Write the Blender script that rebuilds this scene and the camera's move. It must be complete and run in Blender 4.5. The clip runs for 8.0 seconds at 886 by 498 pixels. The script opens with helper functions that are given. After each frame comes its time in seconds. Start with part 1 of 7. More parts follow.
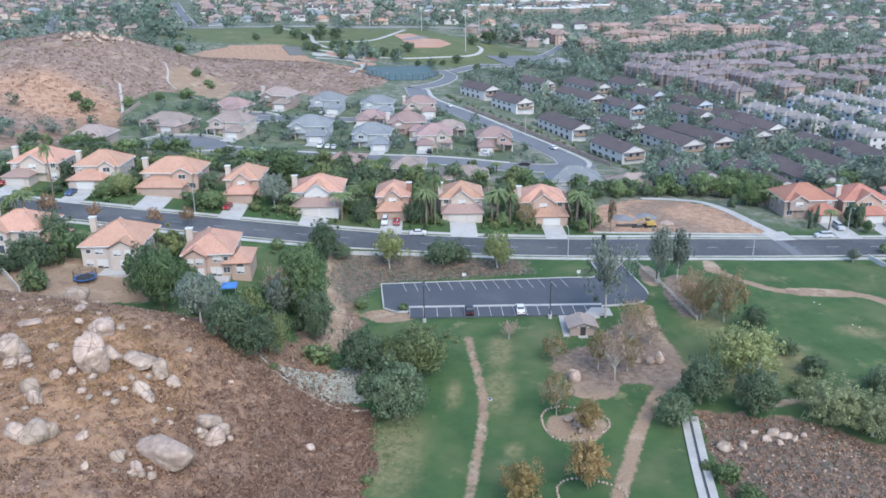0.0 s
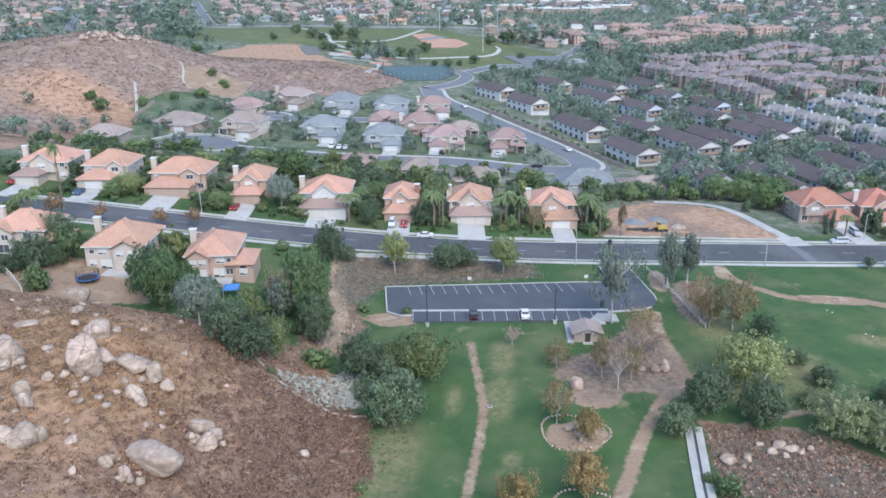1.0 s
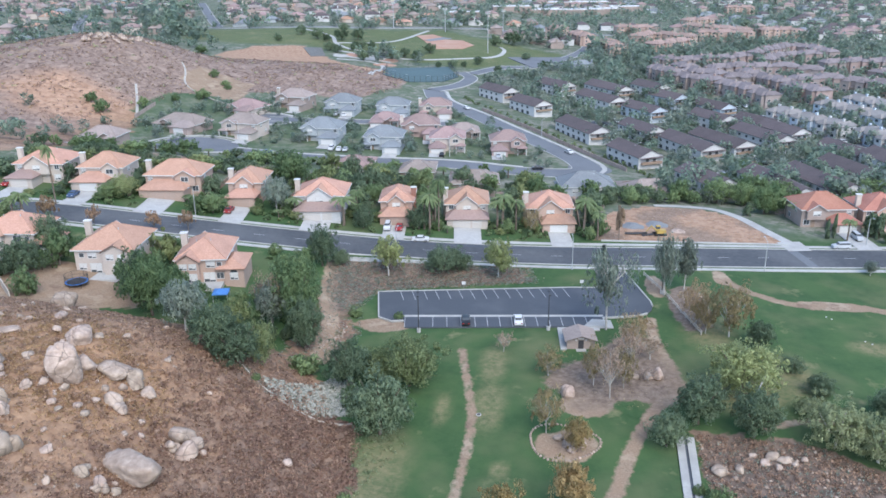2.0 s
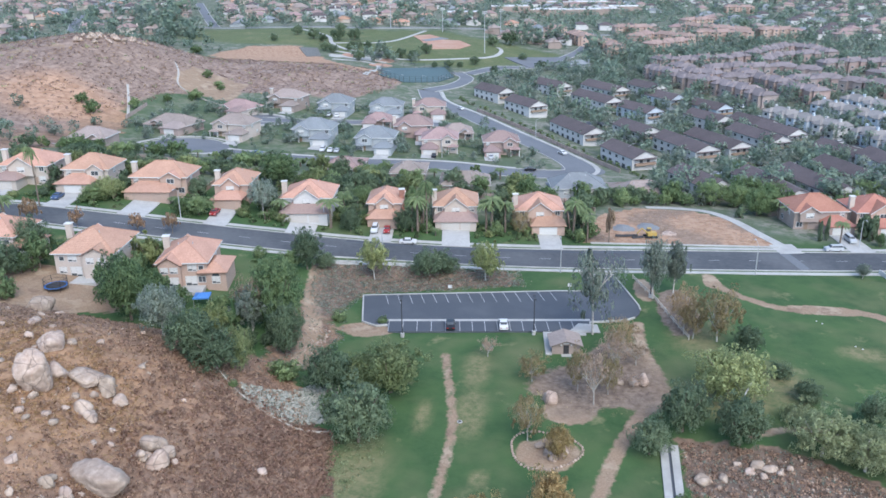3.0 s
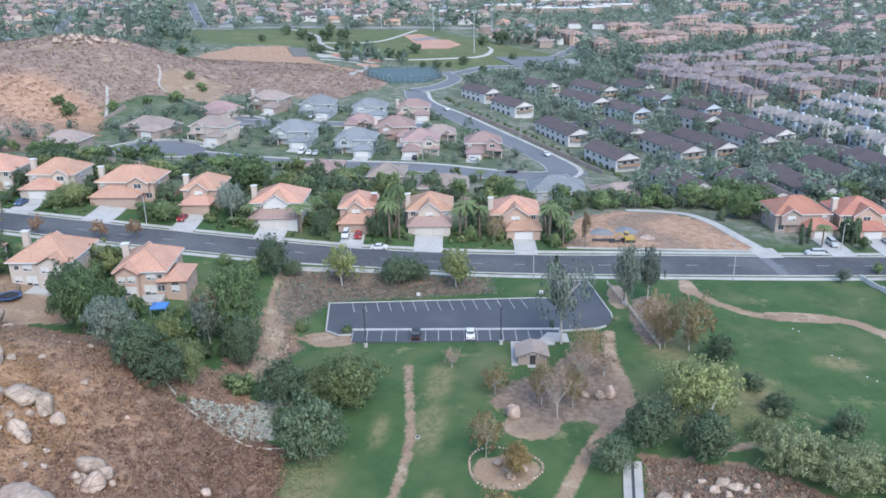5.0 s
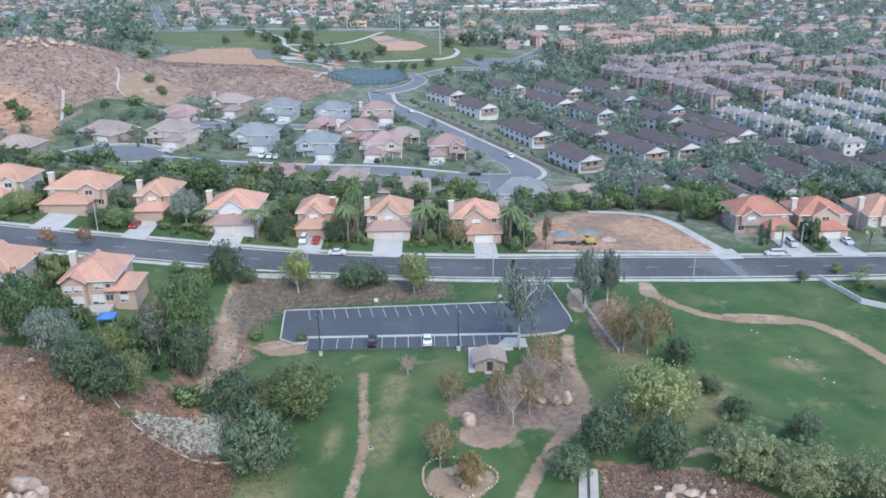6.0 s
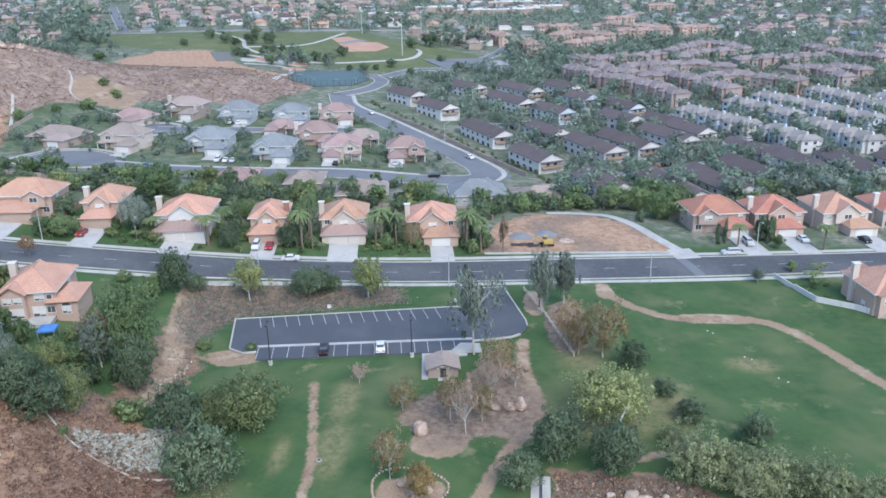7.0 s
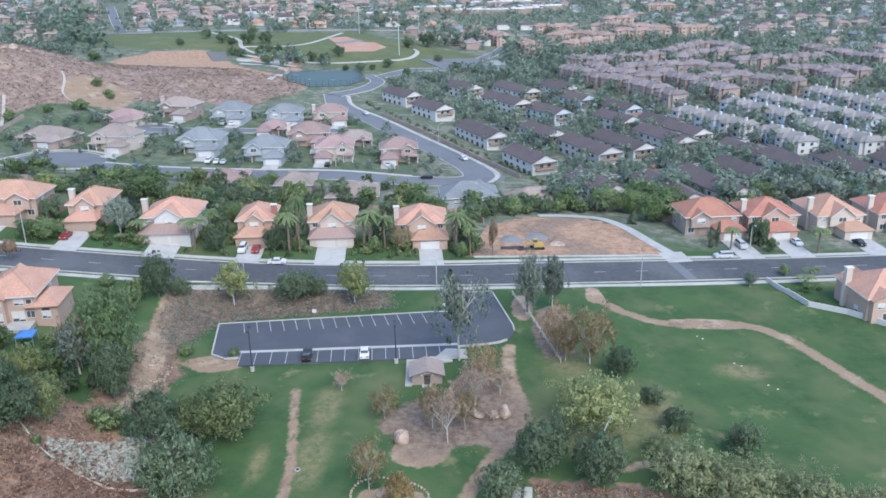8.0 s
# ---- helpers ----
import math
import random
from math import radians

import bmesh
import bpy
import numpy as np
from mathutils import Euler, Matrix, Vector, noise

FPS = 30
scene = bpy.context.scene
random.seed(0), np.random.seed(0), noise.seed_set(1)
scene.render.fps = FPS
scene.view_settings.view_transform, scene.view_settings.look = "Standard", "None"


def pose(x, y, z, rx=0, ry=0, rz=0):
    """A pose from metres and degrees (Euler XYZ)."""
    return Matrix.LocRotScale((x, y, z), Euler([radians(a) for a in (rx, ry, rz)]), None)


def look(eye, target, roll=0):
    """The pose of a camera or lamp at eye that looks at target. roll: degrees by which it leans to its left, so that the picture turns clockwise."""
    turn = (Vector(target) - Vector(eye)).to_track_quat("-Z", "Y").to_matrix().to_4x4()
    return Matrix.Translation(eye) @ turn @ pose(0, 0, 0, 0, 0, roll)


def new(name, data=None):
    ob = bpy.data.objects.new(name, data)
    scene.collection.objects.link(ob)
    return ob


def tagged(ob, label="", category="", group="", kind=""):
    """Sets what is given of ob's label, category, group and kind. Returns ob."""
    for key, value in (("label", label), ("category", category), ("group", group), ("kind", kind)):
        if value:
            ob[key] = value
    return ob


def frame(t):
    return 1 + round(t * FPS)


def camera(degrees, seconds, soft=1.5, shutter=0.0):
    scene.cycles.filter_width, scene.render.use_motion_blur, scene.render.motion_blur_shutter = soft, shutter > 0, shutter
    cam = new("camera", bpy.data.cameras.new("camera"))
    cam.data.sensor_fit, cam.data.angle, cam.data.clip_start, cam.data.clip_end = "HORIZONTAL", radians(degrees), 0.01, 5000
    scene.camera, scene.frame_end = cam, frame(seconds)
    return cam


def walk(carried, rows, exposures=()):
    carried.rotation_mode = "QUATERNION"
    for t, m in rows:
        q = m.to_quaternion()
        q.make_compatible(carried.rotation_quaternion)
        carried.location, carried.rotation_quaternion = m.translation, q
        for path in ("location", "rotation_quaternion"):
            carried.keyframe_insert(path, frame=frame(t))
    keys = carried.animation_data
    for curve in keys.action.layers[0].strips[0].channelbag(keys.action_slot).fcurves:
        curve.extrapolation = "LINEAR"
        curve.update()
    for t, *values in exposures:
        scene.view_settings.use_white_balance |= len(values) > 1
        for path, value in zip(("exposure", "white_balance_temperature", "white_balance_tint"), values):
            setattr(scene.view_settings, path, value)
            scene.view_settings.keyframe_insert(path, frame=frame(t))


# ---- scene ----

cam = camera(55.7, 8.0, soft=1.6)
PATH = [
    (0, (24.798, -166.019, 77.796), (24.605, -164.153, 77.104), -0.7),
    (0.5, (26.428, -164.579, 77.801), (26.21, -162.715, 77.108), -0.7),
    (1, (28.069, -163.209, 77.685), (27.828, -161.348, 76.993), -0.7),
    (1.5, (29.707, -161.75, 77.672), (29.451, -159.89, 76.982), -0.7),
    (3, (34.617, -157.144, 77.404), (34.351, -155.286, 76.714), -0.8),
    (3.5, (36.255, -155.588, 77.339), (35.988, -153.729, 76.649), -0.8),
    (4, (37.883, -154.101, 77.275), (37.613, -152.244, 76.585), -0.9),
    (4.5, (39.47, -152.511, 77.153), (39.198, -150.654, 76.464), -0.9),
    (4.7, (40.165, -151.845, 77.185), (39.892, -149.989, 76.493), -1.0),
    (6, (44.199, -147.596, 76.807), (43.997, -145.73, 76.117), -1.0),
    (6.5, (45.907, -145.944, 76.631), (45.748, -144.074, 75.941), -1.0),
    (7, (47.511, -144.235, 76.462), (47.38, -142.363, 75.772), -1.1),
    (7.5, (49.106, -142.703, 76.398), (48.974, -140.83, 75.707), -1.0),
    (8, (50.505, -141.35, 76.412), (50.371, -139.478, 75.721), -1.1),
]
walk(cam, [(t, look(eye, target, roll)) for t, eye, target, roll in PATH])

# ---- light ----
import itertools
world = bpy.data.worlds.new("sky")
scene.world = world
world.use_nodes = True
wn = world.node_tree.nodes
sky = wn.new("ShaderNodeTexSky")
sky.sky_type, sky.sun_disc = "NISHITA", False
SUN_EL, SUN_AZ = radians(48), radians(150)
sky.sun_elevation, sky.sun_rotation = SUN_EL, SUN_AZ
sky.air_density, sky.dust_density, sky.ozone_density = 1.0, 1.0, 2.0
wn["Background"].inputs[1].default_value = 0.15
world.node_tree.links.new(sky.outputs[0], wn["Background"].inputs[0])
sun_data = bpy.data.lights.new("sun", "SUN")
sun_data.energy, sun_data.angle, sun_data.color = 0.95, radians(40), (1.0, 0.972, 0.885)
sun = new("sun", sun_data)
sun_to = Vector((math.sin(SUN_AZ) * math.cos(SUN_EL), math.cos(SUN_AZ) * math.cos(SUN_EL), math.sin(SUN_EL)))
sun.matrix_world = look(sun_to * 300, (0, 0, 0))
scene.view_settings.exposure = 1.45


# ---- materials ----
def mat(name, a, b, scale=1.5, rough=0.85, bump=0.25, c=None, scale2=0.08, stain=0.5, vary=0.0, bands=0.0, metal=0.0, through_light=0.0):
    """Two-tone grain at one scale, patches of c at a larger one, relief, and a small change of value from object to object."""
    m = bpy.data.materials.new(name)
    m.use_nodes = True
    nt = m.node_tree
    nd, ln = nt.nodes, nt.links
    bsdf = nd["Principled BSDF"]
    geo = nd.new("ShaderNodeNewGeometry")
    n1 = nd.new("ShaderNodeTexNoise")
    n1.inputs["Scale"].default_value, n1.inputs["Detail"].default_value, n1.inputs["Roughness"].default_value = scale, 6, 0.65
    ln.new(geo.outputs["Position"], n1.inputs["Vector"])
    r1 = nd.new("ShaderNodeMapRange")
    r1.inputs[1].default_value, r1.inputs[2].default_value = 0.32, 0.68
    ln.new(n1.outputs[0], r1.inputs[0])
    mix = nd.new("ShaderNodeMix")
    mix.data_type = "RGBA"
    mix.inputs[6].default_value, mix.inputs[7].default_value = (*a, 1), (*b, 1)
    ln.new(r1.outputs[0], mix.inputs[0])
    col = mix.outputs[2]
    if c:
        n2 = nd.new("ShaderNodeTexNoise")
        n2.inputs["Scale"].default_value, n2.inputs["Detail"].default_value = scale2, 4
        ln.new(geo.outputs["Position"], n2.inputs["Vector"])
        r2 = nd.new("ShaderNodeMapRange")
        r2.inputs[1].default_value, r2.inputs[2].default_value, r2.inputs[4].default_value = 0.45, 0.7, stain
        ln.new(n2.outputs[0], r2.inputs[0])
        mix2 = nd.new("ShaderNodeMix")
        mix2.data_type = "RGBA"
        mix2.inputs[7].default_value = (*c, 1)
        ln.new(r2.outputs[0], mix2.inputs[0])
        ln.new(col, mix2.inputs[6])
        col = mix2.outputs[2]
    if vary:
        info = nd.new("ShaderNodeObjectInfo")
        hsv = nd.new("ShaderNodeHueSaturation")
        rv = nd.new("ShaderNodeMapRange")
        rv.inputs[3].default_value, rv.inputs[4].default_value = 1 - vary, 1 + vary
        ln.new(info.outputs["Random"], rv.inputs[0])
        ln.new(rv.outputs[0], hsv.inputs["Value"])
        rh = nd.new("ShaderNodeMapRange")
        rh.inputs[3].default_value, rh.inputs[4].default_value = 0.5 + vary * 0.06, 0.5 - vary * 0.06
        ln.new(info.outputs["Random"], rh.inputs[0])
        ln.new(rh.outputs[0], hsv.inputs["Hue"])
        ln.new(col, hsv.inputs["Color"])
        col = hsv.outputs[0]
    ln.new(col, bsdf.inputs["Base Color"])
    bsdf.inputs["Roughness"].default_value, bsdf.inputs["Metallic"].default_value = rough, metal
    bsdf.inputs["Specular IOR Level"].default_value = 0.1 if through_light else 0.3
    height = n1.outputs[0]
    if bands:
        wave = nd.new("ShaderNodeTexWave")
        wave.bands_direction, wave.wave_profile = "Z", "SAW"
        wave.inputs["Scale"].default_value, wave.inputs["Distortion"].default_value = bands, 0.4
        ln.new(geo.outputs["Position"], wave.inputs["Vector"])
        add = nd.new("ShaderNodeMath")
        ln.new(wave.outputs[1], add.inputs[0])
        ln.new(n1.outputs[0], add.inputs[1])
        height = add.outputs[0]
    if bump:
        bm_ = nd.new("ShaderNodeBump")
        bm_.inputs["Strength"].default_value, bm_.inputs["Distance"].default_value = bump, 0.12
        ln.new(height, bm_.inputs["Height"])
        ln.new(bm_.outputs[0], bsdf.inputs["Normal"])
    if through_light:
        tr = nd.new("ShaderNodeBsdfTranslucent")
        ln.new(col, tr.inputs[0])
        ms = nd.new("ShaderNodeMixShader")
        ms.inputs[0].default_value = through_light
        ln.new(bsdf.outputs[0], ms.inputs[1])
        ln.new(tr.outputs[0], ms.inputs[2])
        ln.new(ms.outputs[0], nd["Material Output"].inputs[0])
    return m


def leaf(name, a, b, vary=0.25):
    return mat(name, a, b, scale=0.9, rough=0.85, bump=0, vary=vary, through_light=0.45)


M = {
    "asphalt": mat("asphalt", (0.060, 0.066, 0.074), (0.085, 0.091, 0.100), 0.8, 0.88, 0.15, (0.135, 0.14, 0.148), 0.05, 0.65),
    "asphalt_new": mat("asphalt_new", (0.060, 0.069, 0.083), (0.078, 0.088, 0.103), 3, 0.85, 0.12, (0.100, 0.110, 0.125), 0.12, 0.6),
    "asphalt_old": mat("asphalt_old", (0.125, 0.135, 0.15), (0.165, 0.175, 0.19), 2, 0.9, 0.15, (0.105, 0.113, 0.125), 0.08, 0.6),
    "concrete": mat("concrete", (0.345, 0.342, 0.325), (0.43, 0.427, 0.41), 2, 0.85, 0.15, (0.26, 0.257, 0.245), 0.25, 0.6),
    "drive": mat("driveway_concrete", (0.36, 0.357, 0.345), (0.44, 0.437, 0.425), 1.5, 0.85, 0.1, (0.28, 0.277, 0.265), 0.3, 0.6),
    "white_line": mat("line_paint", (0.42, 0.42, 0.43), (0.52, 0.52, 0.53), 6, 0.7, 0.05, (0.22, 0.22, 0.24), 0.8, 0.7),
    "rock": mat("granite", (0.27, 0.208, 0.168), (0.47, 0.38, 0.315), 1.1, 0.95, 0.9, (0.24, 0.18, 0.145), 0.45, 0.8, vary=0.14),
    "riprap": mat("pale_stone", (0.155, 0.16, 0.135), (0.38, 0.375, 0.325), 2.2, 0.9, 0.4, vary=0.1),
    "roof_salmon": mat("clay_tile_salmon", (0.375, 0.212, 0.15), (0.50, 0.312, 0.232), 2.6, 0.8, 0.8, (0.33, 0.19, 0.14), 0.3, 0.5, 0.12, 0.9),
    "roof_dusty": mat("clay_tile_dusty", (0.26, 0.185, 0.16), (0.34, 0.25, 0.215), 2, 0.85, 0.5, (0.21, 0.15, 0.13), 0.05, 0.6, 0.12, 0.9),
    "roof_red": mat("clay_tile_red", (0.32, 0.145, 0.105), (0.42, 0.205, 0.155), 2.4, 0.8, 0.6, (0.26, 0.115, 0.085), 0.3, 0.5, 0.1, 0.9),
    "roof_pink": mat("concrete_tile_pink", (0.25, 0.175, 0.165), (0.34, 0.245, 0.23), 2, 0.85, 0.5, (0.205, 0.145, 0.14), 0.2, 0.5, 0.12, 0.9),
    # Mauve tile and brown stucco are cooled and greyed for distance haze.
    "roof_mauve": mat("concrete_tile_mauve_hazed", (0.165, 0.142, 0.145), (0.24, 0.207, 0.208), 2, 0.85, 0.5, (0.135, 0.118, 0.122), 0.2, 0.5, 0.14, 0.9),
    "wall_brown": mat("stucco_brown_hazed", (0.27, 0.225, 0.21), (0.35, 0.295, 0.275), 3, 0.9, 0.15, (0.22, 0.185, 0.175), 0.3, 0.4, 0.1),
    "brick": mat("brick_red", (0.26, 0.13, 0.10), (0.34, 0.18, 0.14), 5, 0.9, 0.3, bands=2.0),
    "roof_brown": mat("tile_dark_brown", (0.088, 0.072, 0.074), (0.128, 0.105, 0.106), 1.6, 0.85, 0.5, (0.072, 0.06, 0.064), 0.2, 0.5, 0.12, 0.9),
    "roof_tan": mat("concrete_tile_tan", (0.245, 0.20, 0.18), (0.32, 0.27, 0.245), 1.6, 0.85, 0.5, (0.20, 0.165, 0.15), 0.2, 0.5, 0.1, 0.9),
    "roof_condo": mat("concrete_tile_warm_grey", (0.20, 0.19, 0.185), (0.27, 0.255, 0.245), 1.6, 0.85, 0.5, (0.17, 0.16, 0.155), 0.2, 0.5, 0.1, 0.9),
    "roof_grey": mat("concrete_tile_grey", (0.17, 0.19, 0.205), (0.235, 0.255, 0.27), 1.6, 0.85, 0.5, (0.145, 0.16, 0.175), 0.2, 0.5, 0.1, 0.9),
    "wall_cream": mat("stucco_cream", (0.43, 0.37, 0.325), (0.50, 0.435, 0.39), 3, 0.9, 0.15, (0.38, 0.325, 0.285), 0.3, 0.4, 0.06),
    "wall_white": mat("stucco_white", (0.47, 0.465, 0.46), (0.55, 0.545, 0.54), 3, 0.9, 0.12, (0.41, 0.40, 0.39), 0.3, 0.4, 0.05),
    "wall_peach": mat("stucco_peach", (0.38, 0.275, 0.225), (0.46, 0.34, 0.285), 3, 0.9, 0.15, (0.33, 0.24, 0.20), 0.3, 0.4, 0.06),
    "wall_tan": mat("stucco_tan", (0.28, 0.225, 0.20), (0.35, 0.285, 0.255), 3, 0.9, 0.15, (0.24, 0.195, 0.17), 0.3, 0.4, 0.08),
    "wall_grey": mat("siding_grey", (0.31, 0.34, 0.36), (0.40, 0.43, 0.45), 3, 0.85, 0.12, (0.28, 0.31, 0.33), 0.3, 0.4, 0.06),
    "wall_pink": mat("stucco_pink", (0.29, 0.215, 0.195), (0.37, 0.285, 0.26), 3, 0.9, 0.15, (0.25, 0.19, 0.175), 0.3, 0.4, 0.1),
    "trim": mat("trim_paint", (0.50, 0.50, 0.49), (0.57, 0.57, 0.56), 4, 0.6, 0.05),
    "door_tan": mat("tan_door_paint", (0.33, 0.245, 0.20), (0.39, 0.30, 0.25), 4, 0.65, 0.05),
    "door_cream": mat("cream_door_paint", (0.43, 0.40, 0.37), (0.49, 0.46, 0.43), 4, 0.65, 0.05),
    "glass": mat("window_glass", (0.05, 0.06, 0.07), (0.09, 0.10, 0.11), 0.6, 0.12, 0.0),
    "dark": mat("dark_metal", (0.03, 0.03, 0.033), (0.05, 0.05, 0.055), 4, 0.5, 0.05),
    "pole": mat("galvanised_pole", (0.36, 0.37, 0.38), (0.46, 0.47, 0.48), 4, 0.55, 0.05, metal=0.3),
    "wood": mat("weathered_wood", (0.40, 0.36, 0.31), (0.54, 0.49, 0.43), 4, 0.9, 0.3, (0.27, 0.235, 0.2), 0.5, 0.5),
    "fence_brown": mat("fence_wood", (0.24, 0.17, 0.13), (0.32, 0.24, 0.18), 3, 0.9, 0.3, vary=0.1),
    "bark": mat("bark", (0.12, 0.095, 0.075), (0.20, 0.16, 0.13), 6, 0.95, 0.6),
    "bark_pale": mat("pale_bark", (0.36, 0.34, 0.315), (0.48, 0.46, 0.43), 4, 0.9, 0.4, (0.22, 0.20, 0.18), 0.6, 0.7),
    "bark_grey": mat("grey_bark", (0.20, 0.18, 0.16), (0.32, 0.29, 0.265), 5, 0.9, 0.4),
    "oak": leaf("leaves_dark_green", (0.128, 0.189, 0.123), (0.246, 0.319, 0.204)),
    "olive": leaf("leaves_olive_green", (0.24, 0.298, 0.142), (0.436, 0.486, 0.254)),
    "green": leaf("leaves_green", (0.165, 0.25, 0.127), (0.31, 0.40, 0.205)),
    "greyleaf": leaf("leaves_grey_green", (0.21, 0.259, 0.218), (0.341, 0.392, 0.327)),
    "willow": leaf("leaves_pale_green", (0.255, 0.305, 0.175), (0.44, 0.485, 0.29)),
    "autumn": leaf("leaves_autumn", (0.30, 0.235, 0.135), (0.50, 0.40, 0.235)),
    "gold": leaf("leaves_golden_brown", (0.35, 0.26, 0.125), (0.55, 0.43, 0.225)),
    "tan": leaf("leaves_tan_brown", (0.33, 0.25, 0.147), (0.49, 0.385, 0.235)),
    "rust": leaf("leaves_rust", (0.418, 0.264, 0.176), (0.594, 0.407, 0.286)),
    "twig": leaf("twigs", (0.392, 0.283, 0.21), (0.537, 0.414, 0.319)),
    "palm": leaf("palm_fronds", (0.138, 0.204, 0.105), (0.254, 0.312, 0.167)),
    "yellow": leaf("leaves_yellow_green", (0.317, 0.363, 0.165), (0.462, 0.495, 0.244)),
    "brushleaf": leaf("dry_brush", (0.27, 0.185, 0.14), (0.58, 0.41, 0.30), 0.1),
    "darkbrush": leaf("dark_dry_brush", (0.20, 0.128, 0.097), (0.42, 0.278, 0.205), 0.1),
    "scrubleaf": leaf("grey_brown_scrub", (0.19, 0.137, 0.115), (0.42, 0.32, 0.265), 0.1),
    "wall_blue": mat("siding_pale_blue", (0.40, 0.46, 0.52), (0.48, 0.54, 0.60), 3, 0.85, 0.1, (0.36, 0.41, 0.46), 0.3, 0.4, 0.06),
    # Distance haze is tinted into these two: paler and bluer than near leaves.
    "faroak": leaf("leaves_hazed_green", (0.185, 0.255, 0.195), (0.30, 0.375, 0.29)),
    "fargrey": leaf("leaves_hazed_blue_green", (0.155, 0.215, 0.175), (0.265, 0.335, 0.265)),
    "straw": leaf("dry_straw", (0.37, 0.25, 0.13), (0.56, 0.41, 0.235), 0.1),
    "tarp": mat("blue_fabric", (0.05, 0.16, 0.42), (0.08, 0.22, 0.5), 2, 0.6, 0.1),
    "teal": mat("teal_plastic", (0.08, 0.38, 0.42), (0.12, 0.46, 0.5), 2, 0.4, 0.05),
    "court": mat("court_paint", (0.058, 0.098, 0.106), (0.085, 0.13, 0.138), 1, 0.8, 0.05),
    "clay": mat("infield_clay", (0.34, 0.185, 0.13), (0.42, 0.25, 0.18), 0.5, 0.95, 0.1, (0.42, 0.3, 0.23), 0.08, 0.6),
    "basin": mat("basin_stone", (0.10, 0.105, 0.10), (0.17, 0.17, 0.165), 0.9, 0.95, 0.6),
    "gravel": mat("gravel", (0.15, 0.16, 0.17), (0.23, 0.24, 0.25), 6, 0.95, 0.8),
    "rubber": mat("rubber", (0.02, 0.02, 0.02), (0.035, 0.035, 0.035), 5, 0.8, 0.1),
    "yellowpaint": mat("machine_yellow", (0.36, 0.25, 0.07), (0.42, 0.30, 0.10), 3, 0.6, 0.05),
    "commercial": mat("white_flat_roof", (0.52, 0.525, 0.53), (0.62, 0.625, 0.63), 0.2, 0.8, 0.05, (0.4, 0.4, 0.4), 0.03, 0.5, 0.08),
}
for k, c in {"carwhite": (0.58, 0.59, 0.60), "carblack": (0.02, 0.021, 0.024), "carred": (0.30, 0.03, 0.03), "carsilver": (0.42, 0.44, 0.46), "carblue": (0.05, 0.09, 0.18)}.items():
    M[k] = mat(k + "_paint", c, tuple(v * 0.92 for v in c), 1, 0.3, 0.0)



def cracked(m, scale):
    """Thin dark joints through a stone."""
    nd, ln = m.node_tree.nodes, m.node_tree.links
    bsdf = nd["Principled BSDF"]
    geo = nd.new("ShaderNodeNewGeometry")
    wob = nd.new("ShaderNodeTexNoise")
    wob.inputs["Scale"].default_value = 0.35
    ln.new(geo.outputs["Position"], wob.inputs["Vector"])
    add = nd.new("ShaderNodeVectorMath")
    ln.new(geo.outputs["Position"], add.inputs[0])
    ln.new(wob.outputs[1], add.inputs[1])
    vor = nd.new("ShaderNodeTexVoronoi")
    vor.feature = "DISTANCE_TO_EDGE"
    vor.inputs["Scale"].default_value = scale
    ln.new(add.outputs[0], vor.inputs["Vector"])
    rng_ = nd.new("ShaderNodeMapRange")
    rng_.inputs[1].default_value, rng_.inputs[2].default_value, rng_.inputs[3].default_value, rng_.inputs[4].default_value = 0.006, 0.03, 0.6, 0.0
    ln.new(vor.outputs["Distance"], rng_.inputs[0])
    mix = nd.new("ShaderNodeMix")
    mix.data_type = "RGBA"
    mix.inputs[7].default_value = (0.10, 0.078, 0.065, 1)
    ln.new(rng_.outputs[0], mix.inputs[0])
    ln.new(bsdf.inputs["Base Color"].links[0].from_socket, mix.inputs[6])
    ln.new(mix.outputs[2], bsdf.inputs["Base Color"])


M["rock_smooth"] = M["rock"].copy()
cracked(M["rock"], 0.33)


# ---- ground ----
def ss(a, b, v):
    u = np.clip((np.asarray(v, float) - a) / (b - a), 0, 1)
    return u * u * (3 - 2 * u)


def soft_line(pts, v, r):
    xs, zs = [p[0] for p in pts], [p[1] for p in pts]
    return sum(np.interp(np.asarray(v, float) + r * k, xs, zs) for k in (-1, -0.6, -0.3, 0, 0.3, 0.6, 1)) / 7


STREET_Z = [(-260, 20), (-160, 17.5), (-99, 13), (-70, 10), (-40, 6.6), (-19, 4), (0, 2.2), (20, 0.9), (40, 0), (70, -0.7), (100, -1.5), (140, -2.2), (300, -3)]
REAR_Z = [(-300, 9), (-200, 8), (-130, 5), (-100, 3.6), (-40, -0.5), (10, -4.4), (40, -6), (100, -7), (300, -8)]
FAR_Z = [(-400, 14), (-340, 13), (-280, 8), (-215, 7), (-150, 2.5), (-100, -1.5), (-40, -3.5), (6, -7.3), (50, -9.5), (100, -11), (150, -13), (300, -16)]


def far_hill_share(x, y, exp):
    wide = 27.6 + 45 * (x < -202)
    return exp(-0.5 * (((x + 202) / wide) ** 2 + ((y - 256) / (79 - 27 * (y > 256))) ** 2)) + 0.55 * exp(-0.5 * (((x + 116) / 40) ** 2 + ((y - 320) / 41) ** 2))


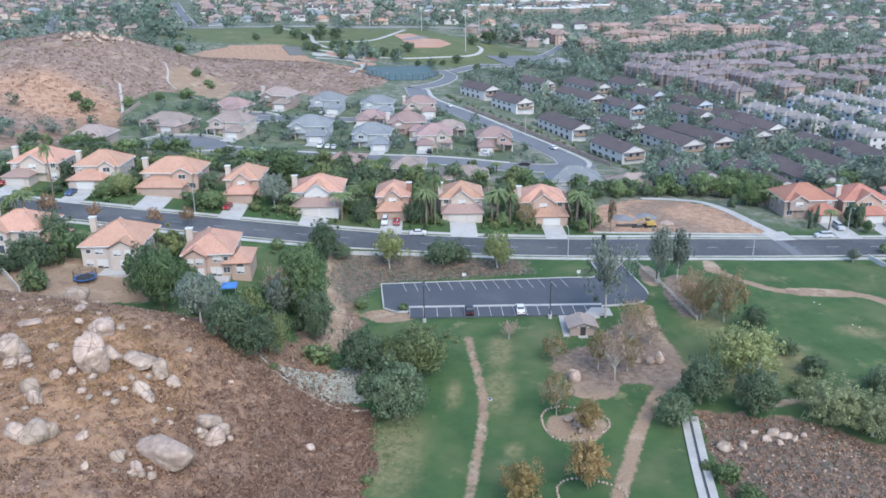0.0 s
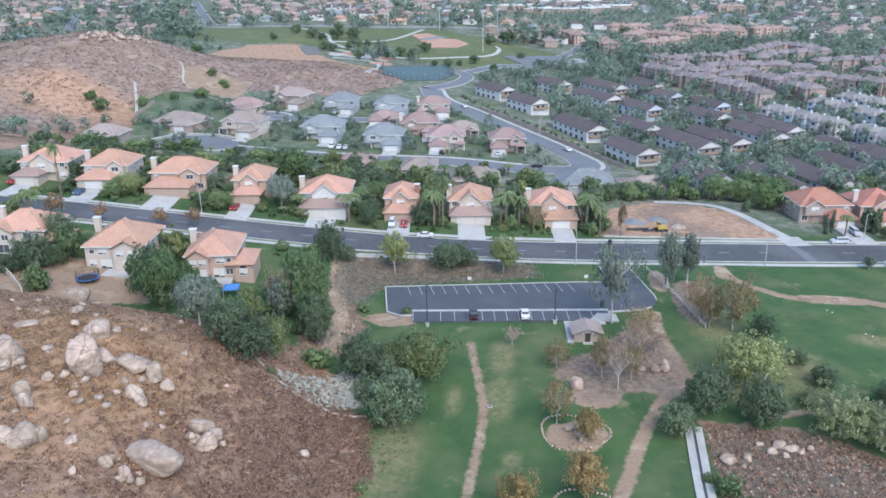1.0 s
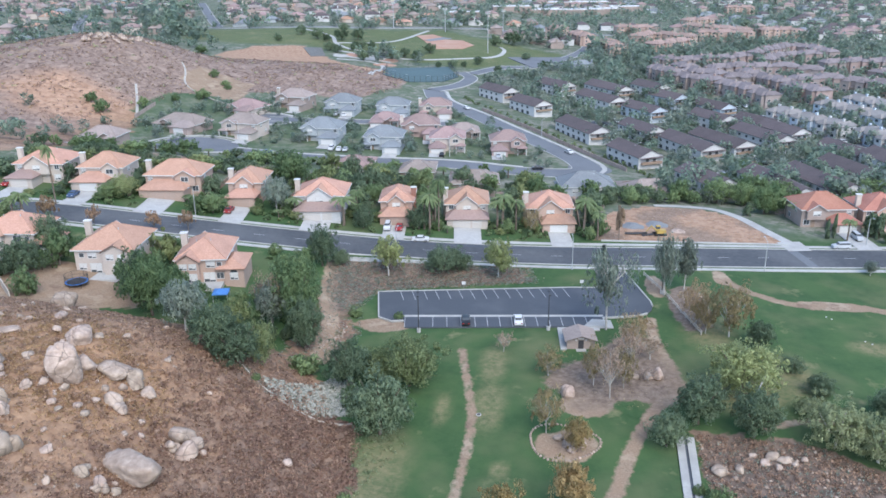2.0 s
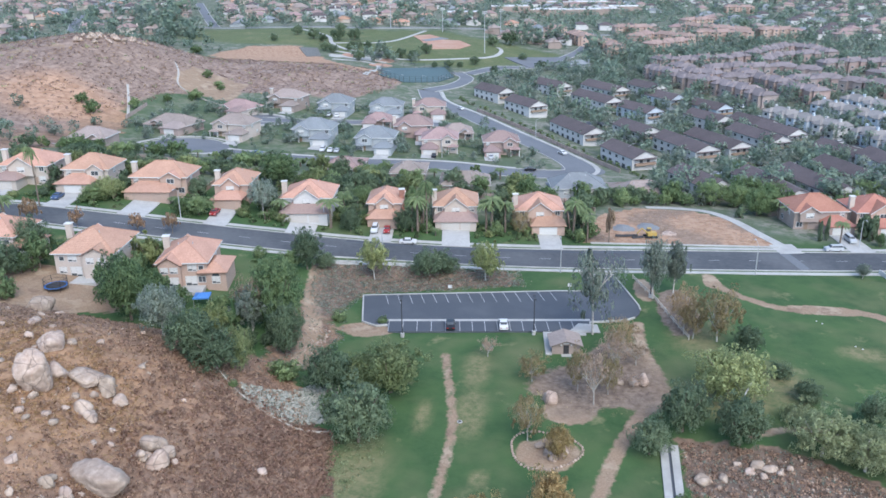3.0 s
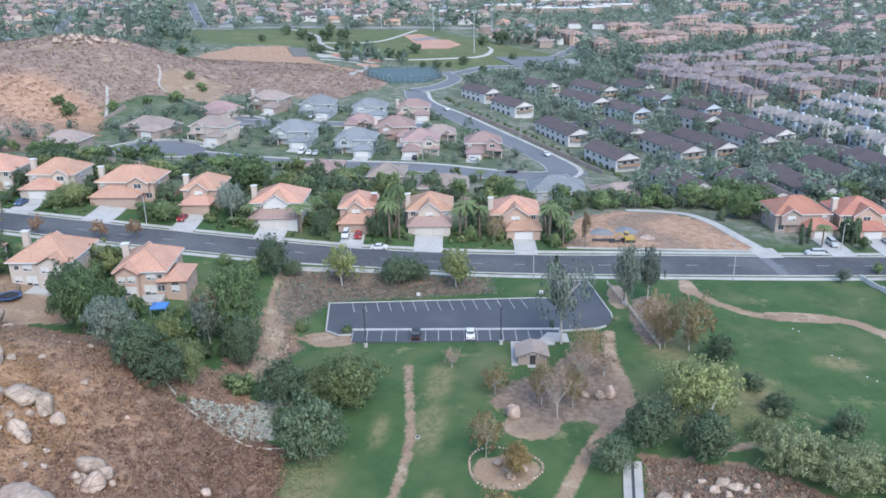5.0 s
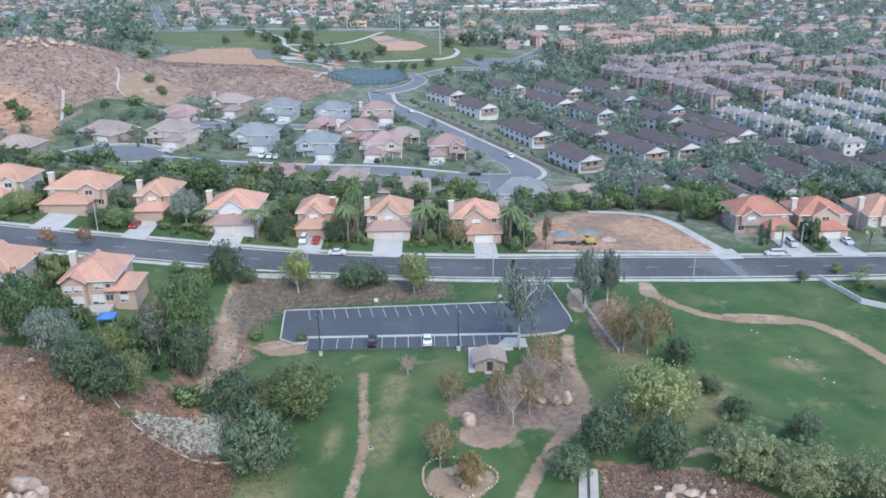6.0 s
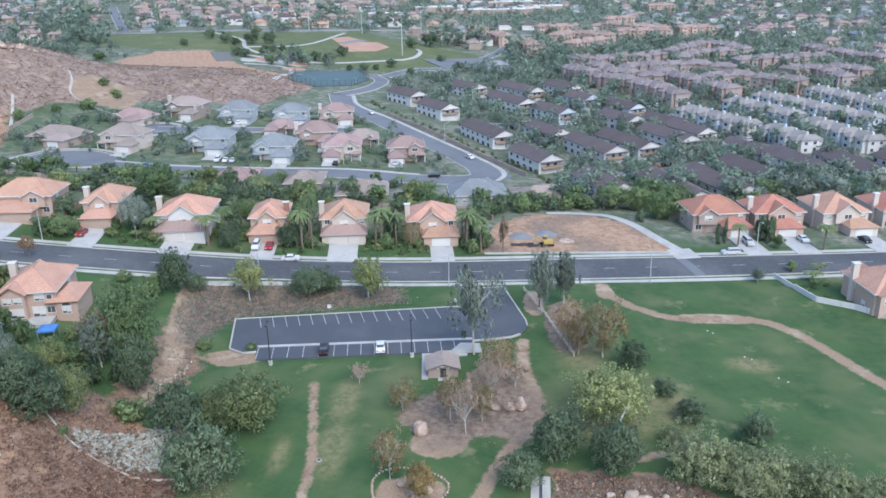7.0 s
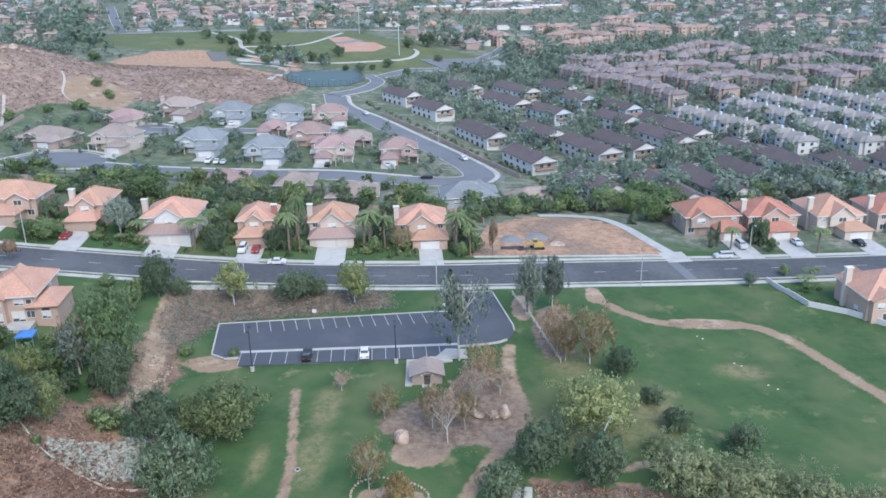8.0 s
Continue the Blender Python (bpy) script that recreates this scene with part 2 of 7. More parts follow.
def far_hill(x, y, exp, sin):
    """The brushy ridge behind the back street, its low spur and its hummocks."""
    wide = 27.6 + 45 * (x < -202)
    main = exp(-0.5 * (((x + 202) / wide) ** 2 + ((y - 256) / (79 - 27 * (y > 256))) ** 2))
    spur = exp(-0.5 * (((x + 116) / 40) ** 2 + ((y - 320) / 41) ** 2))
    lumps = sin(x * 0.11 + 1.7 * sin(y * 0.07)) + sin(y * 0.13 + 1.3 * sin(x * 0.09 + 1)) + 0.6 * sin(x * 0.27 - y * 0.21)
    return 27.2 * main + 9.2 * spur + 0.75 * lumps * (main * (1 - 0.4 * main) + 0.7 * spur)


def G(x, y):
    """The height of the land."""
    x, y = np.asarray(x, float), np.asarray(y, float)
    st = soft_line(STREET_Z, x, 14)
    park = -0.3 - 1.6 * ss(-15, -55, y) - 1.7 * ss(66, 104, x)
    w = np.maximum(ss(23, 37, y) * ss(120, 60, x) + ss(30, 70, y) * ss(60, 120, x), ss(-6, -28, x) * ss(-50, -20, y))
    z = np.where(y < 45, park + (st - 0.6 - park) * w, st - 0.6 * ss(60, 45, y))
    re, fa = soft_line(REAR_Z, x, 25), soft_line(FAR_Z, x, 40)
    east = ss(0, 60, x)
    r = re + (fa - re) * ss(190 - 50 * east, 330 - 110 * east, y) + 5 * ss(390, 480, y) * ss(20, -40, x) * ss(-280, -160, x)
    z = z + (r - z) * ss(80, 150, y)
    z = z + 20 * ss(6, -52, x) * ss(-14, -48, y)
    return z + far_hill(x, y, np.exp, np.sin)


_tab = np.arange(-1500, 1501, 1.0)
_tabs = [soft_line(p, _tab, r).tolist() for p, r in ((STREET_Z, 14), (REAR_Z, 25), (FAR_Z, 40))]


def s1(a, b, v):
    u = min(1.0, max(0.0, (v - a) / (b - a)))
    return u * u * (3 - 2 * u)


def gz(x, y):
    """The height of the land at one place."""
    u = min(2999.0, max(0.0, x + 1500))
    i = min(2998, int(u))
    st, re, fa = (t[i] + (t[i + 1] - t[i]) * (u - i) for t in _tabs)
    if y < 45:
        park = -0.3 - 1.6 * s1(-15, -55, y) - 1.7 * s1(66, 104, x)
        w = max(s1(23, 37, y) * s1(120, 60, x) + s1(30, 70, y) * s1(60, 120, x), s1(-6, -28, x) * s1(-50, -20, y))
        z = park + (st - 0.6 - park) * w
    else:
        z = st - 0.6 * s1(60, 45, y)
    east = s1(0, 60, x)
    r = re + (fa - re) * s1(190 - 50 * east, 330 - 110 * east, y) + 5 * s1(390, 480, y) * s1(20, -40, x) * s1(-280, -160, x)
    z += (r - z) * s1(80, 150, y)
    z += 20 * s1(6, -52, x) * s1(-14, -48, y)
    return z + far_hill(x, y, math.exp, math.sin)


def spline(pts, step=2.0):
    """A smooth line through a few points of the plan, in steps of about step metres."""
    p = [Vector(q) for q in pts]
    p = [p[0] * 2 - p[1], *p, p[-1] * 2 - p[-2]]
    out = []
    for a, b, c, d in zip(p, p[1:], p[2:], p[3:]):
        n = max(1, int((c - b).length / step))
        for i in range(n):
            t = i / n
            out.append(0.5 * (2 * b + (c - a) * t + (2 * a - 5 * b + 4 * c - d) * t * t + (3 * b - a - 3 * c + d) * t ** 3))
    return out + [p[-2]]


def near_line(X, Y, pts):
    """The distance of each place to a line of the plan."""
    best = np.full(np.shape(X), 1e9)
    for (ax, ay), (bx, by) in zip(pts, pts[1:]):
        dx, dy = bx - ax, by - ay
        t = np.clip(((X - ax) * dx + (Y - ay) * dy) / (dx * dx + dy * dy + 1e-9), 0, 1)
        best = np.minimum(best, np.hypot(X - ax - t * dx, Y - ay - t * dy))
    return best


def inside(X, Y, poly):
    """How far each place lies inside a polygon of the plan (outside: minus)."""
    odd = np.zeros(np.shape(X), bool)
    for (ax, ay), (bx, by) in zip(poly, poly[1:] + poly[:1]):
        odd ^= ((ay > Y) != (by > Y)) & (X < (bx - ax) * (Y - ay) / (by - ay + 1e-12) + ax)
    d = near_line(X, Y, poly + poly[:1])
    return np.where(odd, d, -d)


def within(x, y, poly):
    """Whether one place lies inside a polygon of the plan."""
    odd = False
    for (ax, ay), (bx, by) in zip(poly, poly[1:] + poly[:1]):
        if (ay > y) != (by > y) and x < (bx - ax) * (y - ay) / (by - ay) + ax:
            odd = not odd
    return odd


MAIN = [(-330, 22), (-200, 28), (-140, 31), (-100, 33.6), (-60, 35.8), (-25, 39.6), (20, 45.5), (65, 51.6), (125, 59.3), (200, 69), (330, 84)]
DIAG = [(-40, 315), (-32, 287), (-12, 257), (8, 224), (30, 190), (42, 166), (40, 153), (18, 149), (-8, 150), (-38, 143), (-70, 138), (-92.5, 139)]
UPPER = [(-9, 225), (-36, 219), (-70, 206), (-98, 200)]
LOT = [(-9.4, 18.4), (-6.4, 4.4), (-3.2, 2.6), (-0.6, 3.2), (0.2, 0), (37, 4.4), (42.5, 4.9), (42.5, 9.4), (48, 10.6), (50.4, 11.4), (52.2, 12.8), (53.3, 14.8), (53.7, 17), (53.5, 19.4), (48.8, 37.6), (41.8, 36.6), (43.5, 28.5), (41.5, 26.2), (36, 25.8)]
PATHS = [([(13.5, -8.5), (15, -16), (17.5, -29), (18.3, -38), (17.7, -52), (17.3, -60), (15, -95)], 0.8),
         ([(52.6, 10), (52.4, 4), (53, -4.5), (54.8, -13), (53.6, -21.4), (49.9, -27.6), (46.4, -35.8), (43.3, -45.8), (41.2, -53.2), (39.9, -58), (36, -90)], 1.25),
         ([(72, 42), (73.5, 36), (77, 29.5), (82, 25.2), (90, 23.4), (100, 26), (106, 23.5), (110, 18.5), (113.8, 9.5), (117, 1.5), (120.5, -6.5), (129, -30)], 1.45),
         ([(-22.5, 29), (-20, 14), (-15.8, -2), (-13.5, -18)], 1.9),
         ([(68, -31), (78, -27), (90, -30)], 0.7),
         ([(-250, 196), (-221, 210), (-213, 222), (-203, 227)], 2.2),
         ([(-200, 232), (-186, 236), (-176, 225), (-164, 226), (-151, 233)], 0.5),
         ([(-188, 250), (-178, 236), (-166, 215), (-156, 200)], 0.4),
         ([(-176, 264), (-160, 276), (-140, 300), (-120, 312)], 0.7)]
CUT = [(-205, 400), (-192, 440), (-155, 449), (-128, 414), (-100, 384), (-72, 352), (-84, 348), (-128, 385), (-163, 372), (-190, 372)]
SANDY = [(-163, 260), (-157, 282), (-129, 270), (-124, 232), (-143, 234), (-154, 238)]
LAWN = [(-278, 547), (-192, 548), (-138, 567), (-72, 600), (-40, 560), (8, 545), (36, 524), (2, 448), (-27, 412), (-68, 419), (-97, 448), (-127, 436), (-155, 452), (-205, 446), (-262, 478)]
FIELD = [(42, 60), (94, 65.2), (92, 73), (84, 90), (76, 97), (60, 98), (47, 86)]


def rough_edge(X, Y):
    return (np.sin(X * 0.9 + 1.3 * np.sin(Y * 0.7)) + np.sin(Y * 1.1 + 1.7 * np.sin(X * 0.53 + 2)) + 0.7 * np.sin(X * 2.3 - Y * 1.9)) * 0.33


def ellipse(X, Y, cx, cy, rx, ry):
    return 1 - np.hypot((X - cx) / rx, (Y - cy) / ry)


def ground_kinds(X, Y):
    """How much bare earth, dry brush and built-up land there is at each place; the rest is lawn."""
    e = rough_edge(X, Y)
    dirt, dry = np.zeros_like(X), np.zeros_like(X)
    for pts, half in PATHS:
        dirt = np.maximum(dirt, np.clip(0.5 - 0.36 * (near_line(X, Y, [tuple(p) for p in spline(pts, 4)]) - half - 0.1 * e), 0, 1))
    for cx, cy, rx, ry in ((42, -18, 12, 8), (38, -27, 5, 4), (48, -9, 7, 10), (51, -20, 6, 6), (34.5, -39.5, 5.5, 4.5), (96, 25, 9, 2.6), (72.5, 38, 2.2, 4), (55.5, 30, 2.5, 8), (-5, 1, 6, 3.5), (62, 18, 4.5, 14)):
        dirt = np.maximum(dirt, 0.95 * ss(-0.3, 0.35, ellipse(X, Y, cx, cy, rx, ry) + 0.12 * e))
    for cx, cy, rx, ry in ((20.4, -14, 2.6, 7.5), (20.6, -29, 2.8, 8), (12.5, -31, 1.4, 5), (64, 4, 5, 8), (4, -50, 5, 12), (24, -47, 1.5, 2), (97, 4, 5, 3), (66, -19, 9, 8), (77, -13, 5, 9)):
        dry = np.maximum(dry, ss(-0.5, 0.6, ellipse(X, Y, cx, cy, rx, ry) + 0.15 * e))
    mulch = np.maximum(ss(-0.3, 0.4, ellipse(X, Y, 43, -16, 14, 13) + 0.1 * e), ss(-3, 3, inside(X, Y, [(56, -33), (74, -34), (100, -48), (140, -60), (140, -130), (57, -130)])))
    mulch = np.maximum(mulch, ss(-0.2, 0.3, ellipse(X, Y, 61, 17, 5, 15)))
    mulch = np.maximum(mulch, 0.85 * ss(-1, 1.5, inside(X, Y, [(-24, 33), (24, 37), (28, 28), (-9, 19.5), (-12, 4), (-17, 4)])))
    mulch = np.maximum(mulch, 0.35 * ss(-34, -6, X + 3 * e) * ss(-30, -40, Y) * ss(6, 2, X))
    mulch = np.maximum(mulch, 0.65 * ss(-0.1, 0.7, np.sin(X * 0.21 + 1.4 * np.sin(Y * 0.17)) + 0.5 * e) * (inside(X, Y, FIELD) > 0))
    dry = np.maximum(0.75 * dry, 0.4 * ss(-3, 3, inside(X, Y, LAWN)))
    dirt = np.maximum(dirt, ss(-0.6, 0.6, inside(X, Y, FIELD) + 0.5 * e))
    dirt = np.maximum(dirt, 0.85 * ss(-1, 1, inside(X, Y, [(-92, -24), (-84, 5), (-58, 4), (-53, -12), (-70, -22)]) + e))
    brush = np.maximum(0, 0.8 * ss(-4, 4, inside(X, Y, [(-330, 60), (-150, 70), (-132, 100), (-140, 160), (-160, 200), (-330, 200)]) + 3 * e))
    brush = np.maximum(brush, ss(0.05, 0.12, ss(6, -52, X) * ss(-10, -48, Y) + 0.03 * e))
    brush = np.maximum(brush, ss(-1, 1, inside(X, Y, [(-60, -20), (-40, -20), (-27, -29), (-20, -36), (-8, -38.5), (-1.5, -38.5), (-0.5, -47), (2.6, -53), (0.5, -60), (-2, -100), (-60, -100)]) + 0.8 * e))
    brush = np.maximum(brush, 0.62 * ss(-1.5, 1.5, inside(X, Y, [(-21, 31), (-14, 20), (-12, 4), (-8, -4), (-12, -20), (-20, -30), (-22, 0)]) + 1.5 * e))
    brush = np.maximum(brush, 0.64 * ss(-1, 1.5, inside(X, Y, [(-24, 33), (24, 37), (28, 28), (-9, 19.5), (-12, 10), (-22, 10)]) + e))
    brush = np.maximum(brush, ss(-2, 2, inside(X, Y, [(56, -33), (74, -34), (100, -48), (140, -60), (140, -130), (57, -130)]) + 1.5 * e))
    hill2 = far_hill_share(X, Y, np.exp)
    brush = np.maximum(brush, ss(0.13, 0.2, hill2 + 0.03 * np.sin(X * 0.13 + np.sin(Y * 0.11))))
    cut_, sand = inside(X, Y, CUT), inside(X, Y, SANDY)
    dirt = np.maximum(dirt, np.maximum(ss(-2, 3, cut_ + 2 * e), ss(-1.5, 2, sand + 1.5 * e)))
    lawn = np.maximum(ss(-3, 3, inside(X, Y, LAWN)), 0)
    town = ss(66, 78, Y) * (1 - lawn) * (1 - brush) * (1 - 0.45 * ss(140, 155, Y) * ss(252, 240, Y) * ss(20, 5, X))
    town = np.maximum(town, ss(138, 150, X) * ss(20, 30, Y))
    orange = 0.8 * ss(0.25, 0.9, 1.25 * np.exp(-0.5 * (((X + 176) / 24) ** 2 + ((Y - 174) / 16) ** 2)) * (1 + 0.4 * e) + 0.9 * ss(-4, 4, cut_) + 0.55 * ss(-30, 0, cut_) + 1.5 * (inside(X, Y, FIELD) > 0) + 0.95 * (1 + 0.25 * e) * np.exp(-0.5 * (((X + 44) / 20) ** 2 + ((Y + 56) / 20) ** 2)))
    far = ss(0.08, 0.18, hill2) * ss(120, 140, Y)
    return dirt, brush, town, orange, far, dry, mulch


def steps(lo, hi, step, out_lo, out_hi):
    mid = list(np.arange(lo, hi + 0.1, step))
    left, right, s = [], [], step
    a = lo
    while a > out_lo:
        s *= 1.09
        a -= s
        left.append(a)
    s, a = step, hi
    while a < out_hi:
        s *= 1.05
        a += s
        right.append(a)
    return np.array(left[::-1] + mid + right)


xs = steps(-95, 135, 1.0, -4500, 4500)
ys = np.concatenate([steps(-95, 66, 1.0, -2500, 66.5), np.arange(69, 420, 3.0), 420 + np.cumsum(3.0 * 1.06 ** np.arange(1, 75))])
X, Y = np.meshgrid(xs, ys)
Z = G(X, Y)
for line, half in ((MAIN, 5.6), (DIAG, 5.2), (UPPER, 4.6)):
    Z = Z - 0.35 * ss(half + 0.6, half - 0.6, near_line(X, Y, [tuple(p) for p in spline(line, 6)]))
Z = Z - 0.3 * ss(0, 1.2, inside(X, Y, LOT))
Z = Z + 0.12 * rough_edge(X * 0.6, Y * 0.6) * ss(0.1, 0.5, ss(6, -52, X) * ss(-10, -48, Y)) * 3
nx, ny = len(xs), len(ys)
idx = np.arange(nx * ny).reshape(ny, nx)
quads = np.stack([idx[:-1, :-1], idx[:-1, 1:], idx[1:, 1:], idx[1:, :-1]], -1).reshape(-1, 4)
gm = bpy.data.meshes.new("ground")
gm.from_pydata(np.stack([X, Y, Z], -1).reshape(-1, 3).tolist(), [], quads.tolist())
for key, values in zip(("dirt", "brush", "town", "orange", "far", "dry", "mulch"), ground_kinds(X, Y)):
    gm.attributes.new(key, "FLOAT", "POINT").data.foreach_set("value", np.ascontiguousarray(values, np.float32).ravel())
gm.polygons.foreach_set("use_smooth", [True] * len(gm.polygons))


def ground_material():
    m = bpy.data.materials.new("land")
    m.use_nodes = True
    nd, ln = m.node_tree.nodes, m.node_tree.links
    bsdf = nd["Principled BSDF"]
    geo = nd.new("ShaderNodeNewGeometry")

    def noise_at(scale, lo, hi, detail=5):
        n = nd.new("ShaderNodeTexNoise")
        n.inputs["Scale"].default_value, n.inputs["Detail"].default_value, n.inputs["Roughness"].default_value = scale, detail, 0.65
        ln.new(geo.outputs["Position"], n.inputs["Vector"])
        r = nd.new("ShaderNodeMapRange")
        r.inputs[1].default_value, r.inputs[2].default_value = lo, hi
        ln.new(n.outputs[0], r.inputs[0])
        return r.outputs[0]

    def blend(f, a, b):
        x = nd.new("ShaderNodeMix")
        x.data_type = "RGBA"
        ln.new(f, x.inputs[0])
        for s, v in ((6, a), (7, b)):
            if isinstance(v, tuple):
                x.inputs[s].default_value = (*v, 1)
            else:
                ln.new(v, x.inputs[s])
        return x.outputs[2]

    def field(name):
        a = nd.new("ShaderNodeAttribute")
        a.attribute_name = name
        return a.outputs["Fac"]

    fine, mid, wide, huge = noise_at(3.0, 0.3, 0.7), noise_at(0.45, 0.35, 0.65), noise_at(0.09, 0.4, 0.62), noise_at(0.03, 0.4, 0.6)
    grass = blend(mid, (0.034, 0.076, 0.031), (0.052, 0.099, 0.041))
    grass = blend(wide, grass, (0.060, 0.108, 0.043))
    grass = blend(noise_at(0.05, 0.50, 0.74, 3), grass, (0.112, 0.132, 0.066))
    patch = noise_at(0.13, 0.60, 0.76)
    grass = blend(patch, grass, (0.20, 0.19, 0.105))
    earth = blend(fine, (0.195, 0.142, 0.100), (0.33, 0.252, 0.182))
    earth = blend(mid, earth, blend(fine, (0.235, 0.162, 0.112), (0.315, 0.225, 0.158)))
    earth = blend(noise_at(0.16, 0.52, 0.66), earth, (0.36, 0.285, 0.21))
    earth = blend(noise_at(0.24, 0.56, 0.70), earth, (0.185, 0.125, 0.094))
    earth = blend(field("orange"), earth, blend(noise_at(0.5, 0.38, 0.62, 8), (0.27, 0.16, 0.105), (0.43, 0.285, 0.20)))
    scrub = blend(noise_at(1.3, 0.38, 0.62), (0.115, 0.078, 0.062), (0.235, 0.157, 0.118))
    scrub = blend(noise_at(0.3, 0.46, 0.62), scrub, blend(fine, (0.195, 0.12, 0.080), (0.37, 0.24, 0.162)))
    scrub = blend(noise_at(0.12, 0.55, 0.70), scrub, (0.315, 0.205, 0.138))
    scrub = blend(noise_at(0.055, 0.5, 0.66, 7), scrub, blend(fine, (0.23, 0.155, 0.112), (0.37, 0.265, 0.195)))
    scrub = blend(field("orange"), scrub, blend(noise_at(0.7, 0.36, 0.64, 8), (0.235, 0.138, 0.082), (0.41, 0.262, 0.16)))
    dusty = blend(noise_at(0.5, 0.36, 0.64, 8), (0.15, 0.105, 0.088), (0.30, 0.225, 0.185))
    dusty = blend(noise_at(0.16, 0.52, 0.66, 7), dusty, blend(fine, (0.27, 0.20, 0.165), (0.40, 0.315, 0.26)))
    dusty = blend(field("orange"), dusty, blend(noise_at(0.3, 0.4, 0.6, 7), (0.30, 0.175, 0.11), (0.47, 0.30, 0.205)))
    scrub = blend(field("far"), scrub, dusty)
    ochre = nd.new("ShaderNodeMath")
    ochre.operation = "MULTIPLY"
    ln.new(field("dry"), ochre.inputs[0])
    ln.new(noise_at(0.8, 0.25, 0.60, 7), ochre.inputs[1])
    grass = blend(ochre.outputs[0], grass, blend(fine, (0.19, 0.165, 0.088), (0.27, 0.225, 0.135)))
    bark = blend(noise_at(0.9, 0.38, 0.62, 7), (0.13, 0.098, 0.078), (0.235, 0.185, 0.15))
    earth = blend(field("mulch"), earth, bark)
    scrub = blend(field("mulch"), scrub, blend(noise_at(0.6, 0.40, 0.62, 7), (0.085, 0.066, 0.054), (0.20, 0.15, 0.12)))
    built = blend(wide, (0.095, 0.125, 0.085), (0.235, 0.225, 0.195))
    built = blend(noise_at(0.3, 0.45, 0.6), built, (0.09, 0.12, 0.075))
    col = blend(field("town"), grass, built)
    ragged = noise_at(0.7, 0.25, 0.75, 8)

    def torn(name):
        """The field with its edge broken up by grain."""
        s = nd.new("ShaderNodeMath")
        s.operation = "MULTIPLY_ADD"
        ln.new(ragged, s.inputs[0])
        s.inputs[1].default_value = 0.4
        ln.new(field(name), s.inputs[2])
        r = nd.new("ShaderNodeMapRange")
        r.inputs[1].default_value, r.inputs[2].default_value = 0.60, 0.82
        ln.new(s.outputs[0], r.inputs[0])
        return r.outputs[0]

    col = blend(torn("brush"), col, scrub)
    col = blend(torn("dirt"), col, earth)
    ln.new(col, bsdf.inputs["Base Color"])
    bsdf.inputs["Roughness"].default_value = 0.95
    bsdf.inputs["Specular IOR Level"].default_value = 0.15
    b = nd.new("ShaderNodeBump")
    b.inputs["Strength"].default_value, b.inputs["Distance"].default_value = 0.5, 0.15
    n = nd.new("ShaderNodeTexNoise")
    n.inputs["Scale"].default_value, n.inputs["Detail"].default_value = 2.5, 8
    ln.new(geo.outputs["Position"], n.inputs["Vector"])
    ln.new(n.outputs[0], b.inputs["Height"])
    ln.new(b.outputs[0], bsdf.inputs["Normal"])
    return m


gm.materials.append(ground_material())
tagged(new("ground", gm), "land of lawns, bare earth and dry brown brush", "ground", kind="structure")


# ---- mesh tools ----
class Build:
    """Collects the faces of one part."""

    def __init__(self):
        self.v, self.f = [], []

    def add(self, vs, fs):
        o = len(self.v)
        self.v += [tuple(q) for q in vs]
        self.f += [tuple(i + o for i in q) for q in fs]
        return self

    def box(self, x0, x1, y0, y1, z0, z1):
        return self.add([(x0, y0, z0), (x1, y0, z0), (x1, y1, z0), (x0, y1, z0), (x0, y0, z1), (x1, y0, z1), (x1, y1, z1), (x0, y1, z1)],
                        [(3, 2, 1, 0), (4, 5, 6, 7), (0, 1, 5, 4), (1, 2, 6, 5), (2, 3, 7, 6), (3, 0, 4, 7)])

    def tube(self, a, b, ra, rb, n=8):
        a, b = Vector(a), Vector(b)
        d = (b - a).normalized()
        u = d.orthogonal().normalized()
        w = d.cross(u)
        ring = [(math.cos(2 * math.pi * i / n), math.sin(2 * math.pi * i / n)) for i in range(n)]
        vs = [a + (u * c + w * s) * ra for c, s in ring] + [b + (u * c + w * s) * rb for c, s in ring]
        return self.add(vs, [(i, (i + 1) % n, n + (i + 1) % n, n + i) for i in range(n)] + [tuple(range(n - 1, -1, -1)), tuple(range(n, 2 * n))])

    def data(self, name, material, smooth=False):
        m = bpy.data.meshes.new(name)
        m.from_pydata(self.v, [], self.f)
        m.materials.append(material)
        if smooth:
            m.polygons.foreach_set("use_smooth", [True] * len(m.polygons))
        return m


def thing(name, x, y, z, turn=0.0, label="", category="", group="", kind=""):
    ob = new(name)
    ob.matrix_basis = pose(x, y, z, 0, 0, turn)
    return tagged(ob, label, category, group, kind)


def part(name, build, material, parent, label="", smooth=False):
    ob = new(name, build if isinstance(build, bpy.types.Mesh) else build.data(name, material, smooth))
    ob.parent = parent
    return tagged(ob, label)


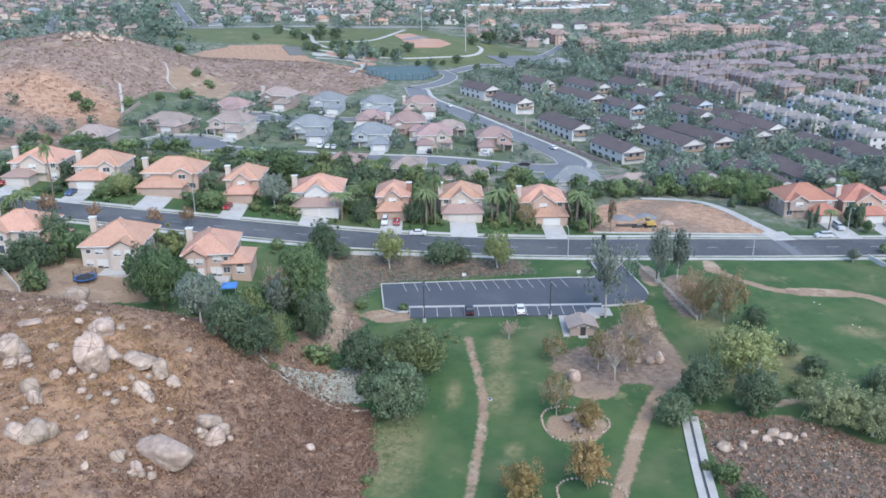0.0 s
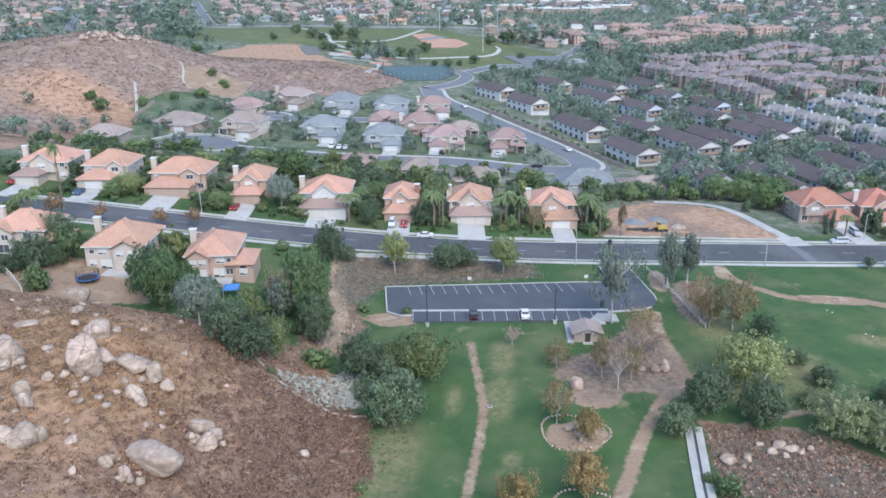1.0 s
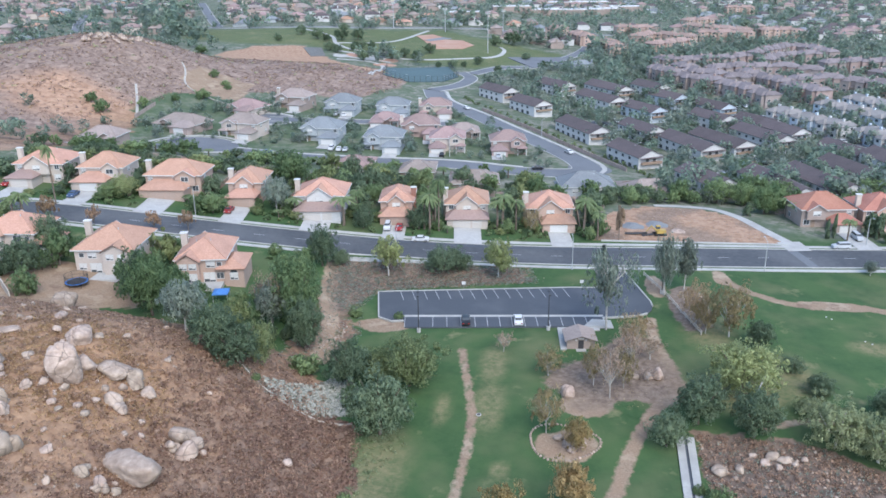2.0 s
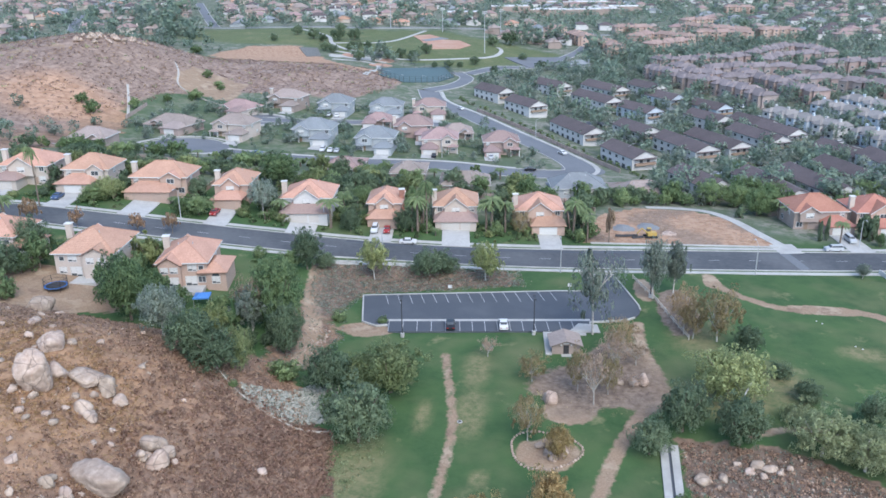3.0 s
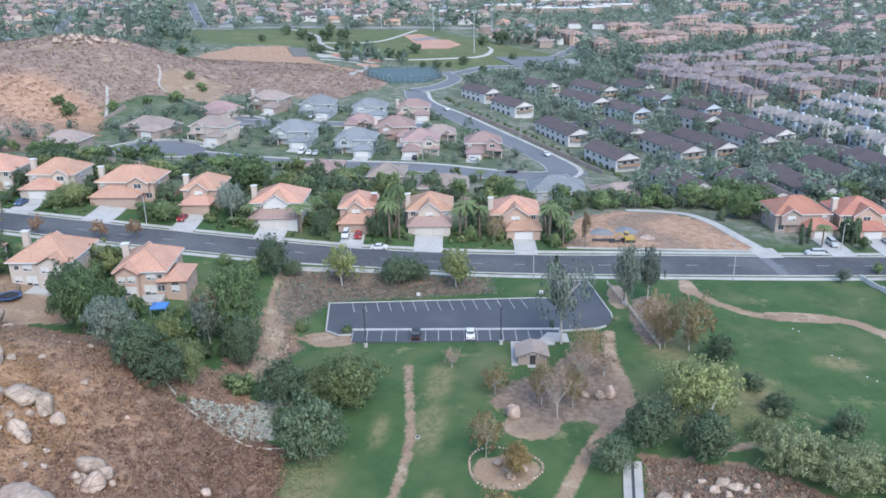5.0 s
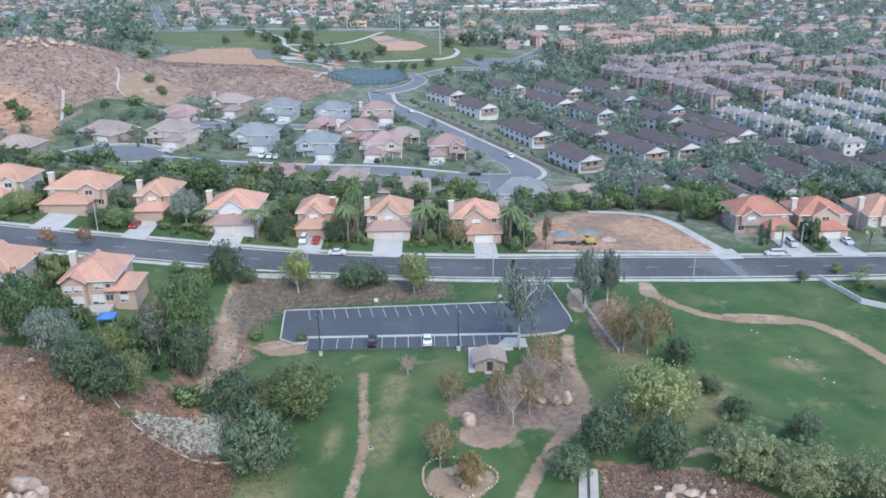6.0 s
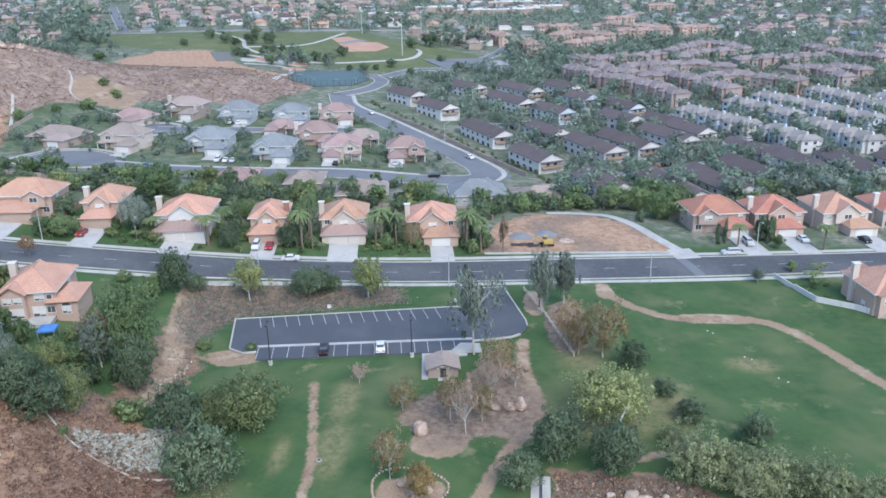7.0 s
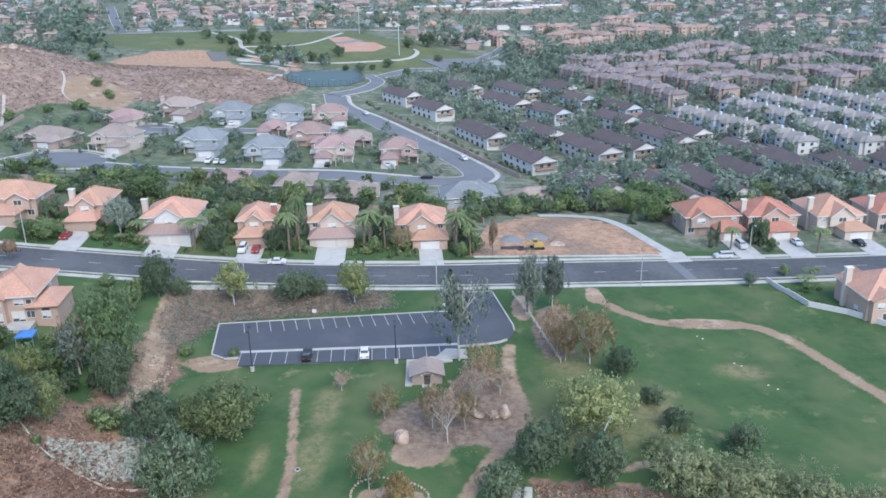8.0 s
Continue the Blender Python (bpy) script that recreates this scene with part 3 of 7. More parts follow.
def ribbon(pts, half, lift, thick=0.0, across=4, offset=0.0, step=2.0):
    """A strip that lies along a line of the plan on the land."""
    line = spline(pts, step)
    b = Build()
    rows = []
    for i, p in enumerate(line):
        d = (line[min(i + 1, len(line) - 1)] - line[max(i - 1, 0)]).normalized()
        n = Vector((-d.y, d.x))
        rows.append([p + n * (offset + half * (2 * k / across - 1)) for k in range(across + 1)])
    vs = [(q.x, q.y, gz(q.x, q.y) + lift) for r in rows for q in r]
    w = across + 1
    fs = [(i * w + k, i * w + k + 1, (i + 1) * w + k + 1, (i + 1) * w + k) for i in range(len(rows) - 1) for k in range(across)]
    fs = [tuple(reversed(f)) for f in fs]
    b.add(vs, fs)
    if thick:
        for k, flip in ((0, False), (across, True)):
            side = [(rows[i][k].x, rows[i][k].y, gz(rows[i][k].x, rows[i][k].y) + lift - dz) for i in range(len(rows)) for dz in (0, thick)]
            q = [(2 * i, 2 * i + 1, 2 * i + 3, 2 * i + 2) for i in range(len(rows) - 1)]
            b.add(side, [tuple(reversed(f)) if not flip else f for f in q])
    return b


def flat(poly, z, thick):
    """A slab with the outline poly."""
    n = len(poly)
    return Build().add([(x, y, z) for x, y in poly] + [(x, y, z - thick) for x, y in poly], [tuple(range(n)), tuple(range(2 * n - 1, n - 1, -1))] + [((i + 1) % n, i, n + i, n + (i + 1) % n) for i in range(n)])
# ---- roads ----
def road(name, pts, half, material, walk_gap, label, lift=0.02, step=3.0):
    top = thing(name, 0, 0, 0, 0, label, "road", kind="structure")
    part("carriageway", ribbon(pts, half, lift, 0, 6, 0, step), material, top)
    for side in (-1, 1):
        part("kerb", ribbon(pts, 0.2, lift + 0.15, 0.4, 1, side * (half + 0.2), step), M["concrete"], top)
    return top


street = road("road", MAIN, 5.9, M["asphalt"], 2.2, "dark grey asphalt street with pale concrete kerbs")
rear_road = road("road", DIAG, 5.9, M["asphalt_old"], 2, "faded grey asphalt residential street with kerbs")
upper_road = road("road", UPPER, 4.4, M["asphalt_old"], 2, "faded grey asphalt side street with kerbs")
pav = thing("pavement", 0, 0, 0, 0, "pale concrete pavement along the street", "pavement", kind="structure")
part("walk", ribbon(MAIN[1:-1], 0.75, 0.14, 0.3, 1, -8.0), M["concrete"], pav)
part("walk", ribbon(MAIN[1:-1], 0.75, 0.14, 0.3, 1, 8.0), M["concrete"], pav)
part("walk", ribbon(DIAG[:7], 0.9, 0.14, 0.3, 1, 7.4), M["concrete"], pav)
part("walk", ribbon(DIAG[7:], 0.7, 0.14, 0.3, 1, -7.0), M["concrete"], pav)
for (cx, cy, rad) in ((-108, 141.5, 17.0), (-98, 200, 11.0), (44, 160, 8.5)):
    disc = thing("road", 0, 0, 0, 0, "rounded asphalt end of a residential street", "road", kind="structure")
    ringp = [(cx + rad * math.cos(a * math.pi / 20), cy + rad * math.sin(a * math.pi / 20)) for a in range(40)]
    b = Build()
    rings = [[(cx + k * (x - cx), cy + k * (y - cy)) for x, y in ringp] for k in (0.33, 0.66, 1.0)]
    vs = [(cx, cy, gz(cx, cy) + 0.05)] + [(x, y, gz(x, y) + 0.05) for r in rings for x, y in r]
    fs = [(0, 1 + i, 1 + (i + 1) % 40) for i in range(40)]
    for r in (0, 1):
        fs += [(1 + 40 * r + i, 41 + 40 * r + i, 41 + 40 * r + (i + 1) % 40, 1 + 40 * r + (i + 1) % 40) for i in range(40)]
    b.add(vs, fs)
    part("carriageway", b, M["asphalt_old"], disc)
    if cx < 0:
        part("walk", ribbon([(cx + 1.14 * (x - cx), cy + 1.14 * (y - cy)) for x, y in ringp[3:39]], 0.75, 0.2, 0.4, 1, 0, 1.5), M["concrete"], disc)
        part("kerb", ribbon([p for p in ringp[4:38]], 0.25, 0.2, 0.4, 1, 0, 1.5), M["concrete"], disc)


def lane_marks():
    top = thing("lane_marking", 0, 0, 0, 0, "worn white dashed line along the street", "road marking", kind="structure")
    line = spline(MAIN[1:-1], 1.0)
    for i in range(0, len(line) - 4, 11):
        a, b = line[i], line[i + 3]
        d = (b - a).normalized()
        n = Vector((-d.y, d.x)) * 0.07
        q = [a - n, b - n, b + n, a + n]
        part("dash", Build().add([(p.x, p.y, gz(p.x, p.y) + 0.035) for p in q], [(0, 1, 2, 3)]), M["white_line"], top)


lane_marks()


# ---- parking lot ----
def parking_lot():
    top = thing("parking_lot", 0, 0, 0, 0, "newly sealed dark asphalt parking lot with white stall lines", "parking lot", kind="structure")
    z = 0.02
    slab = flat(LOT, z, 0.5)
    part("surface", slab, M["asphalt_new"], top)
    kerb_pts = LOT + LOT[:1]
    skip = {3, 4, 10, 11}
    for i, (a, b_) in enumerate(zip(kerb_pts, kerb_pts[1:])):
        if i in skip:
            continue
        a, b_ = Vector(a), Vector(b_)
        d = (b_ - a).normalized()
        n = Vector((-d.y, d.x)) * 0.16
        q = [a - n, b_ - n, b_ + n, a + n]
        part("kerb", flat([(p.x, p.y) for p in q], z + 0.14, 0.4), M["concrete"], top)
    # concrete gutter between the aisle and the lower stalls
    part("gutter", flat([(-1.4, 5.0), (42.5, 9.9), (42.5, 10.9), (-1.4, 6.0)], z + 0.012, 0.1), M["concrete"], top)
    ux, uy = Vector((0.9934, 0.1152)), Vector((-0.1152, 0.9934))
    a0 = Vector((-9.0, 18.6))
    row_u = Vector((0.9883, 0.1523))
    for i in range(1, 16):
        s = a0 + row_u * (2.0 + 2.74 * i)
        e = s + Vector((0.32, -0.947)) * 5.4
        n = row_u * 0.055
        part("stall_line", flat([tuple(s - n), tuple(e - n), tuple(e + n), tuple(s + n)], z + 0.006, 0.02), M["white_line"], top)
    for i in range(0, 15):
        w = 3.05 * min(i, 5) + 2.68 * max(i - 5, 0)
        s = Vector((0.1, 0.1)) + ux * w
        e = s + Vector((-0.14, 0.99)) * 5.0
        n = ux * 0.055
        part("stall_line", flat([tuple(s - n), tuple(s + n), tuple(e + n), tuple(e - n)], z + 0.006, 0.02), M["white_line"], top)
    part("apron", flat([(36.6, 3.9), (44.5, 4.4), (44, 8.2), (40, 8.4), (38.2, 4.6)], z + 0.03, 0.2), M["concrete"], top)
    part("apron", flat([(32.6, 3.6), (41.5, 4.4), (41.6, 3.2), (35, 2.2), (34.6, -6.5), (33.4, -6.5)], z - 0.06, 0.3), M["concrete"], top)
    return top


parking_lot()


# ---- houses ----
def hip(b, x0, x1, y0, y1, z, rise, over=0.5, ridge="x", front_gable=False, caps=False):
    """A hipped roof; ridge along x or y; front_gable brings the ridge out to the front edge."""
    x0, x1, y0, y1 = x0 - over, x1 + over, y0 - over, y1 + over
    t = 0.18
    if ridge == "x":
        inset = min((y1 - y0) / 2, (x1 - x0) / 2 - 0.2)
        r0, r1 = (x0 + inset, (y0 + y1) / 2), (x1 - inset, (y0 + y1) / 2)
    else:
        inset = min((x1 - x0) / 2, (y1 - y0) / 2 - 0.2)
        r0, r1 = ((x0 + x1) / 2, y0 + (0 if front_gable else inset)), ((x0 + x1) / 2, y1 - inset)
    vs = [(x0, y0, z), (x1, y0, z), (x1, y1, z), (x0, y1, z), (*r0, z + rise), (*r1, z + rise)]
    low = [(x, y, q - t) for x, y, q in vs[:4]]
    if ridge == "x":
        fs = [(0, 1, 5, 4), (1, 2, 5), (2, 3, 4, 5), (3, 0, 4)]
    else:
        fs = [(0, 1, 4), (1, 2, 5, 4), (2, 3, 5), (3, 0, 4, 5)]
        if front_gable:
            fs = fs[1:]
    fs += [(6, 7, 1, 0), (7, 8, 2, 1), (8, 9, 3, 2), (9, 6, 0, 3), (9, 8, 7, 6)]
    b.add(vs + low, fs)
    for k, e in ((0, 4), (1, 5 if ridge == "x" else 4), (2, 5), (3, 4 if ridge == "x" else 5)):
        if caps and not (front_gable and k < 2):
            b.tube(vs[k], vs[e], 0.11, 0.11, 5)
    return r0, r1


def window(parent, x, z, w, h, y, face=-1, axis="y", arch=False, name="window"):
    """A window on a wall: frame with a middle bar, and a dark pane set into it."""
    fr, gl = Build(), Build()
    o = 0.07 * face

    def put(b, u0, u1, z0, z1, d0, d1):
        d0, d1 = sorted((y + d0, y + d1))
        if axis == "y":
            b.box(u0, u1, d0, d1, z0, z1)
        else:
            b.box(d0, d1, u0, u1, z0, z1)

    put(gl, x - w / 2, x + w / 2, z, z + h, 0, o * 0.4)
    t = 0.12
    put(fr, x - w / 2 - t, x + w / 2 + t, z - t, z, 0, o)
    put(fr, x - w / 2 - t, x + w / 2 + t, z + h, z + h + t, 0, o)
    put(fr, x - w / 2 - t, x - w / 2, z, z + h, 0, o)
    put(fr, x + w / 2, x + w / 2 + t, z, z + h, 0, o)
    if w > 1.0:
        put(fr, x - 0.04, x + 0.04, z, z + h, 0, o)
    f = part(name, fr, M["trim"], parent)
    part("pane", gl, M["glass"], f)
    if w > 1.1 and (x * 7.3 + z * 3.1 + w * 11 + parent.location.x * 0.37) % 1.0 < 0.6:
        bl = Build()
        put(bl, x - w / 2 + 0.03, x - 0.06, z + h * 0.18, z + h - 0.02, o * 0.42, o * 0.6)
        put(bl, x + 0.06, x + w / 2 - 0.03, z + h * 0.3, z + h - 0.02, o * 0.42, o * 0.6)
        part("blind", bl, M["trim"], f, "pale half-drawn blinds")
    if arch:
        ar = Build()
        vs = [(x + w / 2 * math.cos(a * math.pi / 10), y + o * 0.5, z + h + t + w / 2 * math.sin(a * math.pi / 10)) for a in range(11)]
        ar.add(vs + [(x, y + o * 0.5, z + h + t)], [(i + 1, i, 11) for i in range(10)])
        part("arched_pane", ar, M["glass"], f)
    return f


def garage_door(parent, x, w, y, z=0.0, door="trim"):
    b = Build()
    for i in range(4):
        b.box(x - w / 2, x + w / 2, y - 0.08, y + 0.02, z + 0.02 + i * 0.54, z + 0.54 + i * 0.54)
    part("garage_door", b, M[door], parent, "panelled garage door")


def back_of_house(top, w, d, eave, roof, wall, wing=True):
    """The garden side: windows on both floors, glazed doors, a gabled bay and a low wing with a tall arched window."""
    side = 1 if wing else -1
    bx, bw = side * w * 0.24, w * 0.44
    bb = Build().box(bx - bw / 2, bx + bw / 2, d - 0.1, d + 1.4, -1.5, eave)
    bb.add([(bx - bw / 2, d + 1.4, eave), (bx + bw / 2, d + 1.4, eave), (bx, d + 1.4, eave + 1.5)], [(1, 0, 2)])
    bay = part("back_bay", bb, wall, top)
    for s in (-1, 1):
        x1 = bx + s * (bw / 2 + 0.45)
        vs = [(bx, d * 0.45, eave + 1.65), (bx, d + 1.9, eave + 1.65), (x1, d + 1.9, eave - 0.15), (x1, d * 0.45, eave - 0.15)]
        part("bay_roof", Build().add(vs + [(p[0], p[1], p[2] - 0.16) for p in vs], [(0, 1, 2, 3), (7, 6, 5, 4), (0, 3, 7, 4), (3, 2, 6, 7), (1, 0, 4, 5)]), roof, bay)
    if wing:
        lx = -w / 2 - 1.9
        lw = part("side_wing", Build().box(lx - 2.2, lx + 2.0, d * 0.35, d + 0.6, -1.5, 3.3), wall, top)
        rr = Build()
        hip(rr, lx - 2.2, lx + 3.6, d * 0.35, d + 0.6, 3.3, 1.6, 0.45, "y")
        part("wing_roof", rr, roof, lw)
        window(top, lx, 0.7, 1.6, 1.5, d + 0.62, 1, arch=True)
    window(top, bx - bw * 0.22, 3.5, 1.5, 1.2, d + 1.42, 1)
    window(top, bx + bw * 0.22, 3.5, 1.5, 1.2, d + 1.42, 1)
    window(top, bx - bw * 0.1, 0.5, 2.6, 1.9, d + 1.42, 1)
    window(top, -side * w * 0.2, 3.5, 1.8, 1.3, d + 0.02, 1)
    window(top, -side * w * 0.38, 3.7, 1.0, 0.9, d + 0.02, 1)
    window(top, -side * w * 0.16, 0.05, 2.4, 2.1, d + 0.02, 1, name="glazed_door")
    window(top, -side * w * 0.38, 0.8, 1.5, 1.3, d + 0.02, 1)
    part("patio", Build().box(-w * 0.45, w * 0.5, d + 0.1, d + 4.2, -0.8, 0.04), M["drive"], top)


def house(x, y, turn, w, d, roof, wall, label, wing=0.6, wing_side=0, kind="gable", chimney=-1, doors=(4.9,), storeys=2, group="houses along the street", rise=None, z=None, wing_d=5.5, back=False, door="trim", stack=None):
    """A stucco house with a main block, a low garage wing towards its front (-y), tiled roofs, chimney, windows and doors."""
    zz = gz(x, y) if z is None else z
    top = thing("house", x, y, zz, turn, label, "house", group)
    eave = 5.5 if storeys == 2 else 2.9
    ww_ = w * wing
    b = Build().box(-w / 2, w / 2, 0, d, -1.5, eave)
    part("wall", b, wall, top)
    if rise is None:
        rise = 0.26 * min(w, d) + 0.5
    rb = Build()
    ridge = "y" if kind == "gable" or d > w else "x"
    r0, r1 = hip(rb, -w / 2, w / 2, 0, d, eave, rise, 0.55, ridge, caps=True)
    part("roof", rb, roof, top)
    eb = Build()
    for x0, x1, y0, y1 in ((-w / 2 - 0.6, w / 2 + 0.6, -0.62, -0.56), (-w / 2 - 0.6, w / 2 + 0.6, d + 0.56, d + 0.62), (-w / 2 - 0.62, -w / 2 - 0.56, -0.6, d + 0.6), (w / 2 + 0.56, w / 2 + 0.62, -0.6, d + 0.6)):
        eb.box(x0, x1, y0, y1, eave - 0.26, eave - 0.02)
    part("eave_board", eb, M["trim"], top)
    bay_w, bay_x = w * (0.52 if kind == "gable" else 0.36), (0.0 if kind == "gable" else w * 0.24) * (1 if wing_side <= 0 else -1)
    bay_y, bay_rise = -1.1, rise * (0.72 if kind == "gable" else 0.5)
    if back:
        bay_x, bay_y = w * 0.2, -0.6
    bb = Build().box(bay_x - bay_w / 2, bay_x + bay_w / 2, bay_y, 0.1, -1.5 if ww_ < 3 else 2.6, eave)
    bb.add([(bay_x - bay_w / 2, bay_y, eave), (bay_x + bay_w / 2, bay_y, eave), (bay_x, bay_y, eave + bay_rise * 0.9)], [(0, 1, 2)])
    bay = part("front_bay", bb, wall, top)
    for s in (-1, 1):
        gb = Build()
        x1, yb = bay_x + s * (bay_w / 2 + 0.4), d * 0.5
        vs = [(bay_x, bay_y - 0.5, eave + bay_rise), (bay_x, yb, eave + bay_rise), (x1, yb, eave - 0.15), (x1, bay_y - 0.5, eave - 0.15)]
        gb.add(vs + [(p[0], p[1], p[2] - 0.16) for p in vs], [(0, 1, 2, 3), (7, 6, 5, 4), (0, 3, 7, 4), (3, 2, 6, 7), (2, 1, 5, 6)])
        part("bay_roof", gb, roof, bay)
    fascia = Build()
    for s in (-1, 1):
        fascia.tube((bay_x + s * (bay_w / 2 + 0.4), bay_y - 0.54, eave - 0.22), (bay_x, bay_y - 0.54, eave + bay_rise - 0.07), 0.1, 0.1, 4)
    part("fascia", fascia, M["trim"], bay)
    capb = Build()
    if ridge == "x":
        capb.tube((r0[0], r0[1], eave + rise), (r1[0], r1[1], eave + rise), 0.14, 0.14, 6)
    else:
        capb.tube((r0[0], r0[1], eave + rise), (r1[0], r1[1], eave + rise), 0.14, 0.14, 6)
    part("ridge_cap", capb, roof, top)
    ww = w * wing
    wx = wing_side * (w - ww) / 2
    if ww > 3:
        part("garage_wall", Build().box(wx - ww / 2, wx + ww / 2, -wing_d, 0.05, -1.5, 2.7), wall, top)
        wb = Build()
        x0, x1, y0 = wx - ww / 2 - 0.5, wx + ww / 2 + 0.5, -wing_d - 0.5
        hi = 2.7 + 0.30 * wing_d
        vs = [(x0, y0, 2.7), (x1, y0, 2.7), (x1, 0.1, 2.7), (x0, 0.1, 2.7), (x0 + wing_d * 0.55, 0.1, hi), (x1 - wing_d * 0.55, 0.1, hi)]
        if vs[5][0] < vs[4][0]:
            m_ = (x0 + x1) / 2
            vs[4], vs[5] = (m_ - 0.1, 0.1, hi), (m_ + 0.1, 0.1, hi)
        wb.add(vs + [(p[0], p[1], 2.52) for p in vs[:4]], [(0, 1, 5, 4), (1, 2, 5), (3, 0, 4), (2, 3, 4, 5), (6, 7, 1, 0), (7, 8, 2, 1), (9, 6, 0, 3), (9, 8, 7, 6)])
        part("garage_roof", wb, M["roof_dusty"] if door == "door_cream" else roof, top)
        total = sum(doors) + 0.5 * (len(doors) - 1)
        gx = wx - total / 2
        for dw in doors:
            garage_door(top, gx + dw / 2, dw, -wing_d, door=door)
            gx += dw + 0.5
    free = [u for u in (-w / 2 + 1.6, w / 2 - 1.6) if abs(u - wx) > ww / 2 + 0.7]
    for u in free:
        window(top, u, 0.9, 1.6, 1.4, -0.02)
    if free and group == "houses round the back streets":
        px = free[0]
        porch = part("porch", Build().box(px - 1.9, px + 1.9, -2.4, -0.02, 2.5, 2.75), M["trim"], top)
        pr = Build()
        hip(pr, px - 1.9, px + 1.9, -2.4, 0.2, 2.75, 1.0, 0.3, "y")
        part("porch_roof", pr, roof, porch)
        for sx in (-1.7, 1.7):
            part("porch_post", Build().box(px + sx - 0.15, px + sx + 0.15, -2.3, -2.0, -0.3, 2.5), M["trim"], porch)
    if free:
        dx = free[0] + (1.9 if free[0] < 0 else -1.9)
        if abs(dx - wx) > ww / 2 + 0.5:
            part("front_door", Build().box(dx - 0.5, dx + 0.5, -0.07, 0.02, 0, 2.1), M["fence_brown"], top)
    if storeys == 2:
        window(top, bay_x, 3.9 if ww > 3 else 3.4, min(2.0, bay_w - 1.2), 1.2, bay_y - 0.01)
        for u in (-w / 2 + 1.5, w / 2 - 1.5):
            if abs(u - bay_x) > bay_w / 2 + 0.9:
                window(top, u, 3.9 if ww > 3 else 3.4, 1.2, 1.2, -0.02)
        for sx in (-1, 1):
            window(top, d * 0.35, 3.6, 1.3, 1.2, sx * w / 2, sx, "x")
            window(top, d * 0.7, 0.9, 1.3, 1.2, sx * w / 2, sx, "x")
    if back:
        back_of_house(top, w, d, eave, roof, wall, back != "plain")
    else:
        for i in range(2):
            window(top, (i - 0.5) * w * 0.5, 3.5 if storeys == 2 else 0.9, 1.7, 1.2, d + 0.02, 1)
    if chimney:
        cx = chimney * (w / 2 + 0.1)
        ch = part("chimney", Build().box(cx - 0.7, cx + 0.7, d * 0.3, d * 0.3 + 1.1, -1, eave + rise * 0.95), stack or M["wall_cream"], top)
        part("chimney_cap", Build().box(cx - 0.85, cx + 0.85, d * 0.3 - 0.15, d * 0.3 + 1.25, eave + rise * 0.95, eave + rise * 0.95 + 0.2), M["trim"], ch)
    for k in range(2):
        vx, vy = w * (0.16 - 0.3 * k), d * 0.62
        if ridge == "y":
            slope_z = eave + rise * (1 - abs(vx) / (w / 2 + 0.55))
        else:
            slope_z = eave + rise * (1 - abs(vy - d / 2) / (d / 2 + 0.55))
        part("roof_vent", Build().tube((vx, vy, slope_z - 0.2), (vx, vy, slope_z + 0.5), 0.1, 0.1, 6), M["pole"], top)
    return top


DRIVES = []


def drive(x, y, turn, w, length, ahead):
    """A concrete driveway from a garage to the street."""
    ca, sa = math.cos(radians(turn)), math.sin(radians(turn))
    p = [(x - ca * u + sa * v, y - sa * u - ca * v) for u, v in ((0, ahead), (0, ahead + length * 0.5), (0, ahead + length))]
    DRIVES.append((p, w / 2))
    top = thing("driveway", 0, 0, 0, 0, "pale concrete driveway between garage and street", "driveway", "driveways", "structure")
    part("slab", ribbon(p, w / 2, 0.19, 0.3, 3, 0, 1.5), M["drive"], top)


SAL, PEACH, CREAM = M["roof_salmon"], M["wall_peach"], M["wall_cream"]
# x, y of the garage front's middle, turn, width, depth, wing share, wing side, roof kind, chimney side, doors
FRONT = [(-115, 49, 3, 14, 12, 0.55, -1, "gable", -1, 1), (-97.5, 51.5, 4, 13, 11, 0.75, -1, "hip", -1, 1), (-76.5, 52.5, 4, 16, 11, 0.8, -1, "hip", -1, 2),
         (-56, 54.5, 5, 9.5, 12, 0.85, 0, "gable", -1, 1), (-33.5, 52.5, 6, 13.5, 12, 0.95, 0, "gable", -1, 2), (-12.6, 57, 6, 9, 12, 0.95, 0, "gable", 1, 1),
         (7, 61.5, 7, 12, 12, 0.95, 0, "gable", -1, 2), (30.5, 64, 7, 13, 12, 0.7, 1, "gable", -1, 1)]
FRONT_WALL = [CREAM, CREAM, PEACH, PEACH, M["wall_white"], PEACH, CREAM, PEACH]
FRONT_DOOR = ["door_cream", "trim", "door_tan", "door_tan", "door_cream", "door_tan", "door_cream", "trim"]
for (hx, hy, turn, w, d, wing, side, kind, chim, nd_), wall, door in zip(FRONT, FRONT_WALL, FRONT_DOOR):
    a = radians(turn)
    house(hx - math.sin(a) * 5.5, hy + math.cos(a) * 5.5, turn, w, d, SAL, wall, "two-storey stucco house with salmon clay-tile roof, chimney and garage wing", wing, side, kind, chim, (4.9, 2.6) if nd_ == 2 else (4.9,), door=door, stack=M["brick"] if hx == -12.6 else None)
    ww = w * wing
    off = side * (w - ww) / 2
    drive(hx + math.cos(a) * off, hy + math.sin(a) * off, turn, min(ww, 7.5 if nd_ == 2 else 6.0), hy - 6.2 - float(np.interp(hx, [p[0] for p in MAIN], [p[1] for p in MAIN])), 0)
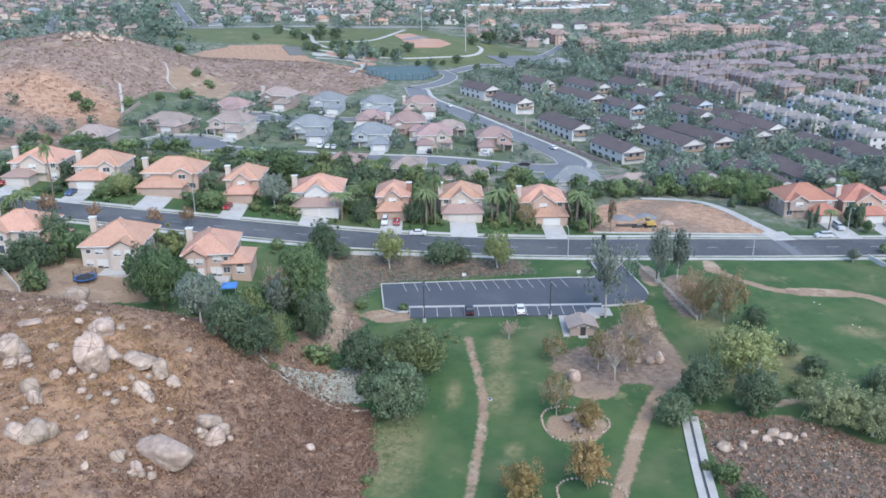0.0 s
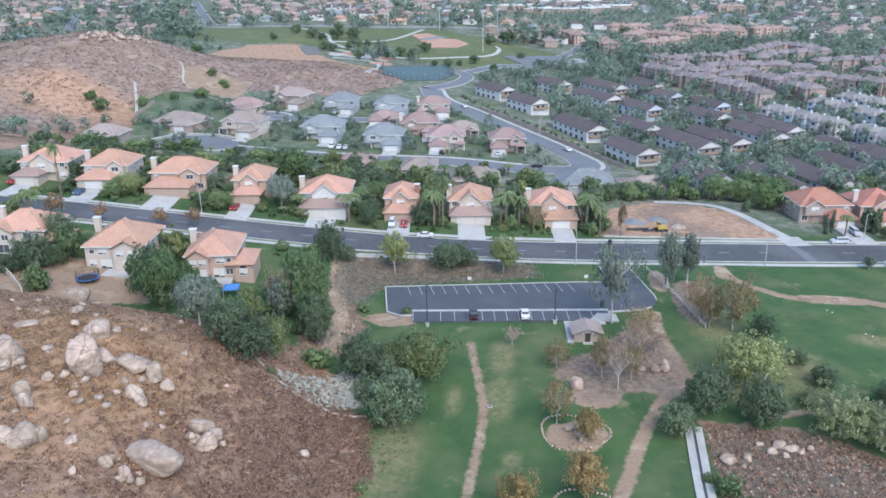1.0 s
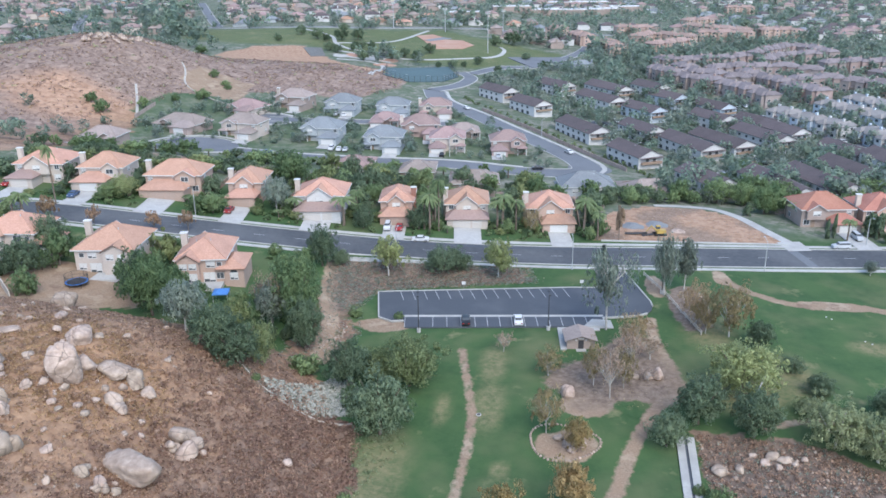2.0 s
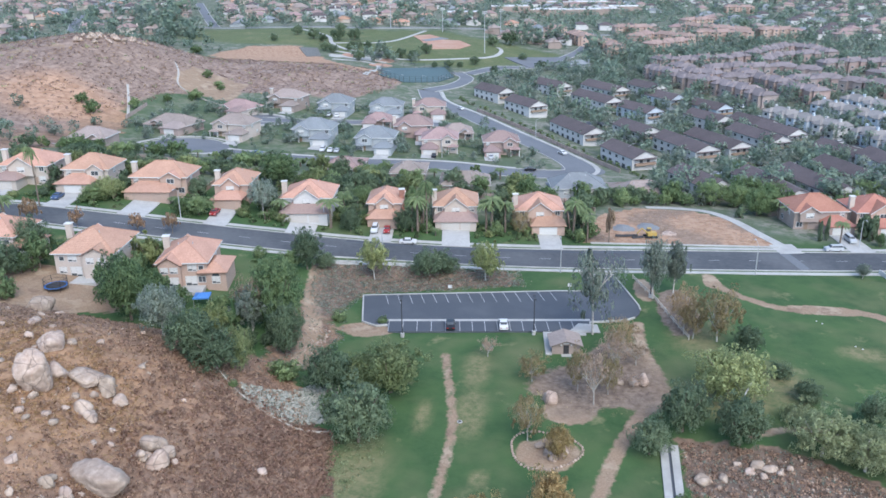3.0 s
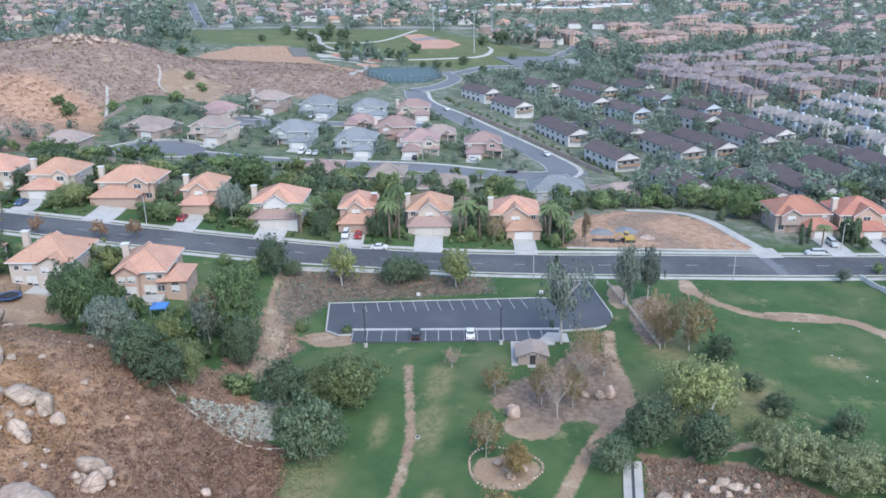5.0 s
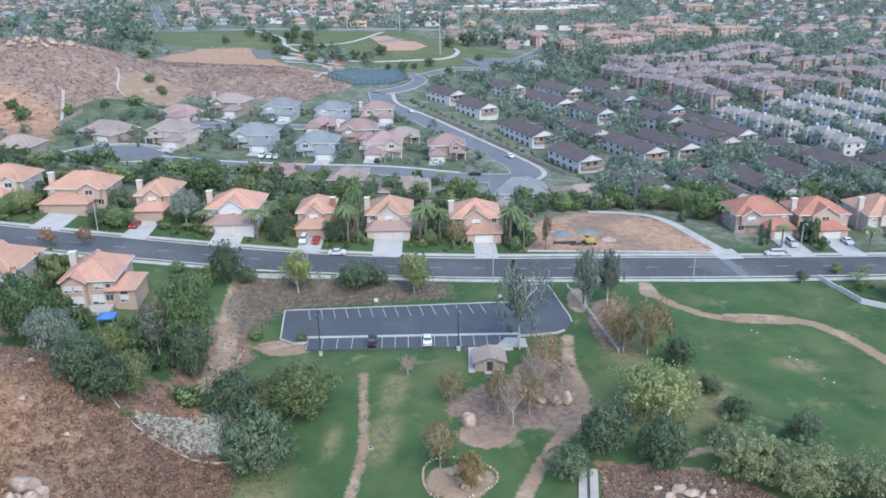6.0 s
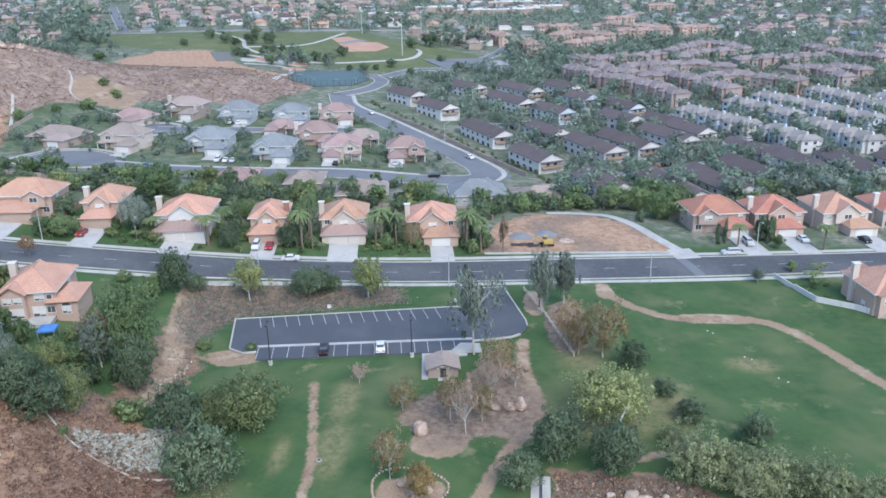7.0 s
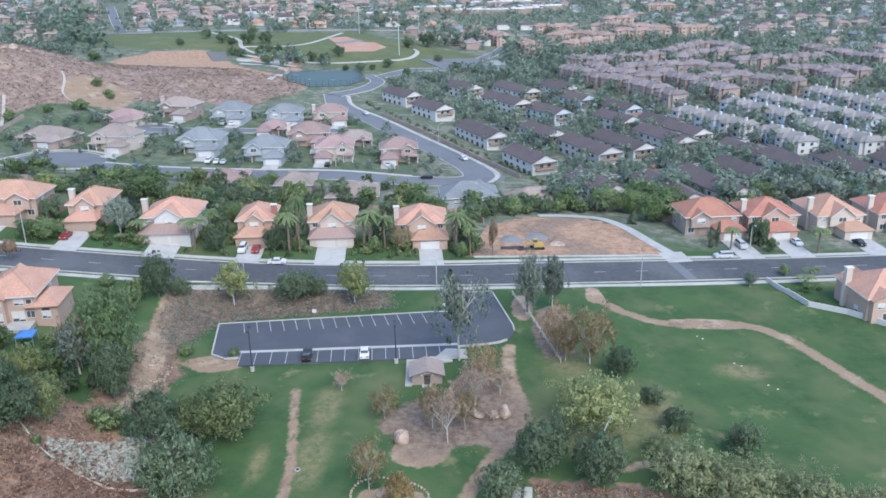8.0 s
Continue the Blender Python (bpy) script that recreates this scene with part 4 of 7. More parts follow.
RIGHT = [(110, 77.5, 8, 15, 12, 0.5, 1, "hip", 0, M["roof_red"], M["wall_tan"]), (127, 79.5, 8, 14, 12, 0.65, 0, "gable", -1, M["roof_red"], PEACH),
         (145.5, 80.5, 8, 13, 15, 0.6, 1, "gable", -1, SAL, CREAM), (163, 83.5, 8, 13, 14, 0.6, 0, "gable", -1, M["roof_red"], CREAM), (181, 86, 8, 14, 12, 0.6, 0, "hip", -1, SAL, PEACH)]
for hx, hy, turn, w, d, wing, side, kind, chim, rf, wall in RIGHT:
    a = radians(turn)
    house(hx - math.sin(a) * 5.5, hy + math.cos(a) * 5.5, turn, w, d, rf, wall, "two-storey stucco house with red clay-tile roof and garage wing", wing, side, kind, chim)
    off = side * (w - w * wing) / 2
    drive(hx + math.cos(a) * off, hy + math.sin(a) * off, turn, 6.5, hy - 6.2 - float(np.interp(hx, [p[0] for p in MAIN], [p[1] for p in MAIN])), 0)
# houses whose backs show: their fronts face the street
house(-68.6, 14.8, 180 + 6, 13.2, 13.5, SAL, CREAM, "pale stucco house with salmon tile roof, its back towards the hill", 0, 0, "hip", 1, back="plain")
house(-48.3, 17, 180 + 10, 10.6, 13.5, SAL, PEACH, "peach stucco house with salmon tile roof above a lawn", 0, 0, "hip", 1, back=True)
house(-92, 14, 180 + 4, 13, 11, SAL, CREAM, "cream stucco house with salmon tile roof among trees", 0, 0, "hip", 1, back=True)
house(134, 41.6, 180 + 8, 14, 13, SAL, PEACH, "peach stucco house with salmon tile roof behind a garden wall", 0, 0, "hip", 1, back=True)
REARS = [(-126, 166, -15, 20, 11, "roof_tan", "wall_tan", 1), (-98, 164, -8, 16, 11, "roof_tan", "wall_cream", 2), (-113, 206, -20, 16, 11, "roof_pink", "wall_cream", 1), (-96, 227, -10, 16, 11, "roof_tan", "wall_tan", 2),
         (-71, 225, 0, 15, 11, "roof_grey", "wall_grey", 2), (-47, 229, 4, 15, 10, "roof_grey", "wall_grey", 2), (-27.5, 238, 8, 15, 10, "roof_pink", "wall_cream", 2), (-65, 167, 0, 16, 12, "roof_grey", "wall_grey", 2),
         (-38, 162, 2, 15, 12, "roof_grey", "wall_grey", 2), (-27, 190, 10, 16, 12, "roof_pink", "wall_pink", 2)]
REARS2 = [(-13, 170, 6, 14, 12, "roof_pink", "wall_cream", 2), (-9, 196, 10, 13, 10, "roof_tan", "wall_tan", 1), (11.5, 175, 8, 14, 11, "roof_pink", "wall_pink", 2), (-135, 121, 0, 14, 10, "roof_tan", "wall_tan", 1), (-40, 126, 182, 13, 10, "roof_pink", "wall_tan", 1),
          (-18, 131, 184, 12, 10, "roof_tan", "wall_tan", 1), (3, 120, 186, 16, 11, "roof_tan", "wall_tan", 1), (40, 117, 188, 17, 12, "roof_grey", "wall_grey", 2), (61, 124, 190, 18, 12, "roof_tan", "wall_tan", 1), (-46, 206, 4, 12, 9, "roof_pink", "wall_pink", 1)]
for hx, hy, turn, w, d, rf, wl, st in REARS + REARS2:
    house(hx, hy, turn, w, d, M[rf], M[wl], "%s house with %s tile roof" % ("two-storey" if st == 2 else "single-storey", rf[5:]), 0.45, 1 if w > 14 else -1, "gable" if (hx + hy) % 2 > 1 else "hip", -1 if st == 2 and int(hx) % 3 == 0 else 0, (4.9,), st, "houses round the back streets")
    if turn < 90:
        drive(hx + (0.27 * w if w > 14 else -0.27 * w), hy - 5.5, turn, 5.5, 6.5, 0)


# ---- plants ----
def rand_dirs(rng, n):
    v = rng.normal(size=(n, 3))
    return v / np.linalg.norm(v, axis=1, keepdims=True)


def leaf_cards(rng, centres, size, up=0.5, out=None):
    """Small leaf sprays at the centres, their faces turned to the side of the way out of the clump."""
    n = len(centres)
    d = rand_dirs(rng, n)
    d[:, 2] = np.abs(d[:, 2]) * (1 - up) + up
    d /= np.linalg.norm(d, axis=1, keepdims=True)
    a = np.cross(d, rand_dirs(rng, n))
    a /= np.linalg.norm(a, axis=1, keepdims=True) + 1e-9
    b = np.cross(d, a)
    s = size * rng.uniform(0.6, 1.4, (n, 1))
    if out is not None:
        b = np.where(np.sum(np.cross(a, b) * out, 1, keepdims=True) < 0, -b, b)
    tip, l, r = centres + a * s * 1.1, centres - a * s * 0.6 + b * s * 0.75, centres - a * s * 0.6 - b * s * 0.75
    vs = np.stack([tip, l, r], 1).reshape(-1, 3)
    i = np.arange(n) * 3
    fs = np.stack([i, i + 1, i + 2], 1)
    return vs, fs


def leaf_mesh(name, material, vs, fs, out):
    """A mesh of leaf sprays, shaded as soft clumps."""
    m = bpy.data.meshes.new(name)
    m.from_pydata(vs.tolist(), [], fs.tolist())
    m.polygons.foreach_set("use_smooth", [True] * len(m.polygons))
    m.normals_split_custom_set_from_vertices(np.repeat(out, 3, 0).tolist())
    m.materials.append(material)
    return m


def unit(v):
    return v / (np.linalg.norm(v, axis=1, keepdims=True) + 1e-9)


def crown_mesh(name, material, seed, clumps, per, size, low=0.25, spread=0.72, clump_r=0.30, shape="round"):
    """A crown in a unit tree: one high, one in radius."""
    rng = np.random.default_rng(seed)
    c = rand_dirs(rng, clumps) * rng.uniform(0.2, 1.15, (clumps, 1)) ** 0.6
    mid, half = (1 + low) / 2, (1 - low) / 2
    c = c * np.array([spread, spread, half * 0.8]) + np.array([0, 0, mid])
    if shape == "cone":
        c[:, :2] *= (1.25 - (c[:, 2:3] - low) / (1 - low))
    c += rng.normal(0, 0.15, (clumps, 3)) * np.array([1, 1, 0.45])
    rad = clump_r * rng.uniform(0.35, 1.25, (clumps, 1))
    pts, out = [], []
    for k in range(clumps):
        dirs = rand_dirs(rng, per)
        q = dirs * rng.uniform(0.55, 1.0, (per, 1)) * rad[k]
        q[:, 2] *= 0.62
        pts.append(c[k] + q)
        out.append(0.55 * dirs + 0.6 * unit(c[k] + q - np.array([0, 0, mid])) + rng.normal(0, 0.3, (per, 3)))
    pts, out = np.concatenate(pts), unit(np.concatenate(out))
    pts[:, 2] = np.clip(pts[:, 2], low * 0.8, 1.02)
    vs, fs = leaf_cards(rng, pts, size, 0.5, out)
    return leaf_mesh(name, material, vs, fs, out)


def trunk_mesh(name, material, seed, thick=0.07, fork=0.35, limbs=6, reach=0.6, twigs=0, top=0.85):
    """A tapered trunk with limbs, in a unit tree."""
    rng = random.Random(seed)
    b = Build()
    lean = Vector((rng.uniform(-0.06, 0.06), rng.uniform(-0.06, 0.06), 0))
    p0, p1 = Vector((0, 0, -0.06)), Vector((0, 0, fork)) + lean
    b.tube(p0, p1, thick, thick * 0.75, 8)
    for i in range(limbs):
        a = 2 * math.pi * i / limbs + rng.uniform(-0.4, 0.4)
        s = p1 - Vector((0, 0, rng.uniform(0, fork * 0.3)))
        m_ = s + Vector((math.cos(a) * reach * 0.45, math.sin(a) * reach * 0.45, rng.uniform(0.14, 0.26)))
        e = m_ + Vector((math.cos(a + rng.uniform(-0.5, 0.5)) * reach * 0.5, math.sin(a) * reach * 0.5, rng.uniform(0.1, top - fork - 0.2)))
        b.tube(s, m_, thick * 0.5, thick * 0.32, 6)
        b.tube(m_, e, thick * 0.32, thick * 0.1, 5)
        for k in range(twigs):
            t = rng.uniform(0.1, 1)
            q = m_.lerp(e, t) if k % 2 else s.lerp(m_, 0.4 + 0.6 * t)
            g = q + Vector((rng.uniform(-0.3, 0.3), rng.uniform(-0.3, 0.3), rng.uniform(0.04, 0.2)))
            b.tube(q, g, thick * 0.16, thick * 0.04, 4)
    b.tube(p1, p1 + Vector((rng.uniform(-0.1, 0.1), rng.uniform(-0.1, 0.1), top - fork)), thick * 0.6, thick * 0.12, 6)
    return b.data(name, material)


def palm_meshes(seed):
    rng = random.Random(seed)
    t, c = Build(), Build()
    p = Vector((0, 0, -0.03))
    for i in range(6):
        q = Vector((rng.uniform(-0.03, 0.03), rng.uniform(-0.03, 0.03), (i + 1) * 0.145))
        t.tube(p, q, 0.11 - 0.006 * i, 0.104 - 0.006 * i, 7)
        p = q
    for i in range(34):
        a, lift = rng.uniform(0, 6.28), rng.uniform(-0.5, 1.0)
        d, n = Vector((math.cos(a), math.sin(a), 0)), Vector((-math.sin(a), math.cos(a), 0))
        pts = []
        for k in range(6):
            u = k / 5
            r = u * rng.uniform(0.9, 1.05) * (1 - 0.25 * abs(lift))
            pts.append(Vector((0, 0, 0.87 + 0.10 * lift * u - 0.13 * u * u * (1.2 - 0.6 * lift))) + d * r)
        for k in range(5):
            wa, wb = (0.10 * math.sin(math.pi * (0.12 + 0.8 * v / 5)) for v in (k, k + 1))
            for s in (-1, 1):
                c.add([pts[k], pts[k + 1], pts[k + 1] + n * s * wb - Vector((0, 0, 0.02)), pts[k] + n * s * wa - Vector((0, 0, 0.02))], [(0, 1, 2, 3)])
    return t.data("trunk", M["bark"]), c.data("crown", M["palm"])


KINDS = {}


def tree_kind(key, leafmat, bark, label, category="tree", variants=2, clumps=230, per=52, size=0.0262, low=0.12, thick=0.055, fork=0.3, limbs=6, spread=0.74, clump_r=0.185, twigs=0, shape="round", name="tree"):
    made = []
    for v in range(variants):
        s = len(key) * 17 + sum(map(ord, key)) + v * 101
        made.append((trunk_mesh("trunk", bark, s, thick, fork, limbs, 0.62, twigs), crown_mesh("crown", leafmat, s, clumps, per, size, low, spread, clump_r, shape)))
    KINDS[key] = (made, label, category, name)


tree_kind("oak", M["oak"], M["bark"], "dense dark-green oak with a rounded crown")
tree_kind("olive", M["olive"], M["bark"], "broad tree with olive-green leaves", clumps=250, per=50, size=0.024, clump_r=0.17)
tree_kind("green", M["green"], M["bark"], "leafy mid-green garden tree")
tree_kind("grey", M["greyleaf"], M["bark_pale"], "tall grey-green eucalyptus with a pale trunk", clumps=130, per=60, low=0.2, thick=0.05, fork=0.35, size=0.028, clump_r=0.2)
tree_kind("willow", M["willow"], M["bark_pale"], "spreading tree with pale feathery green leaves", clumps=270, per=48, size=0.0225, spread=0.85, clump_r=0.15)
tree_kind("sycamore", M["autumn"], M["bark_pale"], "thin sycamore with pale trunk and yellow-brown leaves", clumps=90, per=42, size=0.026, low=0.15, thick=0.035, limbs=8, twigs=5, clump_r=0.2, spread=0.8)
tree_kind("golden", M["gold"], M["bark"], "full golden-brown autumn tree beside a stone ring", clumps=140, per=60, size=0.026, low=0.12, thick=0.045)
tree_kind("rusty", M["tan"], M["bark_pale"], "tall thin sycamore with rust-brown leaves", clumps=100, per=42, size=0.026, low=0.15, thick=0.035, limbs=8, twigs=5, clump_r=0.2, spread=0.8)
tree_kind("yellow", M["yellow"], M["bark_pale"], "small tree with thin yellow-green leaves", clumps=90, per=64, size=0.032, low=0.25, thick=0.04, clump_r=0.2)
tree_kind("rust", M["rust"], M["bark"], "small street tree with rust-brown leaves", clumps=44, per=30, size=0.05, low=0.25, thick=0.04, limbs=6, twigs=3)
tree_kind("bare", M["twig"], M["bark_pale"], "nearly bare tree with pale branches and brown twigs", clumps=60, per=24, size=0.026, low=0.35, thick=0.035, limbs=9, twigs=9, spread=0.8)
tree_kind("ghost", M["greyleaf"], M["bark_pale"], "tall sparse eucalyptus with bare white limbs", clumps=34, per=80, size=0.03, low=0.2, thick=0.04, limbs=7, twigs=4, fork=0.42, spread=0.7, clump_r=0.26)
tree_kind("cypress", M["oak"], M["bark"], "narrow dark-green garden cypress", clumps=30, per=80, size=0.10, low=0.02, spread=0.7, clump_r=0.35, shape="cone", fork=0.1, thick=0.08)
tree_kind("bush", M["green"], M["bark"], "rounded leafy green shrub", "shrub", clumps=60, per=40, size=0.06, low=0.0, fork=0.1, limbs=5, clump_r=0.26, name="shrub")
KINDS["palm"] = ([palm_meshes(s) for s in (3, 8)], "palm with a slender trunk and drooping fronds", "palm", "palm_tree")


def plant(key, places, group=""):
    made, label, category, name = KINDS[key]
    for i, (x, y, h, r) in enumerate(places):
        rng = random.Random(int(x * 13 + y * 7))
        top = new(name)
        top.matrix_basis = pose(x, y, gz(x, y) - 0.1, 0, 0, rng.uniform(0, 360)) @ Matrix.Diagonal((r, r, h, 1))
        tagged(top, label, category, group)
        tr, cr = made[rng.randrange(len(made))]
        part("trunk", tr, None, top)
        part("crown", cr, None, top)


plant("grey", [(-35.9, -27.0, 10.7, 4.7)])
plant("green", [(-48.8, -14.9, 13.4, 6.1)])
plant("oak", [ (-27.7, -33.3, 8.8, 5.0), (-23.6, -33.7, 7.8, 5.5), (-16.8, -16.2, 11.5, 4.0), (-24.3, 23.9, 10.4, 4.2), (-20.9, 27.6, 4.4, 2.8), (-83.5, 7.0, 9.9, 4.6), (-82.4, -4.5, 8.7, 4.7), (-53.9, -9.8, 12.2, 3.6), (-86.3, -6.5, 4.4, 3.7)])
plant("oak", [(4.5, 30.7, 6.9, 5.4), (9.1, 32.7, 4.1, 2.9), (3.0, -39.6, 11.6, 6.2), (-5.5, -26.8, 9.9, 4.8), (50.9, -37.6, 6.1, 3.9), (56.9, -30.7, 9.0, 4.8), (65.6, -33.6, 9.0, 4.7), (73.1, -0.5, 5.6, 3.6), (77.3, -10.4, 3.4, 2.4), (80.1, -18.4, 3.9, 3.2), (89.5, -24.3, 6.3, 3.1), (-20.5, 52.2, 6.5, 3.3), (-6.0, 56.7, 6.9, 3.6)])
plant("olive", [(5.5, -23.8, 9.4, 7.4), (-0.6, -23.4, 6.5, 4.9), (66.1, -20.5, 10.3, 7.5), (-88.3, 50.3, 6.5, 4.8), (-20.5, -30.3, 9.3, 3.2)])
plant("green", [(-20.5, -8.0, 15.9, 6.0), (-90.9, 47.2, 5.1, 3.5), (-61.6, 48.2, 5.6, 4.7), (-65.4, 47.8, 4.7, 3.5), (-22.0, 73.9, 6.3, 4.3), (95.8, 117.8, 8.7, 6.8), (103.9, 113.2, 7.8, 5.7), (96.1, 96.5, 5.7, 4.5), (82.9, 109.7, 7.9, 6.6), (99.2, 141.1, 9.7, 6.2), (-49.9, 80.8, 10.1, 7.1), (121.7, 70.3, 4.0, 1.9), (94.4, 95.0, 8.9, 4.1), (91.3, 107.2, 7.1, 5.2), (106.3, 117.9, 5.4, 4.5), (135.5, 124.5, 7.7, 6.4), (147.4, 139.1, 6.1, 4.8), (166.4, 135.3, 5.7, 4.7)])
plant("yellow", [(-28.6, -21.5, 8.5, 3.0), (18.1, 30.3, 10.1, 4.8), (-8.7, 27.6, 10.1, 4.6)])
plant("grey", [(-45.7, 54.8, 10.3, 4.6), (57.0, 24.1, 15.0, 3.5), (62.1, 28.8, 13.1, 3.3), (-25.0, -11.4, 10.1, 4.1), (109.9, 46.8, 4.0, 2.1)])
plant("willow", [(78.2, -34.4, 8.6, 5.9), (84.2, -37.1, 7.5, 5.3), (87.7, -35.8, 7.0, 5.8), (95.8, -37.9, 7.5, 5.3), (103.6, -38.2, 5.3, 4.4), (99.3, -42.2, 5.7, 4.7), (76.3, -25.5, 3.2, 2.7)])
plant("rusty", [(68.0, 3.4, 12.4, 5.4), (62.0, 9.0, 10.0, 3.8), (63.3, 4.4, 8.5, 3.3), (47.5, -6.5, 9.5, 3.6)])
plant("golden", [(25.5, -60.9, 7.2, 3.8), (35.4, -55.9, 8.8, 4.0), (36.3, -40.7, 6.8, 2.6)])
plant("sycamore", [(39.5, -20.0, 9.5, 2.8), (45.0, -20.5, 8.5, 2.6), (31.1, -17.5, 6.2, 3.1), (31.1, -36.1, 9.6, 3.1), (25.0, 61.4, 8.0, 3.1)])
plant("rust", [(-95.3, 25.8, 7.9, 2.7), (-84.2, 27.4, 5.8, 1.9), (-69.6, 29.7, 5.7, 2.5), (-61.9, 32.7, 6.2, 2.2)])
plant("bare", [(-25.5, -9.5, 12.0, 4.0), (42.3, -24.2, 11.0, 3.6), (46.4, -12.8, 9.0, 3.4), (50.8, -8.7, 4.8, 3.5), (22.0, -8.4, 4.5, 2.4), (49.7, -17.4, 2.6, 2.2)])
plant("ghost", [(42.9, 4.0, 20.0, 6.0)])
plant("bush", [(-14.0, -25.1, 4.1, 3.4), (-76.2, -14.1, 6.0, 3.1), (-2.6, -33.4, 4.9, 2.8), (-19.3, -36.6, 1.6, 1.0), (-11.4, 4.0, 2.3, 1.9), (1.3, -57.8, 1.6, 1.3), (57.0, -52.0, 3.6, 2.6), (59.2, -57.4, 3.0, 2.5), (54.5, -49.3, 1.6, 1.3), (-0.6, 58.3, 2.9, 2.4), (-83.8, 12.7, 3.7, 2.7), (-36.9, 26.3, 2.6, 2.1), (-60.0, 18.6, 4.1, 3.4), (63.0, 16.7, 1.4, 1.2), (-2.0, 4.6, 1.7, 1.4)])
plant("palm", [(-101.6, 39.2, 18.4, 2.0), (-96.9, 18.4, 11.3, 3.5), (-100.5, 19.6, 9.2, 2.8), (-26.1, 52.4, 9.3, 3.9), (-40.1, 53.9, 6.1, 3.2), (-2.7, 55.6, 12.2, 3.2), (-0.4, 57.0, 16.5, 2.4), (-4.5, 57.2, 10.6, 2.8), (16.9, 63.0, 11.4, 4.1), (15.3, 62.7, 9.8, 3.2), (39.4, 62.6, 12.3, 3.6), (42.1, 66.7, 8.9, 3.2)])
plant("palm", [(103.2, 87.9, 6.8, 4.3), (100.3, 92.9, 6.9, 3.1), (112.0, 92.0, 8.2, 3.9), (137.2, 129.9, 6.5, 4.0), (111.6, 71.4, 6.9, 2.3), (100.8, 107.6, 4.9, 3.0), (133.4, 69.5, 8.0, 2.9), (123.2, 48.3, 3.2, 2.7), (125.6, 52, 3.6, 2.6), (91.3, 145.5, 4.8, 2.5)])
plant("cypress", [(106.4, 72.1, 5.6, 0.9), (108.6, 73.4, 7.0, 0.8), (119.0, 75.9, 7.0, 2.3), (120.9, 74.7, 7.4, 1.8), (116.5, 90.7, 4.7, 1.6), (88.9, 91.3, 4.1, 1.5)])
# ---- rocks ----
def boulder_mesh(seed, cuts=10, sharp=8, div=3, gap=0.11):
    """A rounded block: worn faces at random turns, split by a few joints."""
    rng = random.Random(seed * 7)
    rd = lambda: Vector((rng.gauss(0, 1), rng.gauss(0, 1), rng.gauss(0, 1))).normalized()
    faces = [(rd(), rng.uniform(0.72, 1.02)) for _ in range(cuts)] + [(Vector((0, 0, -1)), 0.6), (Vector((1, 0, 0)), 1.0), (Vector((-1, 0, 0)), 1.0)]
    joints = [(rd(), rng.uniform(-0.45, 0.5), rng.uniform(0.05, 0.11)) for _ in range(3 if gap > 0.1 else 6)]
    bm = bmesh.new()
    bmesh.ops.create_icosphere(bm, subdivisions=div, radius=1.0)
    off = Vector((seed * 3.7, seed * 1.3, seed * 2.1))
    for v in bm.verts:
        p = v.co.normalized()
        r = sum((max(0.0, n.dot(p)) / d) ** sharp for n, d in faces) ** (-1 / sharp)
        q = p * min(r, 1.35)
        q *= 1 + 0.07 * noise.noise(p * 2.2 + off) + 0.03 * noise.noise(p * 6 + off)
        for n, d, depth in joints:
            k = abs(n.dot(q) - d + 0.08 * noise.noise(p * 2 + off))
            q *= 1 - depth * max(0.0, 1 - k / gap)
        v.co = q
    m = bpy.data.meshes.new("boulder")
    bm.to_mesh(m)
    bm.free()
    m.polygons.foreach_set("use_smooth", [True] * len(m.polygons))
    m.materials.append(M["rock"])
    return m


BOULDERS = [boulder_mesh(s) for s in range(1, 9)]
DOMES = [boulder_mesh(s, 7, 6, 5, 0.04) for s in (41, 44, 47)]
SMOOTH = boulder_mesh(30, 9, 5, 4)
SMOOTH.materials[0] = M["rock_smooth"]


def boulder(x, y, a, b, h, turn=0, label="rounded pale granite boulder on the dry slope", i=None, group="boulders on the hill"):
    rng = random.Random(int(x * 31 + y * 17))
    ob = new("boulder", BOULDERS[rng.randrange(8)] if i is None else i)
    ob.matrix_basis = pose(x, y, gz(x, y) + h * 0.35, rng.uniform(-8, 8), rng.uniform(-8, 8), turn or rng.uniform(0, 360)) @ Matrix.Diagonal((a, b, h, 1))
    return tagged(ob, label, "boulder", group)


boulder(-24.8, -69.3, 5.4, 3.0, 2.1, -24, "long pale granite boulder with a smooth top", SMOOTH)
DOME = "broad granite dome split by dark joints"
boulder(-63.8, -21.2, 2.7, 2.4, 2.9, 10, DOME, DOMES[0])
boulder(-44.3, -46.8, 2.2, 2.0, 2.2, 40, DOME, DOMES[0])
boulder(-41.0, -56.6, 2.9, 2.7, 3.6, 150, DOME, DOMES[1])
boulder(-52.9, -57.4, 2.7, 2.2, 2.3, 120, DOME, DOMES[1])
SLAB = "long jointed granite slab lying in dry grass"
boulder(-36.6, -51.6, 3.5, 1.7, 1.5, -20, SLAB, DOMES[0])
boulder(-32.9, -52.0, 2.3, 1.4, 1.5, -35, SLAB, DOMES[1])
